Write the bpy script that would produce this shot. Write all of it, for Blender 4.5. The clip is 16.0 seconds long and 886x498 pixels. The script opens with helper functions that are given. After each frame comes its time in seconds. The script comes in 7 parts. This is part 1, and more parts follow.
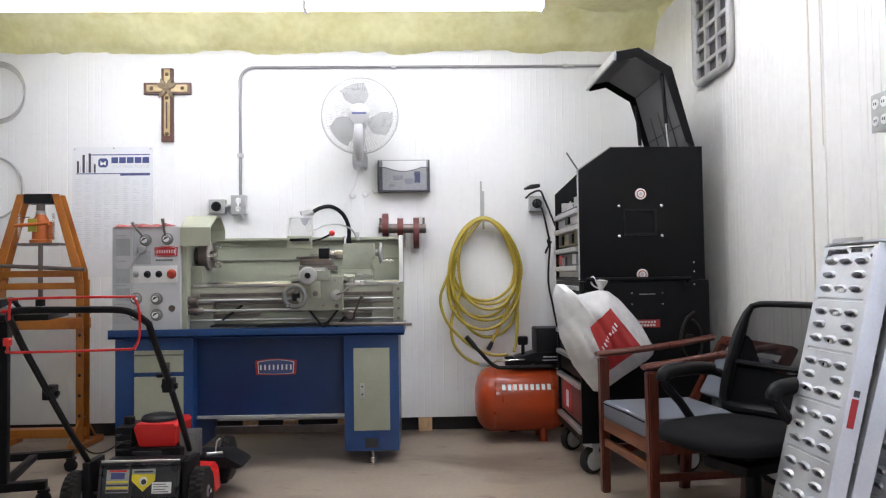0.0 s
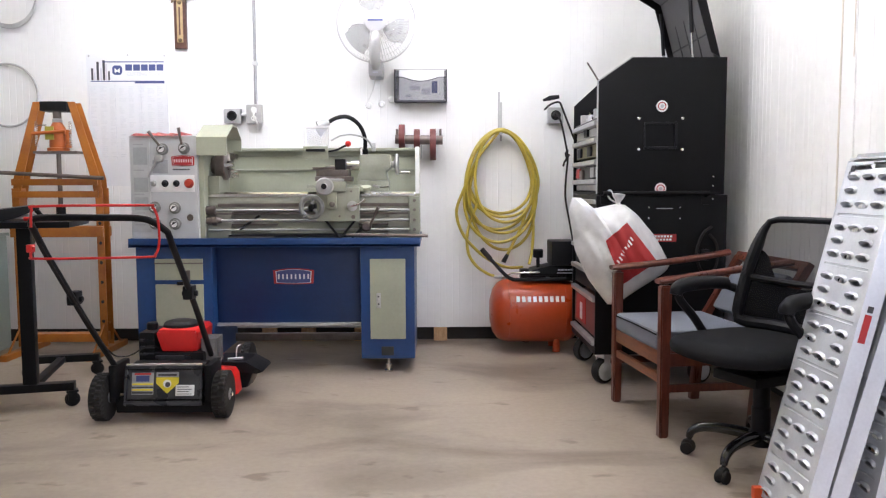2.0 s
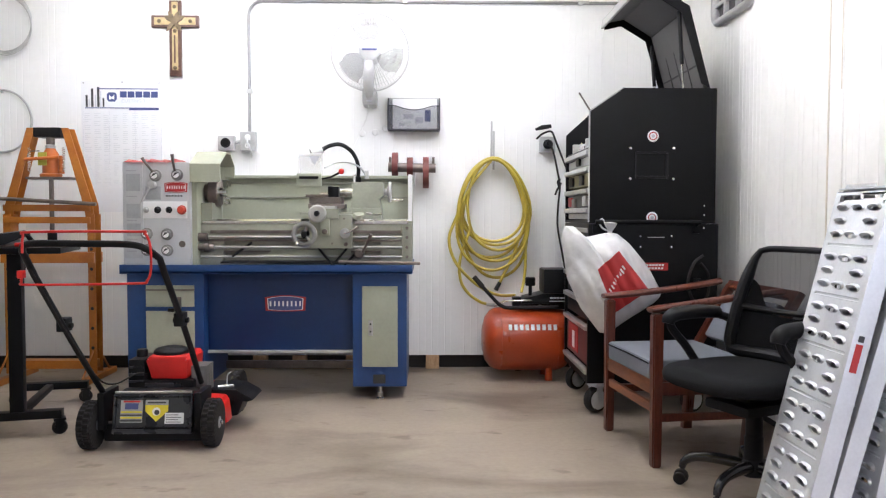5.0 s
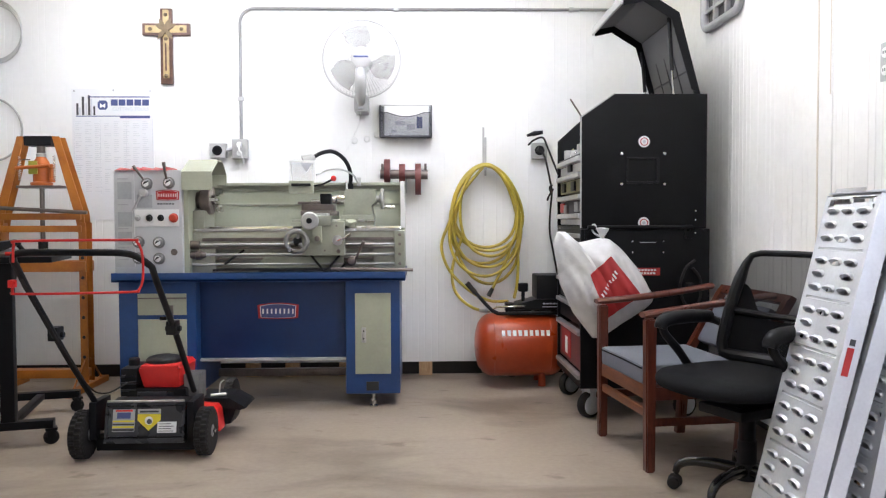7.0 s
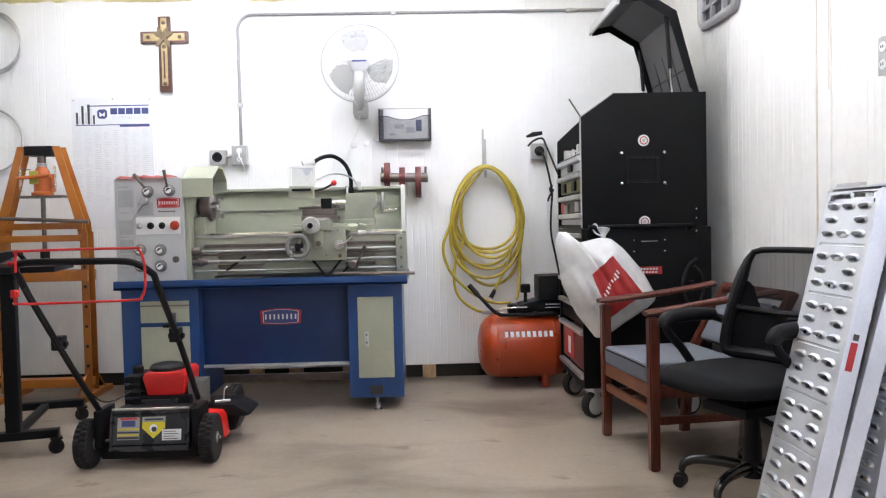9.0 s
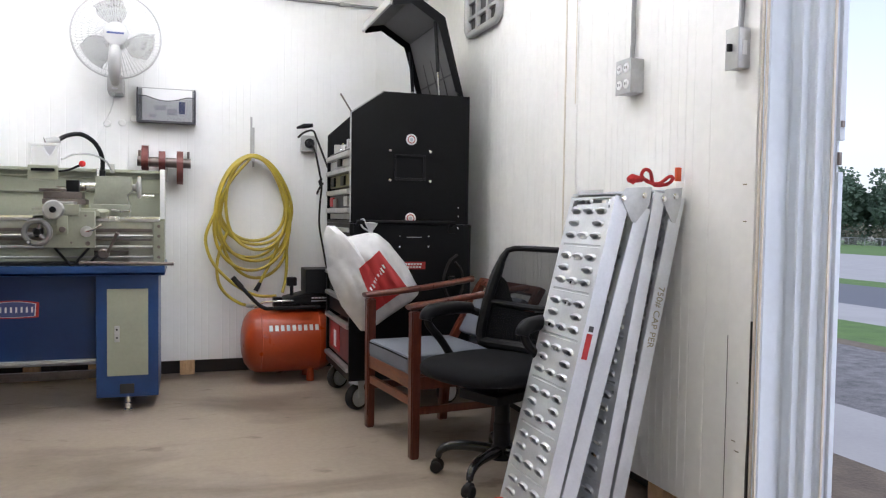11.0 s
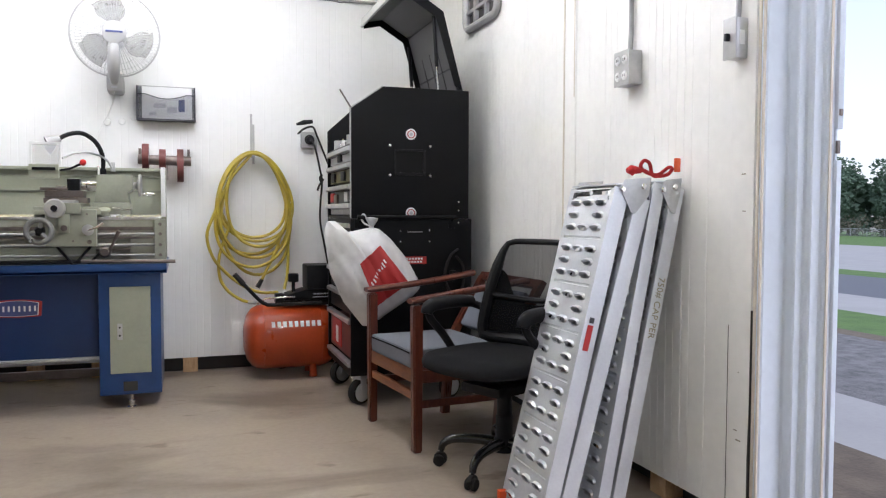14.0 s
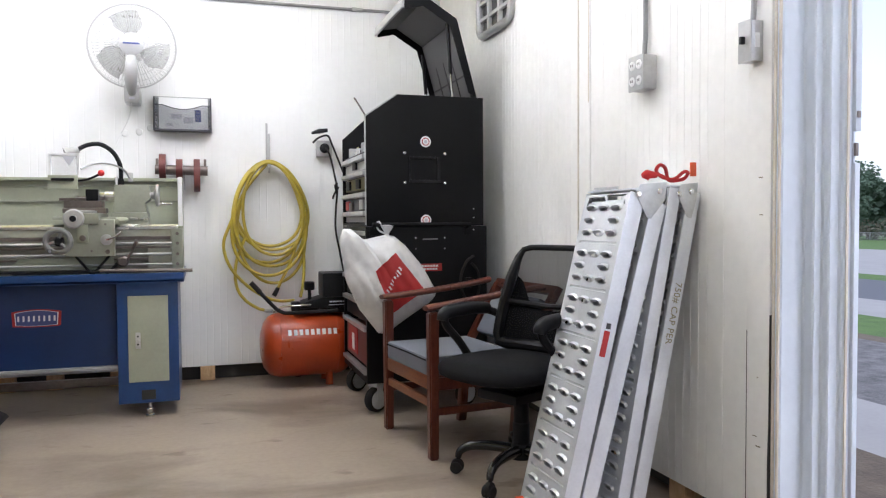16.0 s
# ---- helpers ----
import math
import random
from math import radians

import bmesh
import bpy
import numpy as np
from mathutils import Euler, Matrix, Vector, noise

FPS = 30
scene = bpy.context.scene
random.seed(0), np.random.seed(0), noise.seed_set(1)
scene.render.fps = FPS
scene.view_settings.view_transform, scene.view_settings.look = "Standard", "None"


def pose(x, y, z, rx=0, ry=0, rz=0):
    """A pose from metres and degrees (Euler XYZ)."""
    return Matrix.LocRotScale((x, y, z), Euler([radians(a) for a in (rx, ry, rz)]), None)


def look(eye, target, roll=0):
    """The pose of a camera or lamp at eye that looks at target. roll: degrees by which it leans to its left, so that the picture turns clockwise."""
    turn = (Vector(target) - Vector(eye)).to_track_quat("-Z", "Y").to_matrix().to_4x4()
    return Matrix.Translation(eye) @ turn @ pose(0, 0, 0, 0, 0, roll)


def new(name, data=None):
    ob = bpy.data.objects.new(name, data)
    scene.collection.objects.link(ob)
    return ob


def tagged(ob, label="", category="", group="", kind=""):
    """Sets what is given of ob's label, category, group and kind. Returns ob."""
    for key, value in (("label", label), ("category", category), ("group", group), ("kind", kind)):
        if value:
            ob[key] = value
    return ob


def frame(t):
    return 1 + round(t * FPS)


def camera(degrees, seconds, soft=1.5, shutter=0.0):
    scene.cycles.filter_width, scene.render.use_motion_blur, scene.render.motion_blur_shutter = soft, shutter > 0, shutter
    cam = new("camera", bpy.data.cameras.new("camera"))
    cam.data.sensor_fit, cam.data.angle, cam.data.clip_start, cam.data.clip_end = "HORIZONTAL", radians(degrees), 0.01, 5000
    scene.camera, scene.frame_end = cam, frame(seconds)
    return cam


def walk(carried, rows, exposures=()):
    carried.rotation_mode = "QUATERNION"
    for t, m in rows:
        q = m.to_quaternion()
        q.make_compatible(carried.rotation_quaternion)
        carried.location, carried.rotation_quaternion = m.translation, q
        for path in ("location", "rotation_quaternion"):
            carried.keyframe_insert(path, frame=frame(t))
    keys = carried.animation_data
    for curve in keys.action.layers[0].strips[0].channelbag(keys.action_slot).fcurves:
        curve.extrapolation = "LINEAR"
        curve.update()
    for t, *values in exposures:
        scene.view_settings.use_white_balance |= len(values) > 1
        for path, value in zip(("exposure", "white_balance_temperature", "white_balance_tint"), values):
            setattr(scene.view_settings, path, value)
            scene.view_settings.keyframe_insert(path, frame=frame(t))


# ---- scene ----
cam = camera(59.79, 16.0, soft=1.2)
PATH = [
    (0, look((-0.137, -0.425, 1.097), (-0.0739, 1.5728, 1.1649), -0.77)),
    (0.5, look((-0.136, -0.425, 1.096), (-0.0680, 1.5736, 1.1279), -1.20)),
    (1, look((-0.137, -0.418, 1.095), (-0.1413, 1.5776, 0.9566), -1.06)),
    (1.5, look((-0.135, -0.422, 1.096), (-0.1529, 1.5700, 0.9189), 0.26)),
    (2, look((-0.136, -0.424, 1.094), (-0.1171, 1.5699, 0.9359), -0.19)),
    (2.5, look((-0.136, -0.425, 1.094), (-0.1069, 1.5698, 0.9524), -0.05)),
    (3, look((-0.136, -0.425, 1.094), (-0.1092, 1.5714, 0.9695), 0.01)),
    (3.5, look((-0.136, -0.425, 1.094), (-0.0991, 1.5715, 0.9889), -0.16)),
    (4, look((-0.137, -0.426, 1.095), (-0.0991, 1.5716, 1.0005), 0.11)),
    (6.5, look((-0.139, -0.429, 1.095), (-0.0892, 1.5689, 1.0176), -0.14)),
    (7, look((-0.140, -0.430, 1.096), (-0.0807, 1.5678, 1.0254), -0.23)),
    (7.5, look((-0.140, -0.430, 1.096), (-0.0770, 1.5679, 1.0275), -0.17)),
    (8, look((-0.139, -0.429, 1.096), (-0.0699, 1.5682, 1.0272), -0.60)),
    (8.5, look((-0.140, -0.430, 1.096), (-0.1002, 1.5687, 1.0533), -0.52)),
    (9, look((-0.139, -0.431, 1.095), (-0.0838, 1.5675, 1.0313), -1.28)),
    (9.5, look((-0.139, -0.431, 1.096), (0.0619, 1.5581, 1.0393), -0.52)),
    (10, look((-0.137, -0.429, 1.096), (0.3710, 1.5035, 1.0202), -0.28)),
    (10.2, look((-0.137, -0.429, 1.096), (0.4491, 1.4816, 1.0244), 0.38)),
    (12.5, look((-0.134, -0.437, 1.090), (0.5269, 1.4479, 0.9874), 1.08)),
    (13, look((-0.134, -0.438, 1.088), (0.5021, 1.4545, 0.9788), 0.67)),
    (13.5, look((-0.133, -0.440, 1.085), (0.4944, 1.4560, 0.9810), 0.40)),
    (14, look((-0.134, -0.440, 1.086), (0.5023, 1.4540, 0.9928), 0.15)),
    (14.5, look((-0.132, -0.439, 1.086), (0.4972, 1.4578, 1.0020), 0.19)),
    (15, look((-0.132, -0.440, 1.087), (0.4978, 1.4572, 1.0188), 0.13)),
    (15.5, look((-0.133, -0.441, 1.084), (0.4729, 1.4639, 1.0200), -0.02)),
    (16, look((-0.134, -0.440, 1.082), (0.4648, 1.4669, 1.0088), -0.35)),
]
walk(cam, PATH, exposures=[(0, 0.69, 5750, 18), (0.5, 0.75, 5750, 18), (1.0, 0.65, 5780, 20), (1.5, 1.04, 5800, 21), (3.0, 1.12, 5800, 19), (3.5, 1.15, 5800, 19), (4.0, 1.07, 5800, 19), (6.5, 1.14, 5780, 18), (7.0, 1.03, 5775, 18), (7.5, 1.14, 5770, 18), (8.0, 1.01, 5750, 18), (8.5, 1.13, 5750, 18), (9.0, 1.01, 5750, 18), (9.5, 1.14, 5750, 18), (10.2, 0.87, 5800, 17), (12.5, 0.72, 5800, 17), (13.0, 0.83, 5800, 17), (13.5, 0.69, 5800, 17), (14.0, 0.79, 5800, 17), (14.5, 0.64, 5800, 17), (15.0, 0.87, 5800, 17), (15.5, 0.61, 5800, 17), (16, 0.85, 5800, 17)])

# ---- world, sun and lamps: overcast evening outside, fluorescent strips inside ----
world = bpy.data.worlds.new("sky")
scene.world = world
world.use_nodes = True
wn = world.node_tree.nodes
sky = wn.new("ShaderNodeTexSky")
sky.sky_type, sky.sun_disc = "NISHITA", False
sky.sun_elevation, sky.sun_rotation = radians(50), radians(155)
sky.dust_density, sky.air_density = 1.5, 1.0
wn["Background"].inputs[1].default_value = 0.15
hs_ = wn.new("ShaderNodeHueSaturation")
hs_.inputs["Saturation"].default_value = 0.42
world.node_tree.links.new(sky.outputs[0], hs_.inputs["Color"])
world.node_tree.links.new(hs_.outputs[0], wn["Background"].inputs[0])
sun_data = bpy.data.lights.new("sun", "SUN")
sun_data.energy, sun_data.angle, sun_data.color = 0.6, radians(50), (1.0, 0.97, 0.93)
sun = new("sun", sun_data)
sun.matrix_world = look((6, -13, 17), (0, 0, 0))
TUBE_POWER = 13.0


# ---- materials ----
def surf(name, col, rough=0.5, metal=0.0, var=0.12, scale=5.0, fine=60.0, bump=0.05, coat=0.0, col2=None, patch=0.5, spec=0.5):
    """A painted, metal or plastic surface with variation at two scales and fine relief."""
    m = bpy.data.materials.new(name)
    m.use_nodes = True
    nt = m.node_tree
    n, ln = nt.nodes, nt.links
    b = n["Principled BSDF"]
    tc = n.new("ShaderNodeTexCoord")
    a = n.new("ShaderNodeTexNoise")
    a.inputs["Scale"].default_value, a.inputs["Detail"].default_value = scale, 6
    f = n.new("ShaderNodeTexNoise")
    f.inputs["Scale"].default_value, f.inputs["Detail"].default_value = fine, 3
    ln.new(tc.outputs["Object"], a.inputs["Vector"])
    ln.new(tc.outputs["Object"], f.inputs["Vector"])
    add = n.new("ShaderNodeMath")
    add.operation = "MULTIPLY_ADD"
    add.inputs[1].default_value = 0.35
    ln.new(f.outputs[0], add.inputs[0])
    ln.new(a.outputs[0], add.inputs[2])
    ramp = n.new("ShaderNodeValToRGB")
    lo = col2 or tuple(c * (1 - var) for c in col)
    hi = col if col2 else tuple(min(1, c * (1 + var * 0.6)) for c in col)
    ramp.color_ramp.elements[0].position, ramp.color_ramp.elements[1].position = patch - 0.1, patch + 0.35
    ramp.color_ramp.elements[0].color, ramp.color_ramp.elements[1].color = (*lo, 1), (*hi, 1)
    ln.new(add.outputs[0], ramp.inputs[0])
    ln.new(ramp.outputs[0], b.inputs["Base Color"])
    mr = n.new("ShaderNodeMapRange")
    mr.inputs[3].default_value, mr.inputs[4].default_value = max(0.03, rough - 0.1), min(1, rough + 0.12)
    ln.new(a.outputs[0], mr.inputs[0])
    ln.new(mr.outputs[0], b.inputs["Roughness"])
    b.inputs["Metallic"].default_value = metal
    b.inputs["Specular IOR Level"].default_value = spec
    b.inputs["Coat Weight"].default_value = coat
    if bump:
        bp = n.new("ShaderNodeBump")
        bp.inputs["Strength"].default_value, bp.inputs["Distance"].default_value = bump, 0.01
        ln.new(f.outputs[0], bp.inputs["Height"])
        ln.new(bp.outputs[0], b.inputs["Normal"])
    return m


def glow(name, col, strength):
    m = bpy.data.materials.new(name)
    m.use_nodes = True
    b = m.node_tree.nodes["Principled BSDF"]
    b.inputs["Base Color"].default_value = (0.9, 0.9, 0.9, 1)
    b.inputs["Emission Color"].default_value, b.inputs["Emission Strength"].default_value = (*col, 1), strength
    return m


def clear(name, col, alpha, rough=0.1):
    """Thin see-through plastic or mesh cloth."""
    m = bpy.data.materials.new(name)
    m.use_nodes = True
    b = m.node_tree.nodes["Principled BSDF"]
    b.inputs["Base Color"].default_value, b.inputs["Roughness"].default_value, b.inputs["Alpha"].default_value = (*col, 1), rough, alpha
    return m


def concrete(name):
    """Old sealed slab: mottled tan-grey with dark scuffs, long stains and small cracks."""
    m = surf(name, (0.37, 0.305, 0.243), 0.46, 0, 0.2, 1.1, 38, 0.06, col2=(0.255, 0.207, 0.163), patch=0.5)
    nt = m.node_tree
    n, ln = nt.nodes, nt.links
    b = n["Principled BSDF"]
    tc = n.new("ShaderNodeTexCoord")
    mp = n.new("ShaderNodeMapping")
    mp.inputs["Scale"].default_value = (0.55, 1.1, 1)
    mp.inputs["Rotation"].default_value = (0, 0, 0.25)
    st = n.new("ShaderNodeTexNoise")
    st.inputs["Scale"].default_value, st.inputs["Detail"].default_value, st.inputs["Distortion"].default_value = 1.6, 10, 0.5
    ln.new(tc.outputs["Object"], mp.inputs[0])
    ln.new(mp.outputs[0], st.inputs["Vector"])
    r = n.new("ShaderNodeValToRGB")
    r.color_ramp.elements[0].position, r.color_ramp.elements[1].position = 0.34, 0.50
    r.color_ramp.elements[0].color, r.color_ramp.elements[1].color = (0.44, 0.41, 0.39, 1), (1, 1, 1, 1)
    ln.new(st.outputs[0], r.inputs[0])
    sp = n.new("ShaderNodeTexNoise")
    sp.inputs["Scale"].default_value, sp.inputs["Detail"].default_value = 7, 7
    ln.new(mp.outputs[0], sp.inputs["Vector"])
    r2 = n.new("ShaderNodeValToRGB")
    r2.color_ramp.elements[0].position, r2.color_ramp.elements[1].position = 0.30, 0.37
    r2.color_ramp.elements[0].color, r2.color_ramp.elements[1].color = (0.52, 0.48, 0.45, 1), (1, 1, 1, 1)
    ln.new(sp.outputs[0], r2.inputs[0])
    old = b.inputs["Base Color"].links[0].from_socket
    ck = n.new("ShaderNodeTexNoise")
    ck.inputs["Scale"].default_value, ck.inputs["Detail"].default_value, ck.inputs["Distortion"].default_value = 1.1, 9, 0.25
    ln.new(mp.outputs[0], ck.inputs["Vector"])
    r3 = n.new("ShaderNodeValToRGB")
    e3 = r3.color_ramp.elements
    e3[0].position, e3[1].position = 0.485, 0.515
    e3[0].color, e3[1].color = (1, 1, 1, 1), (1, 1, 1, 1)
    e3.new(0.5).color = (0.93, 0.92, 0.91, 1)
    ln.new(ck.outputs[0], r3.inputs[0])
    for r_ in (r, r2, r3):
        mx = n.new("ShaderNodeMix")
        mx.data_type, mx.blend_type = "RGBA", "MULTIPLY"
        mx.inputs[0].default_value = 0.8
        ln.new(old, mx.inputs[6])
        ln.new(r_.outputs[0], mx.inputs[7])
        old = mx.outputs[2]
    ln.new(old, b.inputs["Base Color"])
    return m


def wood(name, dark, light, rough=0.35, scale=(1, 1, 1), coat=0.2):
    m = surf(name, light, rough, 0, 0.2, 4, 90, 0.04, coat, col2=dark)
    nt = m.node_tree
    a = [x for x in nt.nodes if x.type == "TEX_NOISE"][0]
    mp = nt.nodes.new("ShaderNodeMapping")
    mp.inputs["Scale"].default_value = scale
    src = a.inputs["Vector"].links[0].from_socket
    nt.links.new(src, mp.inputs[0])
    nt.links.new(mp.outputs[0], a.inputs["Vector"])
    a.inputs["Distortion"].default_value = 1.2
    return m


WALL = surf("white_panel_paint", (0.82, 0.82, 0.81), 0.45, 0, 0.05, 1.5, 25, 0.03)
WALL_R = surf("aged_white_panel", (0.84, 0.83, 0.80), 0.45, 0, 0.09, 1.2, 25, 0.03)
TRIM = surf("cream_trim_paint", (0.66, 0.60, 0.51), 0.5, 0, 0.14, 6, 50, 0.06)
# white jamb tinted blue: the outdoor daylight is put into the colour
JAMB = surf("white_jamb_blue_tint", (0.64, 0.69, 0.76), 0.45, 0, 0.1, 3, 40, 0.04)
FOAM = surf("spray_foam", (0.84, 0.81, 0.48), 0.8, 0, 0.3, 3.5, 22, 0.6, col2=(0.66, 0.61, 0.25))
FLOOR = concrete("concrete_slab")
# near-black for the wall recess, cracks, foot pocket and pin holes
DARK = surf("dark_sill_and_gaps", (0.03, 0.028, 0.026), 0.7)
PINE = wood("raw_pine", (0.42, 0.25, 0.12), (0.62, 0.42, 0.24), 0.6, (12, 1, 2), 0)
GALV = surf("galvanised_steel", (0.52, 0.52, 0.52), 0.38, 0.85, 0.2, 12, 80)
GREYPAINT = surf("grey_painted_metal", (0.43, 0.43, 0.425), 0.45, 0.2, 0.15, 9, 60)
STEEL = surf("bright_machined_steel", (0.72, 0.71, 0.69), 0.24, 1.0, 0.15, 9, 80, 0.02)
SATIN = surf("satin_grey_steel", (0.46, 0.46, 0.45), 0.45, 0.5, 0.12, 9, 80, 0.02)
DSTEEL = surf("worn_dark_steel", (0.20, 0.17, 0.155), 0.4, 0.8, 0.3, 14, 80)
CHROME = surf("chrome", (0.85, 0.85, 0.86), 0.1, 1.0, 0.05, 8, 60, 0.0)
BLUE = surf("blue_machine_paint", (0.0125, 0.053, 0.185), 0.36, 0, 0.18, 4, 55, 0.05, 0.15)
# same blue darkened: shade in the stand's recess is put into the colour
BLUE_SHADE = surf("blue_paint_shaded", (0.0055, 0.027, 0.105), 0.4, 0, 0.2, 4, 55, 0.05, 0.1)
SAGE = surf("sage_green_enamel", (0.375, 0.39, 0.30), 0.52, 0, 0.1, 5, 60, 0.03, 0.0, spec=0.35)
SAGED = surf("sage_cast_iron", (0.305, 0.315, 0.25), 0.45, 0, 0.16, 7, 60, 0.06)
PANELW = surf("pale_headstock_face", (0.54, 0.55, 0.565), 0.4, 0, 0.04, 5, 60, 0.02)
PLATE = surf("printed_data_plate", (0.47, 0.48, 0.49), 0.45, 0, 0.06, 30, 90, 0.0)
PLATED = surf("printed_grey_table", (0.36, 0.37, 0.385), 0.45, 0, 0.1, 30, 90, 0.0)
BEDG = surf("oily_sage_casting", (0.35, 0.355, 0.29), 0.42, 0, 0.2, 6, 60, 0.08, col2=(0.27, 0.26, 0.205))
BLACK = surf("black_plastic", (0.010, 0.010, 0.011), 0.45, 0, 0.3, 8, 70, 0.05, spec=0.18)
MPLASTIC = surf("dark_grey_moulded_plastic", (0.030, 0.031, 0.036), 0.28, 0, 0.3, 8, 70, 0.05)
BLACKP = surf("black_powder_coat", (0.006, 0.006, 0.0068), 0.42, 0, 0.25, 3, 120, 0.06, spec=0.14)
INNER = surf("grey_lid_lining", (0.075, 0.072, 0.072), 0.5, 0.1, 0.15, 6, 60, spec=0.3)
GLOSSB = surf("glossy_black_enamel", (0.010, 0.010, 0.011), 0.2, 0, 0.2, 8, 70, 0.02, 0.4)
RUBBER = surf("black_rubber", (0.020, 0.018, 0.017), 0.7, 0, 0.3, 12, 90, 0.15, spec=0.25)
RED = surf("red_enamel", (0.64, 0.018, 0.014), 0.35, 0, 0.12, 6, 60, 0.03, 0.2)
STOP = surf("orange_red_button", (0.50, 0.05, 0.02), 0.4)
REDD = surf("red_print", (0.42, 0.022, 0.022), 0.5, 0, 0.08, 12, 60, 0.0)
TANK = surf("orange_red_tank_enamel", (0.42, 0.052, 0.008), 0.3, 0, 0.15, 5, 50, 0.03, 0.3)
ORANGE = surf("orange_press_paint", (0.44, 0.155, 0.014), 0.4, 0, 0.2, 7, 60, 0.06, 0.15, col2=(0.29, 0.08, 0.012), patch=0.46)
LABELY = surf("olive_label", (0.38, 0.36, 0.04), 0.5)
LABELG = surf("yellow_green_marker", (0.62, 0.66, 0.05), 0.4)
JACK = surf("orange_jack_paint", (0.50, 0.125, 0.018), 0.4, 0, 0.15, 9, 60)
YELLOW = surf("yellow_rubber_hose", (0.46, 0.36, 0.03), 0.45, 0, 0.18, 14, 70, 0.05, col2=(0.36, 0.27, 0.03))
YELLOWP = surf("yellow_plastic", (0.75, 0.62, 0.03), 0.4)
WHITE = surf("white_plastic", (0.80, 0.80, 0.79), 0.35, 0, 0.04, 8, 60, 0.02)
FANBLADE = clear("smoky_clear_blade", (0.25, 0.25, 0.24), 0.5, 0.2)
FANW = surf("pale_grey_fan_plastic", (0.46, 0.46, 0.455), 0.4, 0, 0.04, 8, 60, 0.02)
CONDUIT = surf("dull_conduit_steel", (0.30, 0.30, 0.30), 0.5, 0.3, 0.15, 12, 80)
WHEELG = surf("dark_grey_cast_wheel", (0.24, 0.24, 0.235), 0.35, 0.5, 0.2, 12, 70)
PAPER = surf("white_paper", (0.82, 0.82, 0.82), 0.6, 0, 0.03, 3, 40, 0.03)
FAINT = surf("faint_grey_print", (0.63, 0.64, 0.66), 0.6, 0, 0.05, 20, 60, 0.0)
CHARTP = surf("thin_chart_paper", (0.745, 0.75, 0.765), 0.55, 0, 0.04, 3, 40, 0.03)
PRINT = surf("navy_print", (0.06, 0.08, 0.22), 0.55, 0, 0.1, 20, 60, 0.0)
GREYPRINT = surf("pale_grey_print", (0.55, 0.56, 0.6), 0.6, 0, 0.05, 20, 60, 0.0)
INK = surf("black_print", (0.05, 0.05, 0.055), 0.55, 0, 0.1, 20, 60, 0.0)
MAHOG = wood("mahogany_stain", (0.060, 0.013, 0.007), (0.135, 0.031, 0.015), 0.3, (9, 9, 1.2), 0.35)
CROSSW = wood("dark_walnut", (0.05, 0.022, 0.014), (0.13, 0.06, 0.04), 0.4, (4, 4, 12), 0.1)
GOLDW = surf("pale_gilt_inlay", (0.50, 0.38, 0.19), 0.4, 0.3, 0.25, 18, 70)
BRONZE = surf("antique_bronze", (0.16, 0.12, 0.07), 0.4, 0.7, 0.3, 25, 90)
CLOTH = surf("grey_blue_upholstery", (0.145, 0.157, 0.188), 0.85, 0, 0.12, 6, 220, 0.25)
SEATCLOTH = surf("black_seat_cloth", (0.010, 0.010, 0.011), 0.85, 0, 0.2, 6, 240, 0.25, spec=0.12)
MESHC = clear("black_chair_mesh", (0.012, 0.012, 0.013), 0.76, 0.9)
MESHC.node_tree.nodes["Principled BSDF"].inputs["Specular IOR Level"].default_value = 0.1
BAG = surf("white_plastic_bag", (0.64, 0.64, 0.65), 0.3, 0, 0.16, 7, 24, 0.3)
BAG.node_tree.nodes["Principled BSDF"].inputs["Subsurface Weight"].default_value = 0.0
ALU = surf("mill_finish_aluminium", (0.70, 0.72, 0.755), 0.42, 0.5, 0.12, 7, 90, 0.03)
ALUD = surf("scuffed_aluminium", (0.58, 0.59, 0.60), 0.42, 0.45, 0.2, 9, 90, 0.05)
ORUB = surf("orange_rubber_foot", (0.75, 0.10, 0.02), 0.5)
STRAP = surf("red_webbing", (0.50, 0.02, 0.02), 0.75, 0, 0.25, 20, 160, 0.2)
OLIVE = surf("olive_machine_enamel", (0.14, 0.125, 0.04), 0.45, 0, 0.2, 5, 60)
GREYGREEN = surf("grey_green_cabinet", (0.25, 0.30, 0.27), 0.45, 0, 0.12, 5, 60)
BURG = surf("rust_red_pulley", (0.15, 0.042, 0.038), 0.5, 0.1, 0.3, 14, 70)
POCKET = clear("smoky_wall_pocket", (0.16, 0.165, 0.20), 0.25, 0.08)
LENS = clear("clear_shield", (0.8, 0.82, 0.85), 0.22, 0.05)


# ---- mesh helpers ----
def box(bm, x0, x1, y0, y1, z0, z1, bevel=0.0, m=None, seg=2):
    mt = Matrix.Translation(((x0 + x1) / 2, (y0 + y1) / 2, (z0 + z1) / 2)) @ Matrix.Diagonal((abs(x1 - x0), abs(y1 - y0), abs(z1 - z0), 1))
    t = bmesh.new()
    bmesh.ops.create_cube(t, size=1, matrix=mt)
    if bevel:
        bmesh.ops.bevel(t, geom=t.edges[:], offset=bevel, segments=seg, profile=0.7, affect="EDGES")
    join(bm, t, m)
    return bm


def join(bm, t, m=None):
    if m is not None:
        t.transform(m)
    me = bpy.data.meshes.new("tmp")
    t.to_mesh(me)
    t.free()
    bm.from_mesh(me)
    bpy.data.meshes.remove(me)


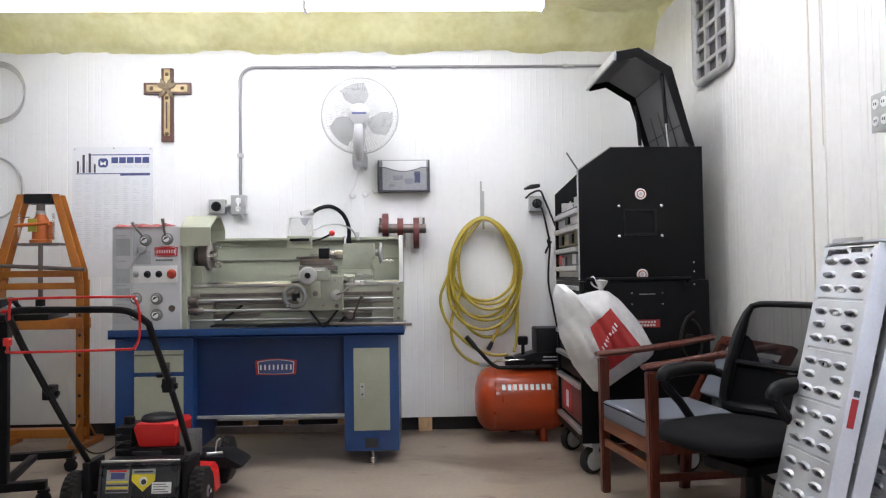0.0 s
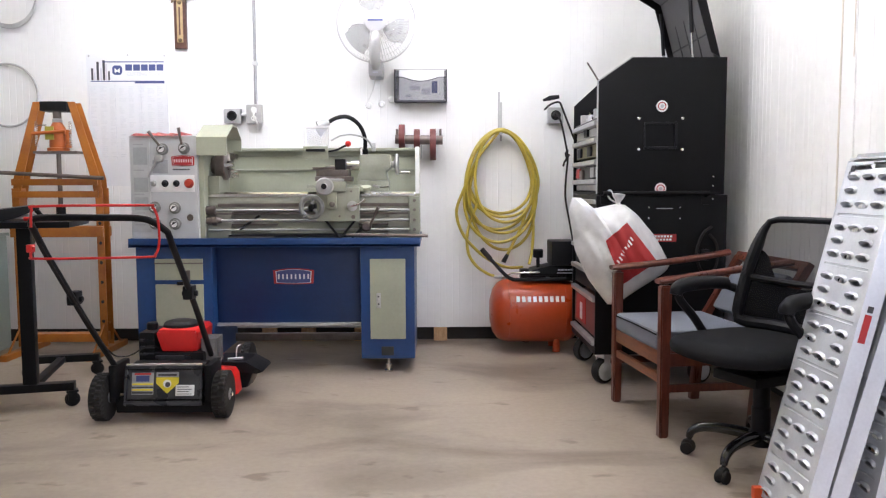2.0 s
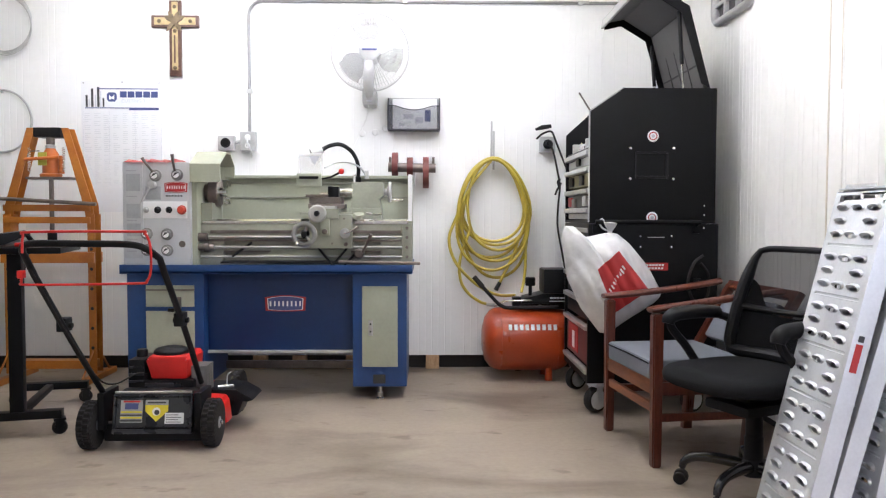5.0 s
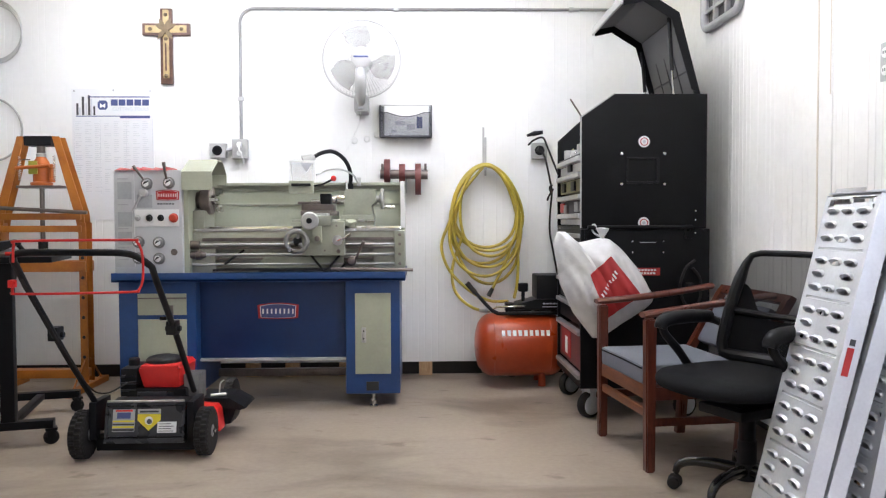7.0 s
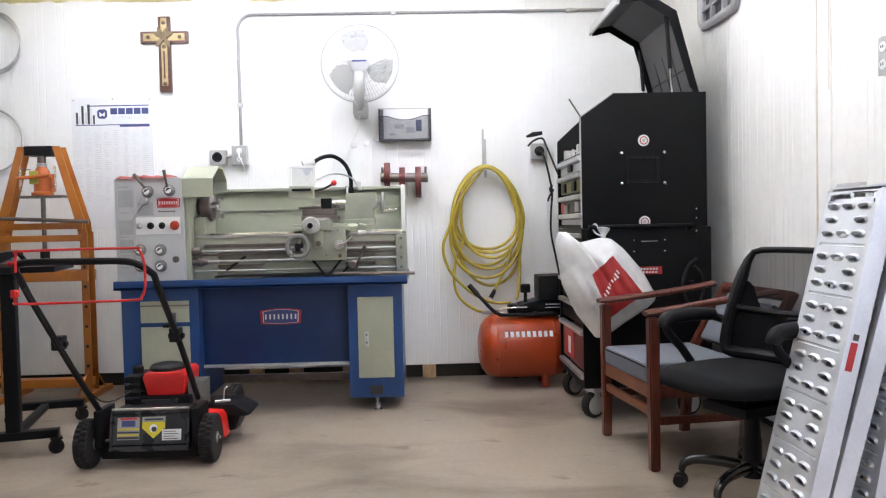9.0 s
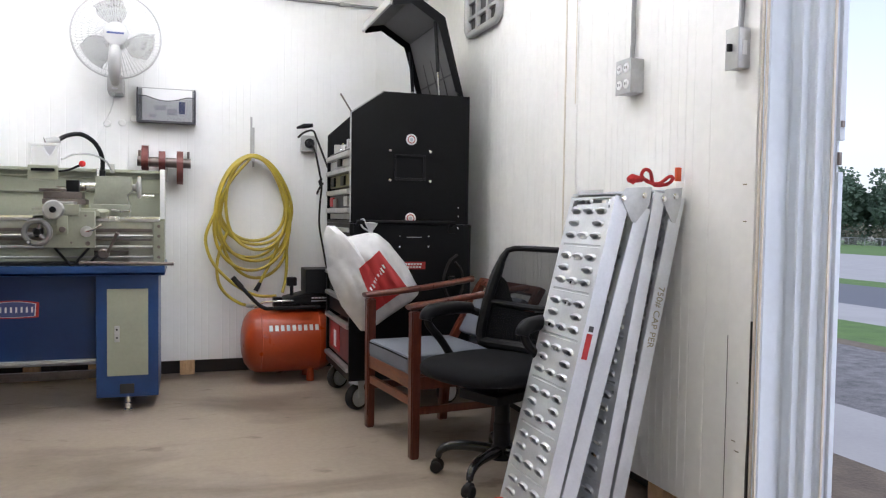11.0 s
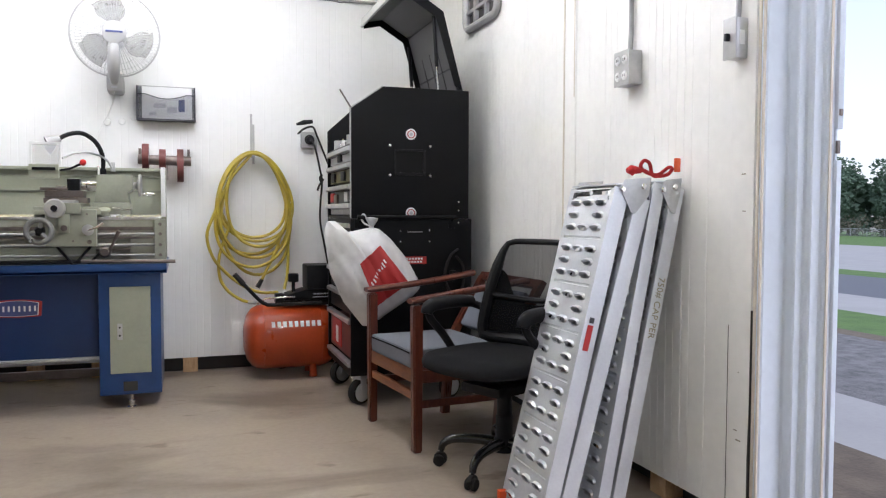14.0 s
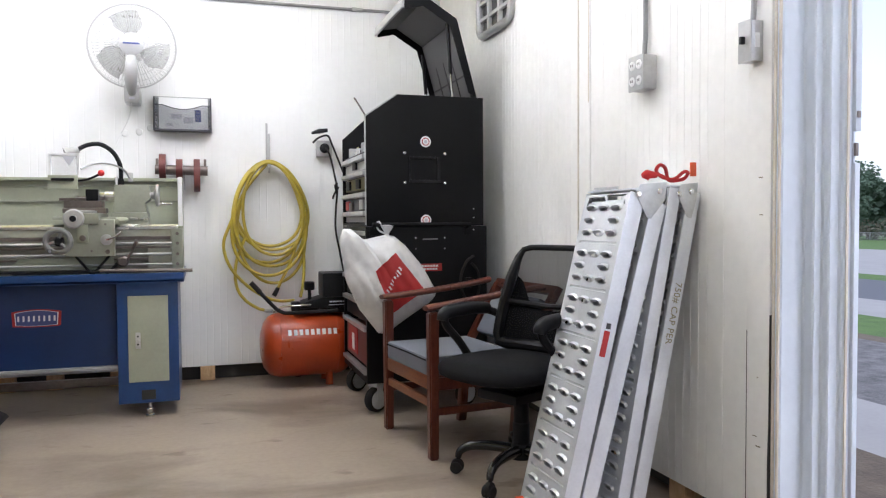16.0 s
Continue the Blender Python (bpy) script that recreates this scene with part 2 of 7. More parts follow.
def frame_of(d):
    d = Vector(d).normalized()
    up = Vector((0, 0, 1)) if abs(d.z) < 0.9 else Vector((1, 0, 0))
    a = d.cross(up).normalized()
    return a, d.cross(a).normalized()


def tube(bm, pts, r, seg=10, closed=False, caps=True):
    """A round rod swept along points."""
    pts = [Vector(p) for p in pts]
    n = len(pts)
    rings = []
    a = None
    for i, p in enumerate(pts):
        q0, q1 = (pts[i - 1], pts[(i + 1) % n]) if closed else (pts[max(i - 1, 0)], pts[min(i + 1, n - 1)])
        d = (q1 - q0).normalized()
        if a is None:
            a, b = frame_of(d)
        else:
            a = (a - d * a.dot(d)).normalized()
            b = d.cross(a)
        rr = r[i] if isinstance(r, (list, tuple)) else r
        rings.append([bm.verts.new(p + (a * math.cos(t) + b * math.sin(t)) * rr) for t in (2 * math.pi * k / seg for k in range(seg))])
    for i in range(n if closed else n - 1):
        r0, r1 = rings[i], rings[(i + 1) % n]
        for k in range(seg):
            bm.faces.new((r0[k], r0[(k + 1) % seg], r1[(k + 1) % seg], r1[k]))
    if caps and not closed:
        bm.faces.new(rings[0][::-1])
        bm.faces.new(rings[-1])
    return bm


def rod(bm, p0, p1, r, seg=14, r2=None):
    return tube(bm, [p0, p1], [r, r if r2 is None else r2], seg)


def turned(bm, prof, origin, axis, seg=24):
    """A solid of revolution: prof is (radius, height along axis) pairs."""
    o, d = Vector(origin), Vector(axis).normalized()
    a, b = frame_of(d)
    rings = []
    for r, h in prof:
        rings.append([bm.verts.new(o + d * h + (a * math.cos(t) + b * math.sin(t)) * max(r, 1e-4)) for t in (2 * math.pi * k / seg for k in range(seg))])
    for r0, r1 in zip(rings, rings[1:]):
        for k in range(seg):
            bm.faces.new((r0[k], r0[(k + 1) % seg], r1[(k + 1) % seg], r1[k]))
    bm.faces.new(rings[0][::-1])
    bm.faces.new(rings[-1])
    return bm


def prism(bm, prof, axis, a0, a1, bevel=0.0, m=None):
    """A polygon given in the two other axes, pushed along axis from a0 to a1."""
    def at(u, v, w):
        return {"x": (w, u, v), "y": (u, w, v), "z": (u, v, w)}[axis]
    t = bmesh.new()
    v0 = [t.verts.new(at(u, v, a0)) for u, v in prof]
    v1 = [t.verts.new(at(u, v, a1)) for u, v in prof]
    t.faces.new(v0)
    t.faces.new(v1[::-1])
    k = len(prof)
    for i in range(k):
        t.faces.new((v0[(i + 1) % k], v0[i], v1[i], v1[(i + 1) % k]))
    bmesh.ops.recalc_face_normals(t, faces=t.faces[:])
    if bevel:
        bmesh.ops.bevel(t, geom=t.edges[:], offset=bevel, segments=2, profile=0.7, affect="EDGES")
    join(bm, t, m)
    return bm


def bent(pts, n=8):
    """A smooth curve through points."""
    p = [Vector(q) for q in pts]
    p = [p[0] * 2 - p[1]] + p + [p[-1] * 2 - p[-2]]
    out = []
    for i in range(1, len(p) - 2):
        for k in range(n):
            t = k / n
            out.append(0.5 * (2 * p[i] + (p[i + 1] - p[i - 1]) * t + (2 * p[i - 1] - 5 * p[i] + 4 * p[i + 1] - p[i + 2]) * t * t + (3 * p[i] - p[i - 1] - 3 * p[i + 1] + p[i + 2]) * t ** 3))
    return out + [p[-2]]


BASE = {}


def thing(name, at, label, category, group=""):
    """An Empty at the base of a thing; its parts are given in world places."""
    e = new(name)
    e.empty_display_size = 0.05
    e.location = at
    BASE[e.name] = Vector(at)
    return tagged(e, label, category, group)


def part(name, bm, material, parent, label="", smooth=True, m=None):
    if m is not None:
        bm.transform(m)
    bmesh.ops.recalc_face_normals(bm, faces=bm.faces[:])
    me = bpy.data.meshes.new(name)
    bm.to_mesh(me)
    bm.free()
    me.materials.append(material)
    if smooth:
        for p in me.polygons:
            p.use_smooth = True
        me.set_sharp_from_angle(angle=radians(35))
    ob = new(name, me)
    if parent is not None:
        ob.parent = parent
        ob.matrix_parent_inverse = Matrix.Translation(-BASE.get(parent.name, Vector((0, 0, 0))))
    if label:
        ob["label"] = label
    return ob


def solid(name, bm, material, label, category, kind="", group="", smooth=True):
    return tagged(part(name, bm, material, None, "", smooth), label, category, group, kind)


def B():
    return bmesh.new()


def text(name, body, size, m, material, parent, depth=0.0006):
    c = bpy.data.curves.new(name, "FONT")
    c.body, c.size, c.extrude, c.align_x, c.align_y = body, size, depth, "CENTER", "CENTER"
    c.materials.append(material)
    ob = new(name, c)
    ob.parent = parent
    ob.matrix_parent_inverse = Matrix.Translation(-BASE.get(parent.name, Vector((0, 0, 0))))
    ob.matrix_basis = m
    return ob


# ---- structure ----
YB, XR, XL, YF, ZC = 5.04, 1.575, -3.45, -3.2, 2.93


def grooved(bm, length, z0, z1, pitch, width, depth, thick, place, seed=1):
    """A wall sheet with narrow upright grooves; place(u, d) gives x, y for u along it and d into it."""
    rnd = random.Random(seed)
    prof = [(0, 0)]
    u = pitch * 0.6
    while u < length - pitch:
        d = depth * rnd.uniform(0.5, 1.2)
        prof += [(u, 0), (u + width * 0.3, d), (u + width * 0.7, d), (u + width, 0)]
        u += pitch * rnd.choice((1, 1, 1, 1.0, 2))
    prof += [(length, 0), (length, thick), (0, thick)]
    lo = [bm.verts.new((*place(a, d), z0)) for a, d in prof]
    hi = [bm.verts.new((*place(a, d), z1)) for a, d in prof]
    k = len(prof)
    for i in range(k):
        bm.faces.new((lo[i], lo[(i + 1) % k], hi[(i + 1) % k], hi[i]))
    bm.faces.new(lo)
    bm.faces.new(hi)
    return bm


solid("floor", box(B(), XL - 0.1, 1.93, YF - 0.1, YB + 0.15, -0.15, 0), FLOOR, "stained tan concrete slab floor with scuffs", "floor", "structure")
solid("wall_back", grooved(B(), 1.93 - XL, 0.10, 2.80, 0.046, 0.007, 0.0007, 0.06, lambda a, d: (XL + a, YB + d)), WALL, "white painted ribbed wall panels raised off the floor", "wall", "structure", smooth=False)
# the recess darkness is put into this core's near-black colour
solid("wall_back_core", box(B(), XL - 0.1, 1.93, YB + 0.07, YB + 0.15, 0, 3.1), DARK, "near-black core behind the raised wall panels", "wall", "structure")
solid("wall_right", grooved(B(), YB - 1.663, 0.085, 3.1, 0.046, 0.008, 0.0016, 0.03, lambda a, d: (XR + d, YB - a), 3), WALL_R, "white ribbed wall panels yellowed with age", "wall", "structure", smooth=False)
solid("wall_right_core", box(B(), XR + 0.09, 1.86, 1.60, YB, 0, 3.1), DARK, "near-black core behind the raised wall panels", "wall", "structure")
solid("wall_right_far", box(B(), XR, 1.86, YF, -1.4, 0, 3.1), WALL_R, "white painted wall beyond the door opening", "wall", "structure")
solid("wall_right_header", box(B(), XR, 1.86, -1.4, 1.56, 2.5, 3.1), WALL_R, "white painted wall above the door opening", "wall", "structure")
solid("wall_left", box(B(), XL - 0.1, XL, YF, YB, 0, 3.1), WALL, "white painted side wall", "wall", "structure")
solid("wall_front", box(B(), XL, 1.86, YF - 0.1, YF, 0, 3.1), WALL, "white painted wall", "wall", "structure")


def foam_sheet(bm, nu, nv, place, amp, sc):
    vs = [[None] * (nv + 1) for _ in range(nu + 1)]
    for i in range(nu + 1):
        for j in range(nv + 1):
            p, nrm = place(i / nu, j / nv)
            p, nrm = Vector(p), Vector(nrm)
            h = noise.noise(p * sc) * 0.6 + noise.noise(p * sc * 2.7) * 0.35 + noise.noise(p * sc * 7) * 0.2
            vs[i][j] = bm.verts.new(p + nrm * (amp * h))
    for i in range(nu):
        for j in range(nv):
            bm.faces.new((vs[i][j], vs[i + 1][j], vs[i + 1][j + 1], vs[i][j + 1]))
    return bm


ceil_bm = foam_sheet(B(), 110, 120, lambda u, v: ((XL + u * (1.86 - XL), YF + v * (YB - 0.2 - YF), ZC), (0, 0, -1)), 0.05, 3.0)
box(ceil_bm, XL, 1.86, YF, YB, 3.02, 3.1)
solid("ceiling", ceil_bm, FOAM, "yellow spray foam insulated ceiling", "ceiling", "structure")


def cove(u, v):
    """The foam rolls from the top of the back wall into the ceiling."""
    x = XL + u * (1.9 - XL)
    low = 2.69 + 0.03 * noise.noise(Vector((x * 2.3, 0, 0))) + 0.012 * noise.noise(Vector((x * 9, 3, 0)))
    a = v * math.pi / 2
    y = YB + 0.004 - 0.26 * (1 - math.cos(a)) - 0.05 * math.sin(min(1, v * 6) * math.pi / 2)
    z = low + (ZC - low) * math.sin(a) if v > 0 else low
    return (x, y, z), (0, -math.cos(a), -math.sin(a))


foam_bm = foam_sheet(B(), 300, 22, cove, 0.03, 5.0)
solid("foam_cove", foam_bm, FOAM, "lumpy yellow spray foam over the wall top", "insulation", "structure")
solid("foam_cove_side", foam_sheet(B(), 160, 12, lambda u, v: ((XR + 0.01 - 0.10 * v * v, 1.7 + u * (YB - 1.7), 2.87 + 0.08 * v), (-1 + v, 0, -v)), 0.02, 6.0), FOAM, "yellow spray foam along the side wall", "insulation", "structure")

# trims, sill blocks and door jamb
solid("trim_seam", box(B(), XR - 0.006, XR + 0.01, 2.735, 2.842, 0.085, 2.86, 0.003), WALL_R, "flat cream batten over a panel seam", "trim", "structure")
solid("trim_seam_edge", box(B(), XR - 0.010, XR + 0.005, 2.838, 2.848, 0.085, 2.86, 0.002), TRIM, "narrow tan bead beside the batten", "trim", "structure")
solid("trim_seam_groove", box(B(), XR - 0.009, XR + 0.005, 2.742, 2.747, 1.62, 2.30, 0.001), TRIM, "tan crack along the batten", "trim", "structure")
solid("trim_post", box(B(), XR - 0.012, XR + 0.05, 1.550, 1.655, 0.06, 3.0, 0.003), WALL_R, "cream painted board with cracked paint", "trim", "structure")
for y0_, y1_ in ((1.536, 1.546), (1.517, 1.525)):
    solid("trim_bead", box(B(), XR - 0.008, XR - 0.001, y0_, y1_, 0.06, 2.9, 0.002), TRIM, "narrow tan bead beside the jamb", "trim", "structure")
solid("trim_crack", prism(B(), [(1.5465, 0.10), (1.5462, 0.45), (1.5475, 0.78), (1.5492, 0.78), (1.5500, 0.45), (1.5545, 0.30), (1.5535, 0.10)], "x", XR - 0.0135, XR - 0.002), DARK, "dark open crack beside the jamb", "trim", "structure")
solid("trim_crack", box(B(), XR - 0.0128, XR - 0.010, 1.6535, 1.6556, 0.10, 0.72), DARK, "thin dark gap beside the cream board", "trim", "structure")
rnd = random.Random(21)
for i in range(5):
    y_, z_ = rnd.uniform(1.575, 1.625), rnd.uniform(0.3, 1.45)
    solid("paint_chip", box(B(), XR - 0.0128, XR - 0.0118, y_, y_ + rnd.uniform(0.005, 0.022), z_, z_ + rnd.uniform(0.002, 0.004)), BRONZE, "small dark paint chip on the cream board", "paint chip", "structure", "paint chips")
for n, xs in (("blocks_back", (-0.152, -1.38, -1.10, -0.72, -2.2, 1.1)),):
    for x in xs:
        ob = solid("wood_block", box(B(), x, x + 0.095, YB - 0.005, YB + 0.07, 0.002, 0.098, 0.003), PINE, "raw pine spacer block under the wall panels", "block", "", "sill blocks")
for y in (2.02, 2.44, 3.0):
    solid("wood_block", box(B(), XR + 0.01, XR + 0.09, y, y + 0.10, 0.002, 0.083, 0.003), PINE, "raw pine spacer block under the wall panels", "block", "", "sill blocks")

J = B()
# stepped reveal of the door opening, in plan (x, y)
jp = [(1.572, 1.60), (1.572, 1.518), (1.577, 1.513), (1.652, 1.513), (1.657, 1.507), (1.657, 1.478), (1.661, 1.472), (1.684, 1.472), (1.689, 1.466), (1.689, 1.449),
      (1.693, 1.444), (1.722, 1.444), (1.727, 1.438), (1.727, 1.428), (1.731, 1.424), (1.752, 1.424), (1.756, 1.432), (1.766, 1.432), (1.785, 1.50), (1.855, 1.60)]
prism(J, jp, "z", 0.0, 2.5)
solid("door_1", J, JAMB, "white ribbed metal jamb of the open door", "door frame", "structure", smooth=False)
solid("trim_jamb", box(B(), 1.7305, 1.7385, 1.419, 1.4235, 0.0, 2.5, 0.001), TRIM, "worn tan strip along the jamb edge", "trim", "structure")
T = B()
box(T, 1.753, 1.772, 1.412, 1.431, 0, 1.25, 0.004)
box(T, 1.753, 1.775, 1.412, 1.431, 1.345, 2.5, 0.004)
box(T, 1.753, 1.760, 1.420, 1.431, 1.2505, 1.3445)
solid("door_stop", T, JAMB, "white door stop, tinted daylight blue, with a broken gap", "trim", "structure")
solid("latch", box(box(B(), 1.753, 1.764, 1.410, 1.4195, 1.27, 1.31, 0.003), 1.756, 1.768, 1.406, 1.4115, 1.385, 1.405, 0.002), DSTEEL, "rusty latch keeper on the door jamb", "latch", "structure")

# outside: one sheet of ground that falls away, in strips along the building
CONC_OUT = surf("pale_outdoor_concrete", (0.34, 0.335, 0.33), 0.8, 0, 0.12, 1.2, 30, 0.1)
DIRT = surf("leaf_littered_dirt", (0.17, 0.135, 0.10), 0.9, 0, 0.4, 6, 45, 0.5, col2=(0.09, 0.07, 0.05))
GRAVEL = surf("grey_gravel", (0.21, 0.205, 0.205), 0.9, 0, 0.35, 9, 40, 0.9, col2=(0.08, 0.08, 0.08))
GRASS = surf("mown_grass", (0.13, 0.215, 0.07), 0.85, 0, 0.35, 3, 60, 0.8, col2=(0.085, 0.145, 0.05), spec=0.2)
ROAD = surf("asphalt_road", (0.105, 0.112, 0.13), 0.7, 0, 0.15, 1, 60, 0.1)
bands = [(1.86, DIRT), (3.15, CONC_OUT), (4.15, GRAVEL), (6.6, DIRT), (6.95, GRASS), (8.6, CONC_OUT), (10.8, ROAD), (15.4, GRASS), (17.4, CONC_OUT), (44.0, GRASS), (260.0, GRASS)]
g = B()
mats = [DIRT, CONC_OUT, GRAVEL, GRASS, ROAD]


def ground_z(x):
    return -0.13 - 0.023 * max(0, x - 3.15)


for (xa, ma), (xb, _) in zip(bands, bands[1:]):
    steps = 6
    for k in range(steps):
        x0, x1 = xa + (xb - xa) * k / steps, xa + (xb - xa) * (k + 1) / steps
        f = g.faces.new([g.verts.new((x, y, ground_z(x))) for x, y in ((x0, -300), (x1, -300), (x1, 500), (x0, 500))])
        f.material_index = mats.index(ma)
f = g.faces.new([g.verts.new(p) for p in ((-300, -300, -0.16), (1.86, -300, -0.16), (1.86, 500, -0.16), (-300, 500, -0.16))])
bmesh.ops.remove_doubles(g, verts=g.verts[:], dist=0.001)
gob = solid("ground", g, mats[0], "ground outside with gravel, grass, walk and road", "ground", "structure")
for mm in mats[1:]:
    gob.data.materials.append(mm)


# ---- ceiling strip lights: the row by the back wall, plus added fill ----
def strip_or_fill_light(x, y, z, length, turn=0.0):
    """A two-tube batten centred at x, y, turned about the upright axis."""
    t = thing("strip_or_fill_light", (x, y, z), "white fluorescent strip light, back wall row and added fill", "ceiling light", "strip lights")
    m = Matrix.Translation((x, y, z)) @ Matrix.Rotation(radians(turn), 4, "Z")
    h = length / 2
    part("housing", prism(B(), [(-0.055, 0.07), (-0.03, 0.115), (0.03, 0.115), (0.055, 0.07)], "x", -h, h, 0.003), WHITE, t, m=m)
    for dy in (-0.03, 0.03):
        part("tube", rod(B(), (-h + 0.012, dy, 0.045), (h - 0.012, dy, 0.045), 0.019, 12), LAMP, t, "lit fluorescent tube", m=m)
    for x_ in (-h, h - 0.0115):
        part("lampholder", box(B(), x_, x_ + 0.0115, -0.055, 0.055, 0.015, 0.069, 0.003), WHITE, t, m=m)
    for x_ in (-h + 0.3, h - 0.3):
        part("hanger", rod(B(), (x_, 0, 0.11), (x_, 0, ZC + 0.06 - z), 0.004, 6), GALV, t, m=m)
    return t


LAMP = glow("fluorescent_tube", (1.0, 0.985, 0.955), TUBE_POWER)
strip_or_fill_light(-1.801, 4.18, 2.68, 1.998)
strip_or_fill_light(-0.08, 4.18, 2.68, 1.44)
# four unseen strips, added as fill for the side wall and the room
strip_or_fill_light(-0.85, 3.46, 2.68, 2.4)
strip_or_fill_light(0.86, 3.46, 2.68, 0.95)
strip_or_fill_light(0.62, 1.95, 2.68, 2.4, 90)
strip_or_fill_light(0.15, -0.55, 2.68, 2.4, 90)

# ---- engine lathe on its stand ----
st = thing("lathe_stand", (-1.08, 4.38, 0), "dark blue steel lathe stand with two pedestals and sage doors", "machine stand")
b = B()
# shallow tray with a rolled rim
box(b, -1.93, -0.228, 4.075, 4.72, 0.752, 0.770, 0.003)
for q in ((-1.93, -0.228, 4.075, 4.095), (-1.93, -0.228, 4.70, 4.72), (-1.93, -1.91, 4.0951, 4.6999), (-0.248, -0.228, 4.0951, 4.6999)):
    box(b, *q, 0.752, 0.805, 0.004)
part("chip_tray", b, BLUE, st)
for nm, x0, x1 in (("pedestal", -1.905, -1.456), ("pedestal", -0.582, -0.262)):
    p = part(nm, box(B(), x0, x1, 4.12, 4.66, 0.078, 0.751, 0.006), BLUE, st)
    if x0 < -1:
        for z0, z1, nn in ((0.556, 0.682, "drawer_front"), (0.19, 0.531, "door_panel")):
            d = part(nn, box(B(), -1.793, -1.511, 4.112, 4.121, z0, z1, 0.003), SAGE, p, "sage green panel")
        part("drawer_edge", box(B(), -1.795, -1.509, 4.106, 4.113, 0.652, 0.66, 0.002), DSTEEL, p)
        part("latch", box(B(), -1.615, -1.585, 4.096, 4.113, 0.545, 0.615, 0.004), DSTEEL, p, "grey steel latch")
        part("latch", box(B(), -1.66, -1.625, 4.092, 4.113, 0.528, 0.548, 0.004), BLACK, p, "black knob")
    else:
        part("door_panel", box(B(), -0.526, -0.316, 4.110, 4.121, 0.198, 0.677, 0.003), SAGE, p, "sage green panel")
        h = B()
        box(h, -0.488, -0.462, 4.103, 4.111, 0.385, 0.475, 0.004)
        box(h, -0.482, -0.468, 4.097, 4.104, 0.395, 0.437, 0.003)
        part("latch", h, GALV, p, "small steel latch plate")
        for zz in (0.41, 0.455):
            part("keyhole", rod(B(), (-0.475, 4.0955, zz), (-0.475, 4.098, zz), 0.005, 10), BLACK, p)
        nb = B()
        box(nb, -0.462, -0.388, 4.112, 4.119, 0.098, 0.152, 0.004)
        part("foot_pocket", nb, DARK, p)
for x, y in ((-0.42, 4.15), (-0.42, 4.60), (-1.68, 4.15), (-1.68, 4.60)):
    f = B()
    rod(f, (x, y - 0.02, 0.03), (x, y - 0.02, 0.14), 0.008, 12)
    turned(f, [(0.0001, 0), (0.026, 0), (0.026, 0.01), (0.014, 0.016), (0.014, 0.03), (0.018, 0.032), (0.018, 0.044), (0.008, 0.046)], (x, y - 0.02, 0.0), (0, 0, 1), 14)
    part("levelling_foot", f, STEEL, st, "bright screw foot")
part("modesty_panel", box(B(), -1.4555, -0.5825, 4.205, 4.220, 0.285, 0.7515, 0.003), BLUE_SHADE, st, "recessed blue front panel, coloured darker for its shade")
part("panel_lip", box(B(), -1.4555, -0.5825, 4.185, 4.23, 0.268, 0.2845, 0.003), GREYPAINT, st)


def badge(cx, y, cz, w, h, parent):
    """An arched maker's badge: red plate, white border, plain bar where the name stands."""
    def plate(s, d0, d1):
        pr = []
        for k in range(9):
            u = -1 + k / 4
            pr.append((cx + u * w / 2 * s, cz + h / 2 * s - 0.13 * h * u * u))
        for k in range(9):
            u = 1 - k / 4
            pr.append((cx + u * w / 2 * s * 0.96, cz - h / 2 * s + 0.05 * h * u * u))
        return prism(B(), pr, "y", y - d1, y - d0)
    bd = part("badge", plate(1.0, 0, 0.003), REDD, parent, "red arched badge with a white rim")
    part("badge_rim", plate(0.88, 0.0035, 0.0045), PAPER, bd)
    part("badge_field", plate(0.84, 0.005, 0.0058), REDD if w < 0.2 else PRINT, bd)
    k = 8
    for i in range(k):
        x = cx - w * 0.36 + i * w * 0.72 / (k - 1)
        part("lettering_bar", box(B(), x - w * 0.019, x + w * 0.019, y - 0.0072, y - 0.0062, cz - h * 0.17, cz + h * 0.14), PAPER, bd)


badge(-0.993, 4.2045, 0.566, 0.246, 0.097, st)

la = thing("metal_lathe", (-1.08, 4.38, 0.775), "sage green engine lathe with grey headstock panel and steel bed", "lathe")
b = box(B(), -1.925, -1.53, 4.125, 4.62, 0.772, 1.405, 0.012)
hs = part("headstock", b, PANELW, la, "pale grey headstock with knobs and printed plates")
part("headstock_side", box(B(), -1.5295, -1.50, 4.15, 4.60, 0.80, 1.39, 0.006), SAGE, la)
part("data_plate", box(B(), -1.915, -1.805, 4.121, 4.1265, 0.84, 1.385, 0.001), PLATE, hs, "printed data plate")
for z0, z1 in ((1.235, 1.335), (1.075, 1.16), (0.97, 1.045)):
    part("printed_table", box(B(), -1.90, -1.818, 4.1195, 4.1212, z0, z1), PLATED, hs)
for z in (1.35, 1.2, 1.06, 0.95, 0.93, 0.91, 0.88):
    part("print_line", box(B(), -1.90, -1.84, 4.1195, 4.1212, z, z + 0.006), PLATED, hs)
part("gear_chart", box(B(), -1.79, -1.70, 4.1225, 4.1265, 1.185, 1.262, 0.001), PLATED, hs)
part("control_strip", box(B(), -1.815, -1.548, 4.1228, 4.1265, 1.075, 1.175, 0.001), PAPER, hs, "white control strip")
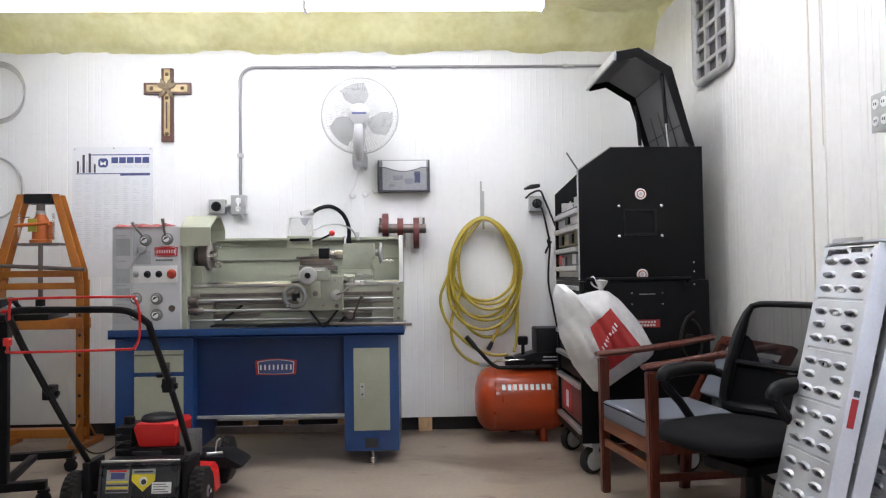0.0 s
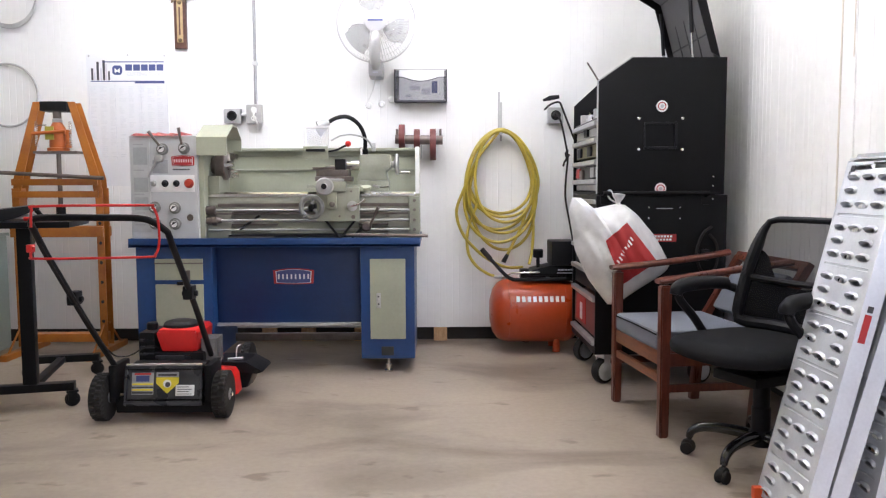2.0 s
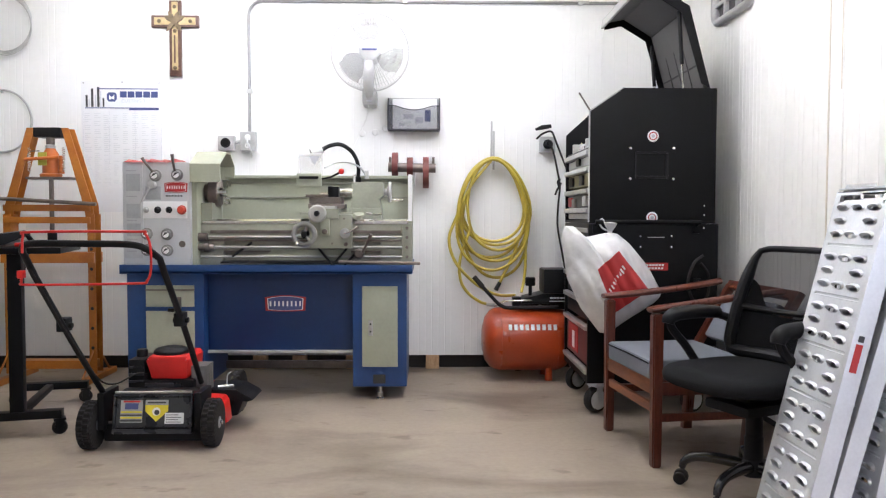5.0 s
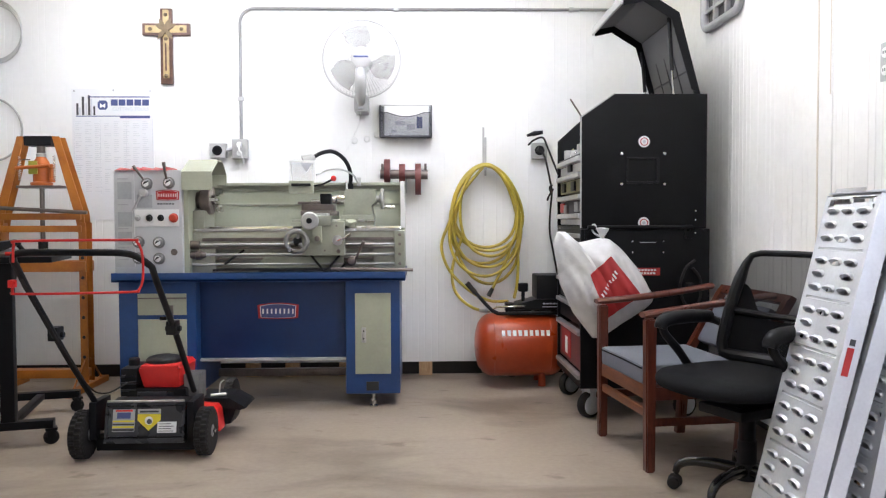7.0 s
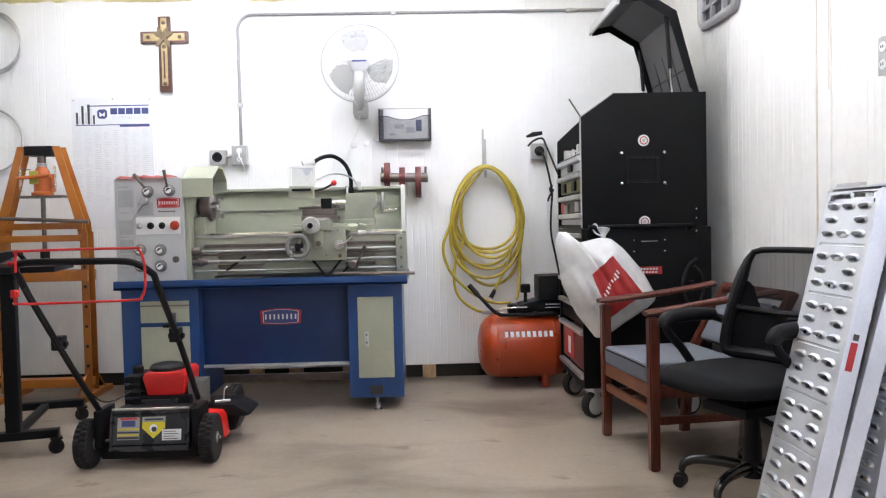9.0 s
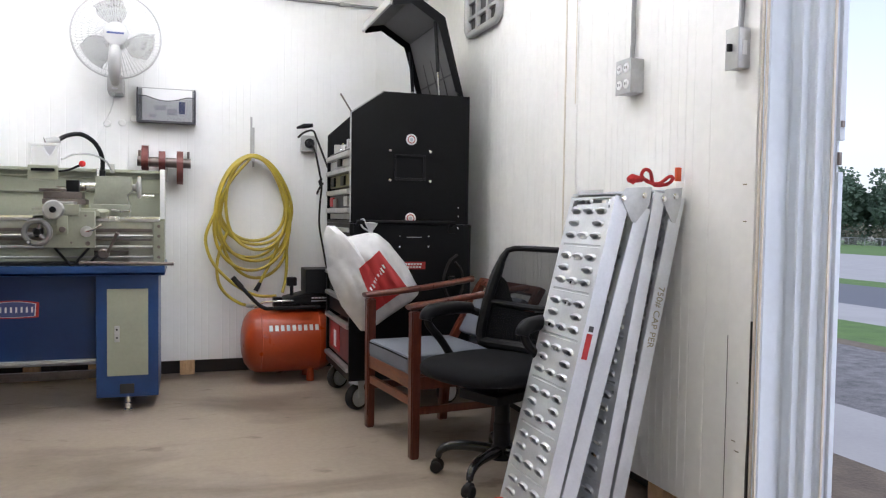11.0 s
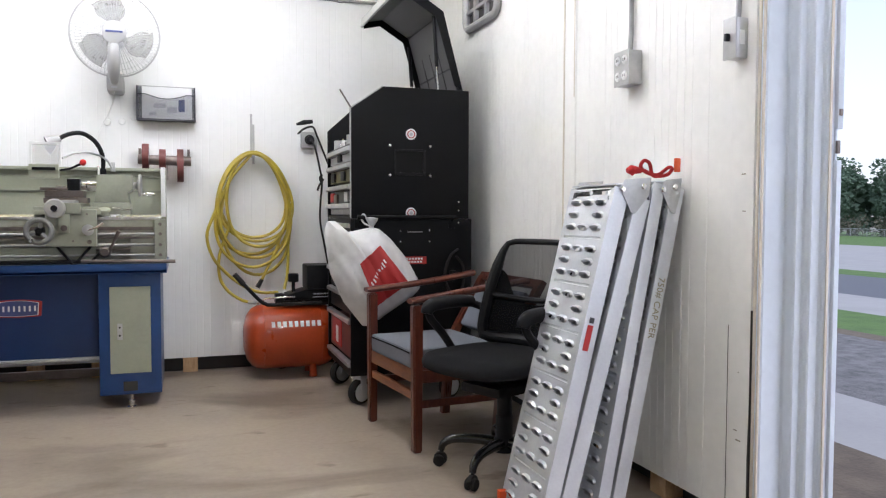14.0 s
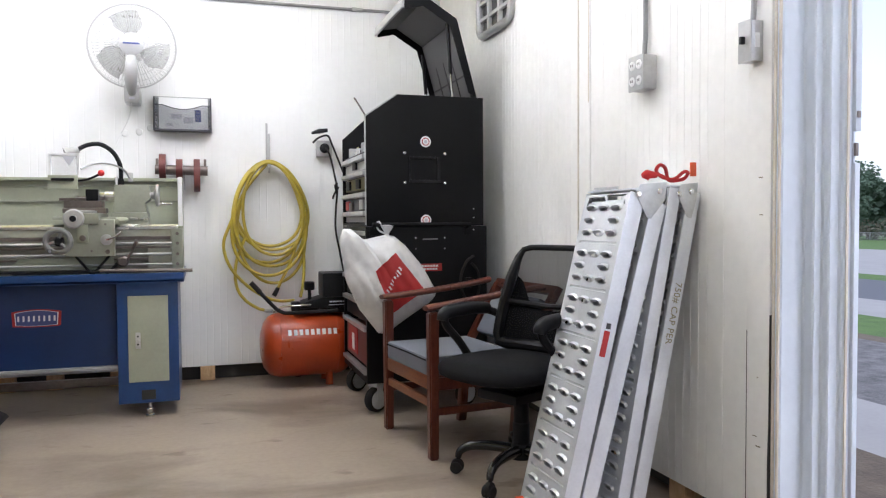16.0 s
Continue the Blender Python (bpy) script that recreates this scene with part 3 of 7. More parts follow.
for x, z in ((-1.73, 1.325), (-1.604, 1.33), (-1.785, 0.985), (-1.667, 0.982), (-1.667, 0.888), (-1.785, 0.89)):
    k = turned(B(), [(0.036, 0), (0.034, 0.008), (0.027, 0.010), (0.025, 0.026), (0.02, 0.031), (0.0005, 0.031)], (x, 4.1255, z), (0, -1, 0), 22)
    kn = part("dial_knob", k, WHEELG, hs, "grey selector knob with a pale face")
    part("dial_face", turned(B(), [(0.0185, 0), (0.0185, 0.0012), (0.0005, 0.0012)], (x, 4.0945, z), (0, -1, 0), 20), PAPER, kn)
    part("pointer", prism(B(), [(x - 0.016, z - 0.010), (x + 0.020, z + 0.013), (x - 0.004, z + 0.012)], "y", 4.0905, 4.0932), INK, kn)
for (x, z), (x1, z1) in (((-1.735, 1.345), (-1.785, 1.425)), ((-1.606, 1.35), (-1.612, 1.445))):
    part("shift_lever", tube(B(), [(x, 4.09, z), ((x + x1) / 2, 4.07, (z + z1) / 2), (x1, 4.06, z1)], [0.006, 0.007, 0.010], 10), DSTEEL, hs)
s = rod(B(), (-1.75, 4.08, 1.255), (-1.805, 4.085, 1.165), 0.006, 10)
turned(s, [(0.001, 0), (0.024, 0), (0.026, 0.02), (0.02, 0.03), (0.001, 0.03)], (-1.748, 4.124, 1.27), (0, -1, 0), 18)
part("feed_lever", s, GALV, hs)
for x, mt, r in ((-1.786, GALV, 0.012), (-1.720, BLACK, 0.015), (-1.654, BLACK, 0.014), (-1.580, RED, 0.022)):
    part("push_button", turned(B(), [(r + 0.006, 0), (r + 0.005, 0.006), (r, 0.008), (r, 0.02), (r * 0.8, 0.026), (0.001, 0.027)], (x, 4.1245, 1.125), (0, -1, 0), 20), STOP if mt is RED else mt, hs, "red stop button" if mt is RED else "")
part("sight_glass", turned(B(), [(0.02, 0), (0.018, 0.006), (0.012, 0.007), (0.001, 0.005)], (-1.58, 4.1255, 0.925), (0, -1, 0), 20), DSTEEL, hs)
badge(-1.612, 4.1248, 1.258, 0.135, 0.062, hs)
for i in range(6):
    part("print_bar", box(B(), -1.672 + i * 0.017, -1.660 + i * 0.017, 4.1218, 4.1246, 1.203, 1.211), INK, hs)
# red rag folded over the top of the headstock
rag = B()
n = 22
for i in range(n):
    for j in range(6):
        rag.verts.new((-1.915 + i * 0.31 / (n - 1), 4.118 + j * 0.05 if j else 4.112, 1.409 + (0.014 * abs(math.sin(i * 0.75)) + 0.006 * math.sin(i * 2.1)) * (0.3 + 0.7 * (j > 0)) - (0.010 if j == 0 else 0)))
rag.verts.ensure_lookup_table()
for i in range(n - 1):
    for j in range(5):
        rag.faces.new([rag.verts[a] for a in (i * 6 + j, (i + 1) * 6 + j, (i + 1) * 6 + j + 1, i * 6 + j + 1)])
bmesh.ops.solidify(rag, geom=rag.faces[:], thickness=0.004)
RAG = surf("faded_red_rag", (0.66, 0.33, 0.31), 0.9, 0, 0.2, 20, 120, 0.3, col2=(0.55, 0.06, 0.06), patch=0.55)
solid("rag", rag, RAG, "crumpled red and white rag on the headstock", "rag")
# chuck, its guard
g1 = B()
prism(g1, [(4.11, 1.288), (4.11, 1.395), (4.26, 1.475), (4.36, 1.475), (4.46, 1.40), (4.46, 1.33), (4.45, 1.33), (4.45, 1.395), (4.355, 1.465), (4.265, 1.465), (4.12, 1.390), (4.12, 1.288)], "x", -1.528, -1.352)
part("chuck_guard", g1, SAGE, la, "folded sage sheet-metal chuck guard", smooth=False)
c = turned(B(), [(0.05, 0), (0.05, 0.03), (0.085, 0.03), (0.09, 0.035), (0.09, 0.085), (0.085, 0.09), (0.03, 0.09), (0.03, 0.07), (0.001, 0.07)], (-1.50, 4.34, 1.235), (1, 0, 0), 30)
ck = part("chuck", c, DSTEEL, la, "three-jaw steel chuck")
for a in (90, 210, 330):
    m = Matrix.Translation((-1.41, 4.34, 1.235)) @ Matrix.Rotation(radians(a), 4, "X")
    j = box(B(), -0.005, 0.035, -0.011, 0.011, 0.025, 0.082, 0.002)
    box(j, 0.03, 0.055, -0.010, 0.010, 0.045, 0.078, 0.002)
    part("jaw", j, STEEL, ck, m=m)
part("spindle_case", box(B(), -1.499, -1.43, 4.22, 4.46, 1.05, 1.17, 0.01), SAGED, la)
# bed with ways, rails and screws
b = box(B(), -1.499, -0.262, 4.22, 4.48, 0.955, 1.045, 0.006)
box(b, -1.40, -0.29, 4.25, 4.45, 0.80, 0.9549, 0.004)
box(b, -1.499, -1.36, 4.20, 4.50, 0.772, 0.9549, 0.006)
box(b, -0.42, -0.262, 4.20, 4.50, 0.772, 0.9549, 0.006)
part("bed", b, BEDG, la)
for y0, y1, zt in ((4.215, 4.25, 1.072), (4.28, 4.30, 1.066), (4.40, 4.42, 1.066), (4.45, 4.485, 1.072)):
    part("way", prism(B(), [(y0, 1.045), (y0, zt - 0.012), ((y0 + y1) / 2, zt), (y1, zt - 0.012), (y1, 1.045)], "x", -1.495, -0.262), STEEL, la, "bright ground way")
part("rack", box(B(), -1.44, -0.30, 4.212, 4.219, 0.985, 1.005), DSTEEL, la)
part("lead_screw", rod(B(), (-1.49, 4.185, 0.965), (-0.285, 4.185, 0.965), 0.0075, 12), SATIN, la)
part("feed_rod", rod(B(), (-1.49, 4.185, 0.905), (-0.285, 4.185, 0.905), 0.008, 12), SATIN, la)
part("control_rod", rod(B(), (-1.49, 4.18, 0.848), (-0.285, 4.18, 0.848), 0.0065, 12), SATIN, la)
# dark strips below the rods stand in for the shadow lines there
part("rod_shade_strip", box(B(), -1.49, -0.30, 4.196, 4.2185, 0.938, 0.950, 0.002), DSTEEL, la)
part("rod_shade_strip", box(B(), -1.36, -0.42, 4.215, 4.249, 0.872, 0.884, 0.002), DSTEEL, la)
# black slab put in for the dark shadow line inside the tray
part("tray_shade_strip", box(B(), -1.36, -0.42, 4.13, 4.249, 0.8055, 0.822, 0.003), BLACK, la)
part("chip_deflector", prism(B(), [(-1.13, 0.825), (-1.07, 0.89), (-0.60, 0.89), (-0.60, 0.825)], "y", 4.2, 4.2145), SAGE, la)
part("rod_bracket", box(B(), -0.292, -0.232, 4.165, 4.30, 0.80, 1.045, 0.006), SAGED, la)
for z in (1.02, 0.965, 0.905, 0.848):
    part("cap_screw", turned(B(), [(0.009, 0), (0.009, 0.006), (0.005, 0.006), (0.004, 0.003), (0.001, 0.003)], (-0.262, 4.166, z), (0, -1, 0), 10), DSTEEL, la)
e = turned(B(), [(0.022, 0), (0.022, 0.03), (0.03, 0.035), (0.03, 0.06), (0.022, 0.065), (0.014, 0.09)], (-1.50, 4.185, 0.905), (1, 0, 0), 18)
turned(e, [(0.026, 0), (0.026, 0.05), (0.016, 0.055)], (-1.50, 4.185, 0.965), (1, 0, 0), 18)
part("coupling", e, DSTEEL, la)
# splash guard behind
b = box(B(), -1.56, -0.24, 4.635, 4.645, 0.772, 1.355, 0.002)
box(b, -1.45, -0.24, 4.60, 4.645, 1.335, 1.352, 0.002)
box(b, -0.258, -0.236, 4.44, 4.645, 0.806, 1.352, 0.002)
part("splash_guard", b, SAGE, la, "sage sheet-metal splash guard")
part("guard_crease", box(B(), -1.449, -0.26, 4.625, 4.6345, 1.208, 1.218, 0.002), SAGED, la)
part("guard_crease", box(B(), -1.449, -0.26, 4.625, 4.6345, 1.30, 1.308, 0.002), SAGED, la)
part("guard_edge", box(B(), -0.262, -0.2355, 4.425, 4.4395, 1.06, 1.352, 0.002), WHITE, la)
# carriage: saddle, apron, slides, toolpost
b = box(B(), -0.90, -0.58, 4.17, 4.50, 1.073, 1.115, 0.006)
box(b, -0.80, -0.66, 4.10, 4.56, 1.075, 1.135, 0.008)
part("saddle", b, SAGED, la)
ap = part("apron", box(B(), -0.835, -0.585, 4.115, 4.175, 0.90, 1.10, 0.008), SAGED, la)
for x, z in ((-0.70, 1.075), (-0.63, 1.075), (-0.64, 0.965), (-0.70, 0.93)):
    part("cap_screw", turned(B(), [(0.006, 0), (0.006, 0.004), (0.001, 0.004)], (x, 4.1155, z), (0, -1, 0), 10), DSTEEL, ap)
part("saddle_wing", box(B(), -0.905, -0.82, 4.16, 4.26, 1.074, 1.098, 0.004), SAGE, la)
part("saddle_wing", box(B(), -0.635, -0.565, 4.16, 4.26, 1.074, 1.102, 0.004), SAGE, la)
part("cross_slide_way", box(B(), -0.775, -0.685, 4.115, 4.52, 1.1355, 1.150, 0.003), SATIN, la, "bright cross slide")
part("apron_cover", box(B(), -0.77, -0.715, 4.10, 4.1155, 0.975, 1.075, 0.006), SAGE, ap)
part("apron_knob", turned(B(), [(0.03, 0), (0.03, 0.012), (0.012, 0.014), (0.012, 0.03), (0.001, 0.03)], (-0.625, 4.115, 0.99), (0, -1, 0), 18), GALV, ap)
part("half_nut_lever", tube(B(), [(-0.625, 4.09, 0.99), (-0.58, 4.07, 1.005), (-0.545, 4.06, 1.03)], [0.006, 0.007, 0.009], 10), STEEL, ap)
part("apron_knob", turned(B(), [(0.016, 0), (0.016, 0.02), (0.001, 0.022)], (-0.74, 4.10, 1.0), (0, -1, 0), 14), DSTEEL, ap)
part("oil_sight", turned(B(), [(0.013, 0), (0.012, 0.005), (0.001, 0.003)], (-0.62, 4.1155, 0.925), (0, -1, 0), 14), DSTEEL, ap)
# carriage handwheel, with crank handle
w = tube(B(), [(-0.855 + 0.060 * math.cos(t), 4.055, 0.985 + 0.060 * math.sin(t)) for t in (2 * math.pi * k / 40 for k in range(40))], 0.0145, 10, True)
for a in (75, 195, 315):
    rod(w, (-0.855, 4.062, 0.985), (-0.855 + 0.05 * math.cos(radians(a)), 4.058, 0.985 + 0.05 * math.sin(radians(a))), 0.010, 8)
hw = part("handwheel", w, WHEELG, ap, "grey cast handwheel with three spokes")
part("hub", turned(B(), [(0.026, 0.03), (0.026, 0.004), (0.016, -0.012), (0.001, -0.014)], (-0.855, 4.060, 0.985), (0, 1, 0), 20), BLACK, hw)
part("crank_handle", turned(B(), [(0.008, 0), (0.011, 0.02), (0.012, 0.05), (0.007, 0.06), (0.001, 0.06)], (-0.885, 4.05, 0.935), (0, -1, 0), 12), CHROME, hw)
# cross slide dial and compound
cs = part("cross_dial", turned(B(), [(0.028, 0), (0.05, 0.02), (0.052, 0.05), (0.045, 0.056), (0.018, 0.058), (0.016, 0.075), (0.001, 0.075)], (-0.778, 4.10, 1.105), (0, -1, 0), 28), SATIN, la)
part("dial_centre", turned(B(), [(0.017, 0), (0.015, 0.006), (0.001, 0.006)], (-0.778, 4.027, 1.105), (0, -1, 0), 16), BLACK, cs)
b = box(B(), -0.86, -0.64, 4.24, 4.38, 1.136, 1.165, 0.005)
box(b, -0.855, -0.66, 4.25, 4.39, 1.166, 1.205, 0.004)
box(b, -0.88, -0.74, 4.27, 4.34, 1.206, 1.222, 0.003)
part("compound_slide", b, DSTEEL, la)
tp = part("toolpost", box(B(), -0.745, -0.68, 4.27, 4.34, 1.206, 1.27, 0.004), BLACK, la)
part("toolpost_handle", tube(B(), [(-0.79, 4.28, 1.315), (-0.73, 4.27, 1.325), (-0.672, 4.255, 1.352)], [0.005, 0.006, 0.007], 10), BLACK, tp)
part("handle_ball", turned(B(), [(0.0005, -0.018), (0.010, -0.015), (0.017, -0.006), (0.018, 0.002), (0.014, 0.012), (0.006, 0.017), (0.0005, 0.018)], (-0.660, 4.25, 1.36), (0.3, -0.2, 0.9), 18), RED, tp, "red ball knob")
part("tool_holder", box(B(), -0.80, -0.745, 4.285, 4.31, 1.215, 1.232, 0.002), STEEL, tp)
# chip shield over the toolpost
sh = part("chip_shield", box(B(), -0.922, -0.775, 4.20, 4.225, 1.268, 1.345, 0.004), SAGE, la, "framed clear chip shield")
part("shield_grip", box(B(), -0.905, -0.79, 4.185, 4.2, 1.312, 1.328, 0.005), BLACK, sh)
fr = B()
for q in ((-0.918, -0.905, 1.345, 1.462), (-0.775, -0.763, 1.345, 1.462), (-0.918, -0.763, 1.45, 1.465)):
    box(fr, q[0], q[1], 4.205, 4.22, q[2], q[3], 0.002)
part("shield_frame", fr, WHITE, sh)
part("window", box(B(), -0.906, -0.774, 4.21, 4.214, 1.344, 1.452), LENS, sh, "clear plastic window")
part("warning_sign", prism(B(), [(-0.85, 1.448), (-0.782, 1.448), (-0.815, 1.395)], "y", 4.206, 4.2085), GREYPRINT, sh)
# tailstock
b = box(B(), -0.62, -0.42, 4.27, 4.43, 1.073, 1.14, 0.008)
prism(b, [(-0.61, 1.14), (-0.60, 1.20), (-0.595, 1.298), (-0.412, 1.298), (-0.408, 1.215), (-0.435, 1.195), (-0.425, 1.14)], "y", 4.28, 4.42, 0.006)
ts = part("tailstock", b, SAGED, la)
q = turned(B(), [(0.03, 0), (0.03, 0.05), (0.024, 0.055), (0.024, 0.1), (0.016, 0.11), (0.010, 0.15), (0.001, 0.152)], (-0.60, 4.35, 1.235), (-1, 0, 0), 20)
part("quill", q, STEEL, ts)
w = tube(B(), [(-0.372, 4.35 + 0.055 * math.cos(t), 1.24 + 0.055 * math.sin(t)) for t in (2 * math.pi * k / 28 for k in range(28))], 0.010, 10, True)
turned(w, [(0.018, -0.05), (0.02, -0.02), (0.05, -0.004), (0.055, 0.004), (0.02, 0.006), (0.001, 0.006)], (-0.372, 4.35, 1.24), (1, 0, 0), 24)
wh = part("handwheel", w, SATIN, ts, "polished tailstock handwheel")
part("crank_handle", turned(B(), [(0.007, 0), (0.011, 0.03), (0.008, 0.07), (0.001, 0.072)], (-0.362, 4.33, 1.19), (1, 0, 0), 12), CHROME, wh)
part("clamp_stud", rod(B(), (-0.59, 4.34, 1.295), (-0.59, 4.34, 1.345), 0.008, 10), STEEL, ts)
part("clamp_lever", tube(B(), [(-0.52, 4.28, 1.11), (-0.46, 4.23, 1.10), (-0.41, 4.2, 1.105)], 0.006, 10), STEEL, ts)
# spindle control lever at the carriage, lower right
b = tube(B(), [(-0.53, 4.13, 0.86), (-0.50, 4.10, 0.92), (-0.468, 4.075, 0.985)], [0.008, 0.007, 0.012], 12)
turned(b, [(0.028, 0), (0.03, 0.02), (0.03, 0.06), (0.02, 0.07), (0.001, 0.07)], (-0.545, 4.18, 0.868), (0, -1, 0), 18)
part("control_lever", b, DSTEEL, la)
turn2 = turned(B(), [(0.024, 0), (0.024, 0.016), (0.036, 0.018), (0.036, 0.030), (0.001, 0.032)], (-0.555, 4.20, 1.075), (0, -0.3, 1), 20)
part("steady_post", turn2, SAGE, la)
# black hoses sagging below the bed, rod lying on the tray
for i, (a, c_) in enumerate((((-0.80, 4.19, 0.91), (-0.70, 4.12, 0.80)), ((-0.62, 4.19, 0.90), (-0.70, 4.13, 0.80)), ((-0.56, 4.19, 0.88), (-0.63, 4.12, 0.80)), ((-1.20, 4.24, 0.93), (-1.30, 4.17, 0.85)))):
    part("stay_rod", rod(B(), a, c_, 0.007, 8), BLACK, la)
lp = thing("work_lamp", (-0.62, 4.58, 1.34), "black gooseneck work lamp on the lathe splash guard", "lamp")
part("gooseneck", tube(B(), bent([(-0.59, 4.60, 1.33), (-0.59, 4.59, 1.42), (-0.625, 4.57, 1.50), (-0.69, 4.53, 1.545), (-0.76, 4.49, 1.535), (-0.82, 4.45, 1.495)], 8), 0.013, 10), BLACK, lp)
part("shade", turned(B(), [(0.016, 0), (0.026, 0.02), (0.032, 0.06), (0.04, 0.075), (0.034, 0.076), (0.001, 0.05)], (-0.80, 4.46, 1.505), (-0.85, -0.2, -0.35), 20), GREYPAINT, lp, "grey lamp shade")
part("mount", box(B(), -0.61, -0.572, 4.58, 4.62, 1.30, 1.345, 0.004), BLACK, lp)
cl = thing("coolant_pipe", (-0.55, 4.6, 1.34), "thin grey flexible coolant pipe on the splash guard", "pipe")
part("pipe", tube(B(), bent([(-0.535, 4.60, 1.34), (-0.57, 4.56, 1.40), (-0.64, 4.50, 1.43), (-0.72, 4.44, 1.425), (-0.78, 4.38, 1.39)], 8), 0.006, 8), GALV, cl)
part("valve", box(B(), -0.548, -0.522, 4.59, 4.62, 1.33, 1.385, 0.003), GALV, cl)
solid("steel_bar", rod(B(), (-0.66, 4.092, 0.822), (-0.182, 4.085, 0.815), 0.010, 10), DSTEEL, "loose dark steel bar lying on the tray rim", "bar")
pa = B()
prism(pa, [(-1.36, 4.12), (-1.1, 4.12), (-1.04, 4.2), (-1.30, 4.2)], "z", 0.806, 0.812)
solid("metal_tray", pa, DSTEEL, "dark flat tray tool lying on the lathe tray", "tray")
cs2 = prism(B(), [(-1.18, 0.80), (-1.04, 0.90), (-0.80, 0.90), (-0.80, 0.80)], "y", 4.46, 4.48)
part("chip_chute", cs2, SAGE, la)
# low bar between the pedestals, made up for the dark band there
part("dark_band_bar", box(B(), -1.4555, -0.5825, 4.60, 4.64, 0.094, 0.142, 0.003), DSTEEL, st, "dark bar added for the dark band under the stand")


# ---- tool chest on roller cabinet ----
rc = thing("roller_cabinet", (1.07, 4.1, 0), "black steel roller tool cabinet on large casters", "tool cabinet")
b = B()
box(b, 0.735, 1.446, 3.745, 3.765, 0.176, 1.052, 0.004)
part("side_panel", b, BLACKP, rc)
part("side_panel", box(B(), 0.735, 1.446, 4.44, 4.46, 0.176, 1.052, 0.004), BLACKP, rc)
part("back_panel", box(B(), 1.384, 1.446, 3.766, 4.439, 0.176, 1.052), BLACKP, rc)
part("base_plate", box(B(), 0.735, 1.383, 3.766, 4.439, 0.176, 0.215), BLACKP, rc)
part("top_plate", box(B(), 0.735, 1.383, 3.766, 4.439, 1.02, 1.052), BLACKP, rc)
for z0, z1, mt in ((0.26, 0.46, BURG), (0.51, 0.60, BLACKP), (0.635, 0.73, BLACKP), (0.765, 0.86, BLACKP), (0.895, 1.0, BLACKP)):
    d = part("drawer", box(B(), 0.75, 1.30, 3.775, 4.43, z0, z1, 0.003), mt, rc, "dark red drawer with a printed card" if mt is BURG else "")
    part("pull", prism(B(), [(0.722, z1 + 0.004), (0.722, z1 + 0.026), (0.752, z1 + 0.030), (0.752, z1 + 0.0)], "y", 3.77, 4.435, 0.003), GALV, d, "bright drawer pull strip")
    if mt is BURG:
        part("card", box(B(), 0.7465, 0.7495, 4.08, 4.36, 0.285, 0.44), REDD, d, "red printed card")
        part("card_bar", box(B(), 0.7445, 0.7463, 4.17, 4.24, 0.30, 0.40), PAPER, d)
part("pull", prism(B(), [(0.722, 0.222), (0.722, 0.244), (0.752, 0.248), (0.752, 0.218)], "y", 3.77, 4.435, 0.003), GALV, rc, "bright bottom strip")


def caster(parent, x, y, r, w, rim=CHROME, yaw=0.0, z=None):
    c = turned(B(), [(r * 0.70, -w / 2), (r * 0.92, -w / 2), (r, -w * 0.3), (r, w * 0.3), (r * 0.92, w / 2), (r * 0.70, w / 2)], (0, 0, 0), (0, 1, 0), 24)
    m = Matrix.Translation((x, y, r)) @ Matrix.Rotation(yaw, 4, "Z")
    wh = part("caster", c, RUBBER, parent, "rubber-tyred caster", m=m)
    part("wheel_rim", turned(B(), [(0.008, -w / 2 - 0.004), (r * 0.3, -w / 2 - 0.004), (r * 0.735, -w / 2 - 0.002), (r * 0.735, w / 2 + 0.002), (r * 0.3, w / 2 + 0.004), (0.008, w / 2 + 0.004)], (0, 0, 0), (0, 1, 0), 20), rim, wh, m=m)
    f = box(B(), -0.02, 0.02, -w / 2 - 0.012, -w / 2 - 0.007, 0, r * 1.02, 0.002)
    box(f, -0.02, 0.02, w / 2 + 0.007, w / 2 + 0.012, 0, r * 1.02, 0.002)
    box(f, -0.028, 0.028, -w / 2 - 0.014, w / 2 + 0.014, r * 1.025, (z or r * 2.2) - r, 0.002)
    part("fork", f, rim, wh, m=m)
    return wh


for x, y in ((0.80, 3.82), (1.34, 3.82), (0.80, 4.39), (1.34, 4.39)):
    caster(rc, x, y, 0.072, 0.05, ALU, 0.5, 0.175)
# push handle on the side
hb = rod(B(), (0.765, 3.705, 1.062), (1.335, 3.705, 1.062), 0.012, 14)
for x in (0.775, 1.325):
    tube(hb, [(x, 3.705, 1.062), (x, 3.745, 1.045)], 0.010, 10)
    box(hb, x - 0.02, x + 0.02, 3.737, 3.744, 1.0, 1.05, 0.003)
part("push_handle", hb, BLACKP, rc)


def bolt(parent, x, y, z, r=0.0065):
    part("bolt", turned(B(), [(r, 0), (r, 0.003), (r * 0.6, 0.005), (0.0005, 0.0052)], (x, y, z), (0, -1, 0), 10), CHROME, parent, "bright bolt head")


for x, z in ((1.02, 0.985), (1.19, 0.985), (1.02, 0.925), (1.19, 0.925), (0.78, 1.03), (1.33, 1.03), (1.365, 1.10), (1.365, 1.15), (1.365, 1.03)):
    bolt(rc, x, 3.7445 if z < 1.05 else 3.7425, z, 0.005)
part("slot", box(B(), 1.06, 1.15, 3.7425, 3.7445, 0.977, 0.981), GREYPAINT, rc)
w = part("warning_label", box(B(), 1.02, 1.172, 3.7425, 3.7445, 0.798, 0.84), REDD, rc, "red warning label with white bars")
for i in range(7):
    part("lettering_bar", box(B(), 1.035 + i * 0.017, 1.047 + i * 0.017, 3.7412, 3.7423, 0.822, 0.833), PAPER, w)
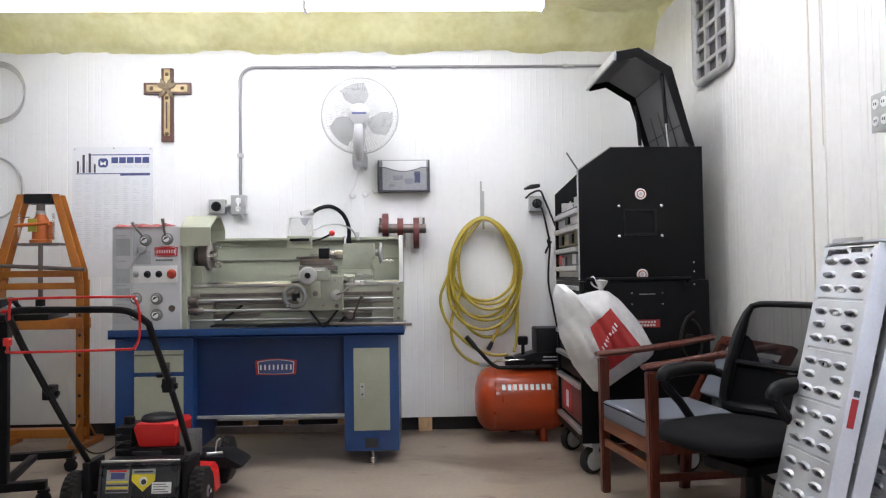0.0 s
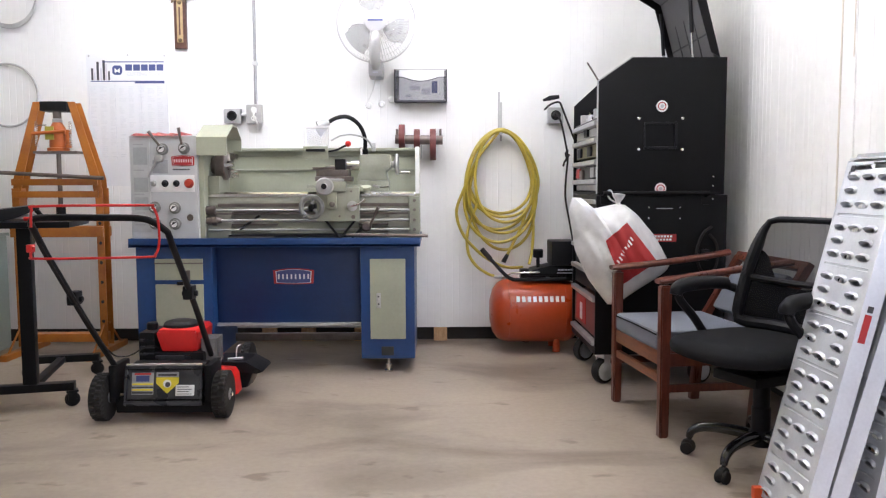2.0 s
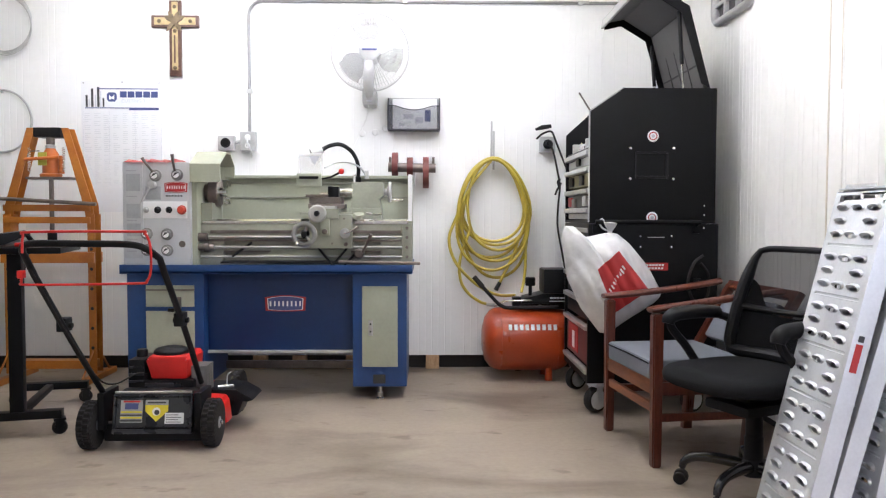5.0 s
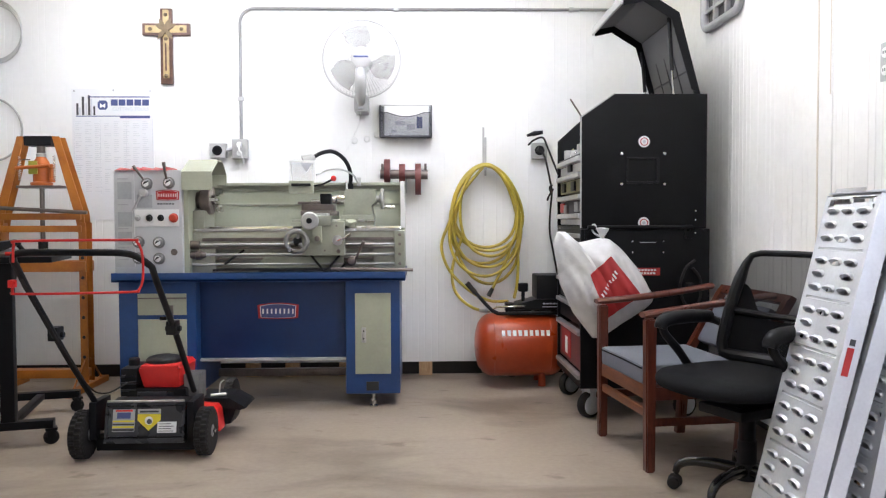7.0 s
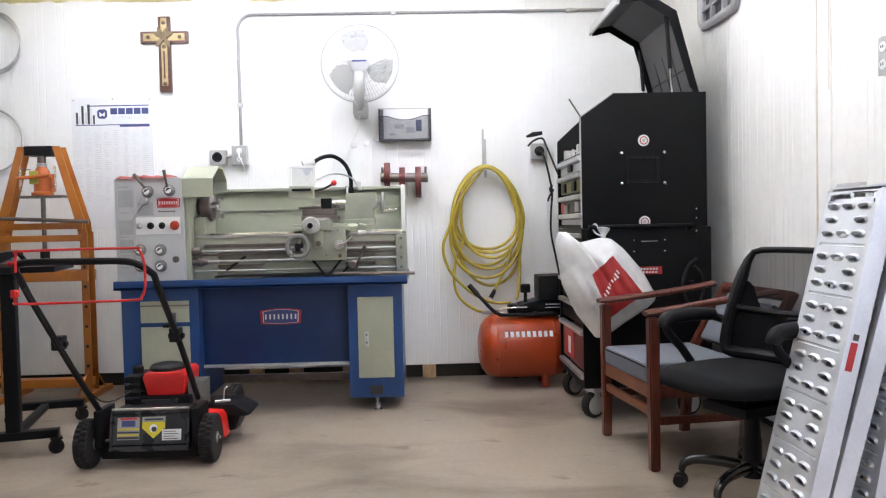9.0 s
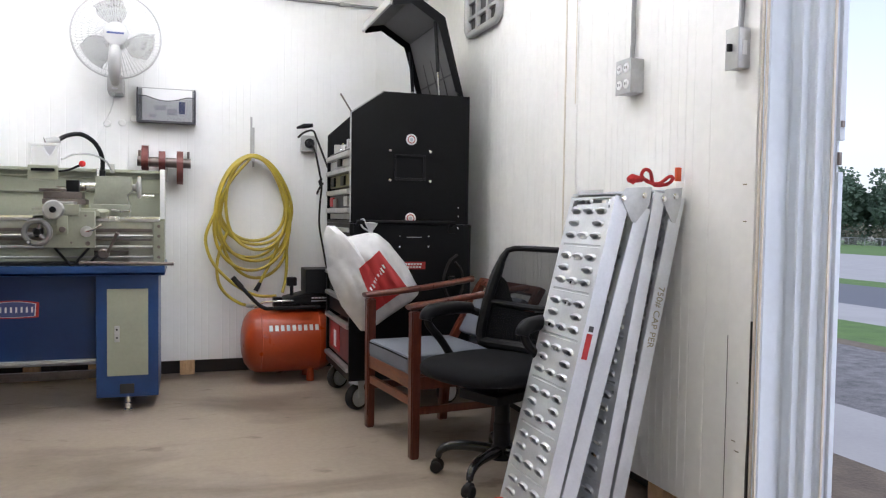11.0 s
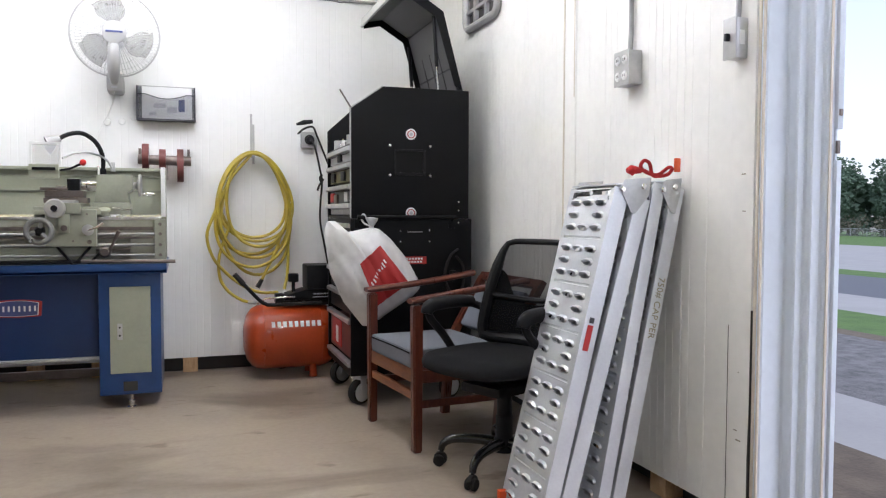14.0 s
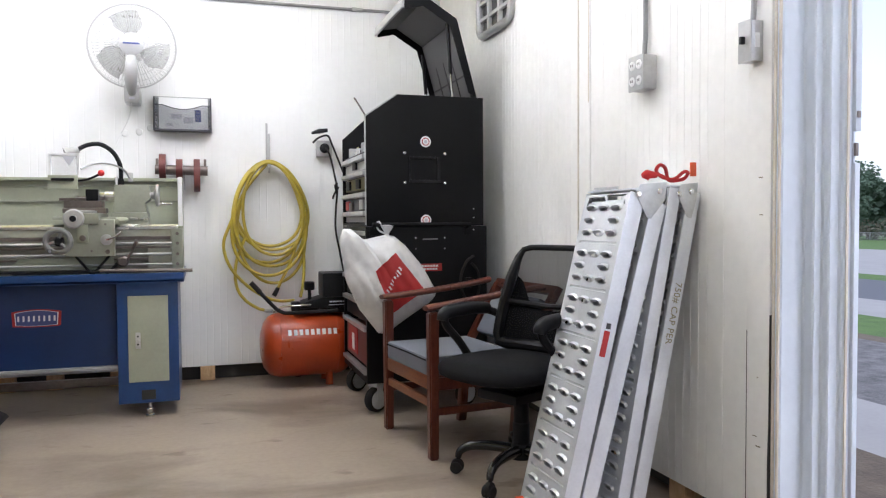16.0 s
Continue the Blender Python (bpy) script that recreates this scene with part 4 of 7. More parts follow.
for i in range(5):
    part("lettering_bar", box(B(), 1.065 + i * 0.017, 1.077 + i * 0.017, 3.7412, 3.7423, 0.805, 0.815), PAPER, w)
cord = thing("power_cord", (1.32, 3.70, 0.62), "black power cord looped beside the cabinet", "cord")
part("cord_loop", tube(B(), bent([(1.36, 3.735, 0.88), (1.30, 3.70, 0.84), (1.265, 3.69, 0.74), (1.29, 3.69, 0.65), (1.34, 3.70, 0.62), (1.385, 3.715, 0.68), (1.385, 3.72, 0.78), (1.34, 3.71, 0.84)], 8), 0.008, 8), RUBBER, cord)
part("plug", box(B(), 1.30, 1.335, 3.68, 3.72, 0.70, 0.76, 0.008), BLACK, cord)

tch = thing("tool_chest", (1.07, 4.1, 1.053), "black steel top chest with open lid and bright drawer pulls", "tool chest")
SIDE = [(0.735, 1.054), (0.735, 1.662), (0.918, 1.786), (1.426, 1.786), (1.426, 1.054)]
part("side_panel", prism(B(), SIDE, "y", 3.743, 3.762, 0.003), BLACKP, tch)
part("side_edge", prism(B(), [(0.7335, 1.06), (0.7335, 1.664), (0.917, 1.789), (0.922, 1.786), (0.7385, 1.659), (0.7385, 1.06)], "y", 3.742, 3.7605), GREYPAINT, tch)
part("side_panel", prism(B(), [(0.735, 1.054), (0.735, 1.60), (0.927, 1.775), (1.426, 1.786), (1.426, 1.054)], "y", 4.441, 4.46, 0.003), BLACKP, tch)
part("back_panel", box(B(), 1.386, 1.426, 3.763, 4.44, 1.054, 1.786), BLACKP, tch)
part("chest_floor", box(B(), 0.735, 1.385, 3.763, 4.44, 1.054, 1.07), BLACKP, tch)
part("till_floor", box(B(), 0.745, 1.385, 3.763, 4.44, 1.462, 1.472), INNER, tch)
for z0, z1, mt in ((1.075, 1.108, GREYPAINT), (1.135, 1.215, INNER), (1.262, 1.335, OLIVE), (1.378, 1.425, GREYPAINT)):
    d = part("drawer", box(B(), 0.752, 1.35, 3.77, 4.435, z0, z1, 0.003), mt, tch, "half-open drawer with tools")
    part("pull", prism(B(), [(0.722, z1 + 0.006), (0.722, z1 + 0.030), (0.752, z1 + 0.033), (0.752, z1 + 0.001)], "y", 3.768, 4.436, 0.003), GALV, d, "bright drawer pull strip")
rnd = random.Random(5)
for i in range(12):
    y = 3.80 + i * 0.052
    h = rnd.uniform(0.02, 0.07)
    x = rnd.uniform(0.77, 0.80)
    tb = B()
    if i % 3 == 0:
        turned(tb, [(0.018, 0), (0.018, h * 0.7), (0.010, h), (0.001, h)], (x, y, 1.473), (0, 0, 1), 12)
    elif i % 3 == 1:
        box(tb, x - 0.02, x + 0.05, y - 0.02, y + 0.02, 1.473, 1.473 + h, 0.005)
    else:
        rod(tb, (x, y - 0.02, 1.485), (x + 0.05, y + 0.02, 1.485 + h), 0.009, 10)
        box(tb, x - 0.012, x + 0.012, y - 0.035, y - 0.008, 1.473, 1.499, 0.004)
    solid("hand_tool", tb, (GALV, GREYPAINT, CHROME)[i % 3], "loose bright hand tool in the chest till", "tool", "", "tools in the chest")
for y, z, mt in ((4.22, 1.14, DSTEEL), (4.0, 1.27, BLACK), (4.3, 1.27, BLACK), (4.1, 1.385, BLACK), (4.33, 1.15, REDD), (3.9, 1.15, GALV)):
    solid("tool_case", box(B(), 0.7385, 0.7515, y - 0.05, y + 0.05, z, z + 0.055, 0.003), mt, "small tool case at the drawer front", "tool case", "", "tools in the chest")
pr = rod(B(), (0.80, 3.95, 1.66), (0.70, 3.86, 1.775), 0.0045, 8)
rod(pr, (0.80, 3.95, 1.66), (0.86, 4.0, 1.60), 0.006, 8)
rod(pr, (0.86, 4.0, 1.60), (0.88, 4.02, 1.474), 0.012, 8)
solid("pry_bar", pr, DSTEEL, "thin dark rod sticking up from the chest", "tool")
# side recess handle, emblems
fr = B()
for q in ((0.985, 1.165, 1.432, 1.442), (0.985, 1.165, 1.298, 1.312), (0.985, 0.993, 1.312, 1.432), (1.15, 1.165, 1.312, 1.432)):
    box(fr, q[0], q[1], 3.733, 3.7425, q[2], q[3], 0.002)
part("side_handle", fr, BLACK, tch, "recessed black carrying handle")
for x, z in ((0.958, 1.297), (1.193, 1.296), (0.958, 1.462), (1.193, 1.462)):
    bolt(tch, x, 3.743, z, 0.008)
for z in (1.527, 1.086):
    e = part("emblem", turned(B(), [(0.031, 0), (0.031, 0.002), (0.028, 0.003), (0.0005, 0.003)], (1.08, 3.7425, z), (0, -1, 0), 28), PAPER, tch, "round white and red emblem")
    part("emblem_ring", tube(B(), [(1.08 + 0.02 * math.cos(t), 3.739, z + 0.02 * math.sin(t)) for t in (2 * math.pi * k / 24 for k in range(24))], 0.0026, 6, True), REDD, e)
    part("emblem_centre", turned(B(), [(0.009, 0), (0.009, 0.0008), (0.0005, 0.0008)], (1.08, 3.7388, z), (0, -1, 0), 14), GREYPRINT, e)
# open lid: bent sheet with flanges
LID = [(1.392, 1.788), (1.274, 2.228), (1.092, 2.34), (0.966, 2.318)]


def lid_profile(off):
    c = Vector((1.0, 2.0))
    out = []
    for x, z in LID:
        v = (c - Vector((x, z)))
        v.normalize()
        out.append((x + v.x * off, z + v.y * off))
    return out


lid = part("lid", prism(B(), LID + lid_profile(0.010)[::-1], "y", 3.763, 4.452), BLACKP, tch, "open black lid with grey lining", smooth=False)
part("lid_lining", prism(B(), [(x - 0.004, z - 0.006) for x, z in lid_profile(0.012)] + [(x - 0.004, z - 0.006) for x, z in lid_profile(0.018)[::-1]], "y", 3.80, 4.415), INNER, lid, "grey inner lining", smooth=False)
for y0, y1 in ((3.756, 3.7625), (4.4525, 4.459)):
    part("lid_flange", prism(B(), LID + lid_profile(0.055)[::-1], "y", y0, y1), BLACKP, lid, smooth=False)
part("lid_lip", prism(B(), [(0.958, 2.326), (0.972, 2.322), (0.962, 2.268), (0.950, 2.272)], "y", 3.757, 4.458, 0.002), GREYPAINT, lid, "pale front lip")
part("lid_rib", box(B(), 0, 0.012, 3.80, 4.415, 0, 0.012), BLACK, lid, m=Matrix.Translation((1.255, 0, 2.205)))
part("lid_rib", box(B(), 0, 0.010, 3.80, 4.415, 0, 0.010), BLACK, lid, m=Matrix.Translation((1.335, 0, 1.915)))
for y, a, c_ in ((3.80, (1.23, 2.21), (1.26, 1.77)), (4.42, (1.262, 2.16), (1.292, 1.77))):
    gs = rod(B(), (a[0], y, a[1]), (a[0] * 0.35 + c_[0] * 0.65, y, a[1] * 0.35 + c_[1] * 0.65), 0.011, 10)
    s_ = part("gas_strut", gs, BLACK, tch)
    part("strut_rod", rod(B(), (a[0] * 0.35 + c_[0] * 0.65, y, a[1] * 0.35 + c_[1] * 0.65), (c_[0], y, c_[1]), 0.006, 8), CHROME, s_)
for y in (3.95, 4.1, 4.25):
    part("lid_strap", prism(B(), [(1.30, 2.05), (1.306, 2.052), (1.372, 1.80), (1.366, 1.798)], "y", y, y + 0.012), BLACK, lid)

# ---- air compressor ----
ac = thing("air_compressor", (0.53, 4.73, 0), "orange-red horizontal air compressor with black pump", "compressor")
R_ = 0.212
prof = [(0.001, -0.305), (0.078, -0.302), (0.145, -0.285), (0.186, -0.255), (0.206, -0.22), (R_, -0.18), (R_, 0.18), (0.206, 0.22), (0.186, 0.255), (0.145, 0.285), (0.078, 0.302), (0.001, 0.305)]
tk = part("tank", turned(B(), prof, (0.53, 4.73, 0.270), (1, 0, 0), 40), TANK, ac, "glossy orange-red air tank")
for x in (0.345, 0.715):
    part("weld_band", tube(B(), [(x, 4.73 + (R_ + 0.0005) * math.cos(t), 0.270 + (R_ + 0.0005) * math.sin(t)) for t in (2 * math.pi * k / 40 for k in range(40))], 0.003, 6, True), TANK, tk)
for i, x in enumerate([0.40 + i * 0.0365 for i in range(9)]):
    a = radians(28)
    part("lettering_bar", box(B(), x - 0.012, x + 0.010, -0.0012, 0.001, -0.0195, 0.0195, 0.0005), PAPER, tk, m=Matrix.Translation((0, 4.73 - (R_ + 0.001) * math.cos(a), 0.270 + (R_ + 0.001) * math.sin(a))) @ Matrix.Rotation(-a, 4, "X"))
for x in (0.665,):
    for y in (4.64, 4.84):
        part("foot", tube(B(), [(x, y, 0.135), (x, y - 0.0, 0.004)], [0.022, 0.026], 12), TANK, ac)
part("wheel", turned(B(), [(0.02, -0.02), (0.06, -0.02), (0.065, -0.01), (0.065, 0.01), (0.06, 0.02), (0.02, 0.02)], (0.50, 4.97, 0.065), (0, 1, 0), 24), RUBBER, ac)
part("axle_bracket", box(B(), 0.485, 0.515, 4.86, 4.948, 0.06, 0.2, 0.004), TANK, ac)
b = box(B(), 0.46, 0.80, 4.62, 4.82, 0.478, 0.515, 0.008)
prism(b, [(0.47, 0.515), (0.50, 0.555), (0.62, 0.585), (0.80, 0.585), (0.80, 0.515)], "y", 4.60, 4.80, 0.012)
part("pump_shroud", b, BLACK, ac)
part("motor_cover", box(B(), 0.62, 0.79, 4.58, 4.80, 0.586, 0.745, 0.014), BLACK, ac)
for i in range(5):
    part("lettering_bar", box(B(), 0.665 + i * 0.022, 0.681 + i * 0.022, 4.588, 4.5995, 0.552, 0.560), GREYPRINT, ac)
part("lettering_bar", box(B(), 0.66, 0.775, 4.588, 4.5995, 0.533, 0.537), GREYPRINT, ac)
c = turned(B(), [(0.03, 0), (0.034, 0.006), (0.034, 0.05), (0.028, 0.056), (0.001, 0.056)], (0.545, 4.68, 0.63), (0, 0, 1), 18)
rod(c, (0.545, 4.68, 0.56), (0.545, 4.68, 0.632), 0.012, 10)
part("air_filter", c, BLACK, ac)
part("manifold", tube(B(), [(0.30, 4.62, 0.50), (0.36, 4.60, 0.535), (0.52, 4.60, 0.54), (0.60, 4.62, 0.54)], 0.007, 8), STEEL, ac)
part("pressure_switch", box(B(), 0.42, 0.475, 4.60, 4.68, 0.50, 0.56, 0.008), BLACK, ac)
h = tube(B(), bent([(0.165, 4.50, 0.695), (0.20, 4.50, 0.655), (0.30, 4.50, 0.545), (0.345, 4.50, 0.512), (0.40, 4.50, 0.503), (0.70, 4.50, 0.508)], 6), 0.012, 10)
tube(h, [(0.60, 4.50, 0.508), (0.60, 4.62, 0.50)], 0.012, 8)
part("handle", h, BLACK, ac, "black bent tube handle")
part("grip", tube(B(), [(0.158, 4.50, 0.703), (0.215, 4.50, 0.638)], 0.016, 12), RUBBER, ac)

# ---- yellow hose on its hook ----
solid("hose_hook", box(box(box(B(), 0.304, 0.318, 5.028, 5.0395, 1.50, 1.762, 0.002), 0.318, 0.332, 5.022, 5.0395, 1.42, 1.69, 0.002), 0.308, 0.328, 4.93, 5.0225, 1.462, 1.474, 0.002), GREYPAINT, "grey angle-iron hook screwed to the wall", "hook")
ho = thing("air_hose", (0.32, 4.98, 1.48), "coiled yellow rubber air hose hung on a hook", "hose")
loops = ((0.105, 0.540, 0.915, 4.985), (0.078, 0.560, 0.890, 4.962), (0.092, 0.572, 0.800, 4.992), (0.075, 0.550, 0.778, 4.952), (0.115, 0.562, 0.660, 4.975), (0.088, 0.578, 0.715, 4.942), (0.125, 0.525, 0.855, 4.935))
for i, (xl, xr, zb, y) in enumerate(loops):
    zt = 1.485 + 0.006 * (i % 3)
    cur = []
    for k in range(60):
        a = 2 * math.pi * k / 60
        skew = 0.03 * math.sin(i * 2.3) * (1 - math.cos(a)) * 0.5
        wob = 1 + 0.025 * math.sin(3 * a + i * 1.7)
        xm = (xl + xr) / 2 * (1 - math.cos(a)) * 0.5 + 0.318 * (1 + math.cos(a)) * 0.5
        cur.append((xm + skew + (xr - xl) / 2 * math.sin(a) * (1 - 0.16 * math.cos(a)) * wob, y - 0.012 * math.sin(a + i), (zt + zb) / 2 + (zt - zb) / 2 * math.cos(a)))
    part("hose_loop", tube(B(), cur, 0.0105, 8, True), YELLOW, ho)
part("hose_tail", tube(B(), bent([(0.30, 4.955, 1.475), (0.16, 4.95, 1.30), (0.06, 4.945, 1.08), (0.01, 4.94, 0.93), (0.05, 4.93, 0.78), (0.15, 4.92, 0.66), (0.26, 4.90, 0.58), (0.36, 4.88, 0.545), (0.46, 4.82, 0.55)], 8), 0.0105, 8), YELLOW, ho)
part("hose_tail", tube(B(), bent([(0.16, 4.96, 1.0), (0.09, 4.95, 0.80), (0.09, 4.93, 0.65), (0.14, 4.90, 0.56), (0.22, 4.84, 0.505), (0.275, 4.78, 0.492)], 8), 0.0105, 8), YELLOW, ho)
part("hose_tail", tube(B(), bent([(0.50, 4.95, 0.95), (0.46, 4.94, 0.82), (0.40, 4.935, 0.70), (0.365, 4.93, 0.63)], 6), 0.0105, 8), YELLOW, ho)
part("hose_tail", tube(B(), bent([(0.54, 4.95, 0.95), (0.545, 4.94, 0.80), (0.535, 4.92, 0.66), (0.51, 4.88, 0.565)], 6), 0.0105, 8), YELLOW, ho)
part("nozzle", tube(B(), [(0.365, 4.93, 0.63), (0.335, 4.925, 0.575)], [0.013, 0.017], 10), BLACK, ho, "black hose end")
part("coupler", tube(B(), [(0.27, 4.785, 0.492), (0.33, 4.70, 0.498)], 0.014, 10), GALV, ho, "steel coupler")


# ---- things on the back wall ----
def conduit(name, pts, label, r=0.0105):
    return solid(name, tube(B(), pts, r, 10), CONDUIT, label, "conduit")


bx = [(-1.386, 5.026, 1.676), (-1.386, 5.026, 2.44)] + [(-1.386 + 0.10 * (1 - math.cos(a)), 5.026, 2.485 + 0.10 * math.sin(a)) for a in (k * math.pi / 16 for k in range(9))] + [(1.10, 5.026, 2.585), (XR - 0.02, 5.026, 2.585)]
conduit("conduit", bx, "thin grey electrical conduit bent along the wall")
for x, z in ((-1.386, 1.96), (0.93, 2.585), (-0.3, 2.585)):
    h = 0.020 if z < 2.5 else 0.016
    solid("conduit_strap", box(B(), x - h, x + h, 5.012, 5.0395, z - 0.014, z + 0.014, 0.003), GALV, "small steel strap holding the conduit", "strap")
solid("conduit_coupling", rod(B(), (0.92, 5.026, 2.585), (0.99, 5.026, 2.585), 0.014, 12), GALV, "steel conduit coupling on the wall", "coupling")


def outlet_box(x0, x1, z0, z1, label, kind):
    t = thing("outlet_box", ((x0 + x1) / 2, YB, z0), label, "outlet")
    part("box_body", box(B(), x0, x1, 4.985, 5.0395, z0, z1, 0.008), GALV, t)
    part("cover", box(B(), x0 + 0.003, x1 - 0.003, 4.979, 4.9848, z0 + 0.003, z1 - 0.003, 0.003), GREYPAINT, t)
    cx, cz = (x0 + x1) / 2, (z0 + z1) / 2
    if kind == "round":
        part("socket", turned(B(), [(0.034, 0), (0.034, 0.008), (0.026, 0.010), (0.024, 0.004), (0.0005, 0.004)], (cx, 4.9788, cz), (0, -1, 0), 24), BLACK, t, "black round socket")
    else:
        for dz in (-0.03, 0.03):
            s_ = part("socket", turned(B(), [(0.019, 0), (0.018, 0.003), (0.0005, 0.003)], (cx, 4.9788, cz + dz), (0, -1, 0), 18), WHITE, t, "pale socket face")
            for dx in (-0.007, 0.007):
                part("slot", box(B(), cx + dx - 0.0015, cx + dx + 0.0015, 4.974, 4.9757, cz + dz - 0.004, cz + dz + 0.006), INK, s_)
    return t


o1 = outlet_box(-1.60, -1.485, 1.545, 1.648, "grey steel outlet box with a round black socket", "round")
part("nipple", rod(B(), (-1.485, 5.01, 1.60), (-1.446, 5.01, 1.61), 0.012, 10), GALV, o1)
o2 = outlet_box(-1.446, -1.338, 1.541, 1.676, "grey steel outlet box with a white plug in it", "duplex")
part("plug", box(B(), -1.40, -1.37, 4.945, 4.978, 1.615, 1.65, 0.006), WHITE, o2, "white plug")
part("plug_cord", tube(B(), bent([(-1.385, 4.95, 1.62), (-1.38, 4.93, 1.59), (-1.365, 4.945, 1.55), (-1.36, 4.97, 1.52), (-1.37, 5.02, 1.50)], 6), 0.006, 8), WHITE, o2)
o3 = outlet_box(0.647, 0.757, 1.538, 1.65, "grey steel outlet box with black cords hanging", "round")
part("plug", tube(B(), [(0.70, 4.975, 1.595), (0.70, 4.93, 1.60)], [0.02, 0.016], 12), BLACK, o3)
part("cord", tube(B(), bent([(0.70, 4.93, 1.60), (0.73, 4.92, 1.54), (0.765, 4.94, 1.40), (0.783, 4.95, 1.30), (0.772, 4.95, 1.16), (0.77, 4.95, 1.02), (0.795, 4.93, 0.86), (0.82, 4.90, 0.68), (0.79, 4.82, 0.56)], 8), 0.007, 8), RUBBER, o3)
part("cord", tube(B(), bent([(0.62, 4.97, 1.63), (0.66, 4.955, 1.665), (0.72, 4.95, 1.68), (0.75, 4.95, 1.62), (0.79, 4.95, 1.52), (0.83, 4.95, 1.42)], 8), 0.007, 8), RUBBER, o3)
part("cord_knot", tube(B(), bent([(0.783, 4.94, 1.35), (0.765, 4.93, 1.33), (0.775, 4.93, 1.30), (0.79, 4.94, 1.32), (0.76, 4.94, 1.27), (0.75, 4.94, 1.24)], 6), 0.007, 8), RUBBER, o3)
part("cord_plug", tube(B(), [(0.61, 4.96, 1.695), (0.66, 4.955, 1.71), (0.72, 4.955, 1.718)], [0.008, 0.017, 0.013], 10), BLACK, o3, "black plug end")

# wall fan
fan = thing("wall_fan", (-0.53, YB, 1.84), "white oscillating wall fan with wire guard", "fan")
FC = Vector((-0.521, 4.74, 2.177))
for rr, yy in ((0.258, 0.0), (0.25, -0.022), (0.225, -0.04), (0.19, -0.054), (0.15, -0.062), (0.11, -0.066)):
    part("guard_ring", tube(B(), [(FC.x + rr * math.cos(t), FC.y + yy, FC.z + rr * math.sin(t)) for t in (2 * math.pi * k / 48 for k in range(48))], 0.006 if rr > 0.255 else 0.0012, 6, True), FANW, fan)
gw = B()
for k in range(72):
    a = 2 * math.pi * k / 72
    for sg, pr_ in ((1, ((0.06, -0.068), (0.15, -0.062), (0.225, -0.04), (0.258, 0.0))), (1, ((0.258, 0.0), (0.22, 0.045), (0.14, 0.06), (0.07, 0.062)))):
        tube(gw, [(FC.x + r * math.cos(a), FC.y + yy, FC.z + r * math.sin(a)) for r, yy in pr_], 0.0012, 4, caps=False)
part("wire_guard", gw, FANW, fan, "fine white guard wires")
part("hub_cap", turned(B(), [(0.070, 0), (0.070, 0.006), (0.060, 0.014), (0.0005, 0.018)], (FC.x, FC.y - 0.06, FC.z), (0, -1, 0), 30), FANW, fan)
part("brand_bar", box(B(), FC.x - 0.048, FC.x + 0.048, FC.y - 0.0805, FC.y - 0.0775, FC.z - 0.004, FC.z + 0.007), PRINT, fan)
for k in range(3):
    bl = B()
    nu, nv = 8, 5
    vs = [[None] * (nv + 1) for _ in range(nu + 1)]
    for i in range(nu + 1):
        for j in range(nv + 1):
            r = 0.045 + 0.175 * i / nu
            wdt = 0.4 + 0.75 * math.sin(min(1, i / nu * 1.15) * math.pi * 0.8)
            a = radians(90 + 120 * k) + (j / nv - 0.5) * wdt + 0.25 * i / nu
            vs[i][j] = bl.verts.new((FC.x + r * math.cos(a), FC.y + 0.04 * (j / nv - 0.5), FC.z + r * math.sin(a)))
    for i in range(nu):
        for j in range(nv):
            bl.faces.new((vs[i][j], vs[i + 1][j], vs[i + 1][j + 1], vs[i][j + 1]))
    bmesh.ops.solidify(bl, geom=bl.faces[:], thickness=0.003)
    part("blade", bl, FANBLADE, fan, "translucent grey blade")
part("motor", turned(B(), [(0.04, -0.02), (0.06, 0.03), (0.065, 0.08), (0.065, 0.14), (0.05, 0.17), (0.001, 0.175)], FC, (0, 1, 0), 24), WHITE, fan)
part("arm", tube(B(), bent([(FC.x, 4.66, 2.10), (FC.x - 0.003, 4.655, 2.03), (FC.x - 0.008, 4.70, 1.95), (FC.x - 0.012, 4.80, 1.90)], 6), [0.026 + 0.012 * math.sin(k / 18 * math.pi) for k in range(19)], 14), FANW, fan)
part("neck", tube(B(), [(FC.x, 4.87, 2.15), (FC.x - 0.01, 4.88, 2.0), (FC.x - 0.015, 4.95, 1.93)], 0.026, 12), WHITE, fan)
wb = box(B(), -0.585, -0.49, 4.84, 5.0395, 1.845, 1.96, 0.022)
part("wall_base", wb, FANW, fan)
part("switch", box(B(), -0.555, -0.52, 4.828, 4.8395, 1.865, 1.875, 0.003), GREYPRINT, fan)
part("pull_cord", tube(B(), bent([(-0.54, 4.86, 1.845), (-0.56, 4.95, 1.78), (-0.60, 5.02, 1.70), (-0.66, 5.03, 1.58), (-0.69, 5.032, 1.50)], 6), 0.0025, 6), WHITE, fan)
for x, z in ((-0.51, 1.68), (-0.44, 1.71), (-0.60, 1.67)):
    solid("hole_patch", turned(B(), [(0.024, 0), (0.018, 0.006), (0.0005, 0.008)], (x, YB - 0.0005, z), (0, -1, 0), 16), WHITE, "small white plaster dab on the wall", "patch", "", "plaster dabs")

# document pocket
wp = thing("wall_pocket", (-0.236, YB, 1.687), "smoky plastic wall pocket holding white papers", "document holder")
fp = [(-0.418, 1.69), (-0.418, 1.853)] + [(-0.36 + 0.25 * k / 10, 1.853 - 0.028 * math.sin(k / 10 * math.pi)) for k in range(11)] + [(-0.054, 1.853), (-0.054, 1.69)]
part("front_panel", prism(B(), fp, "y", 4.955, 4.959), POCKET, wp)
part("back_panel", box(B(), -0.418, -0.054, 5.032, 5.038, 1.69, 1.912, 0.001), POCKET, wp)
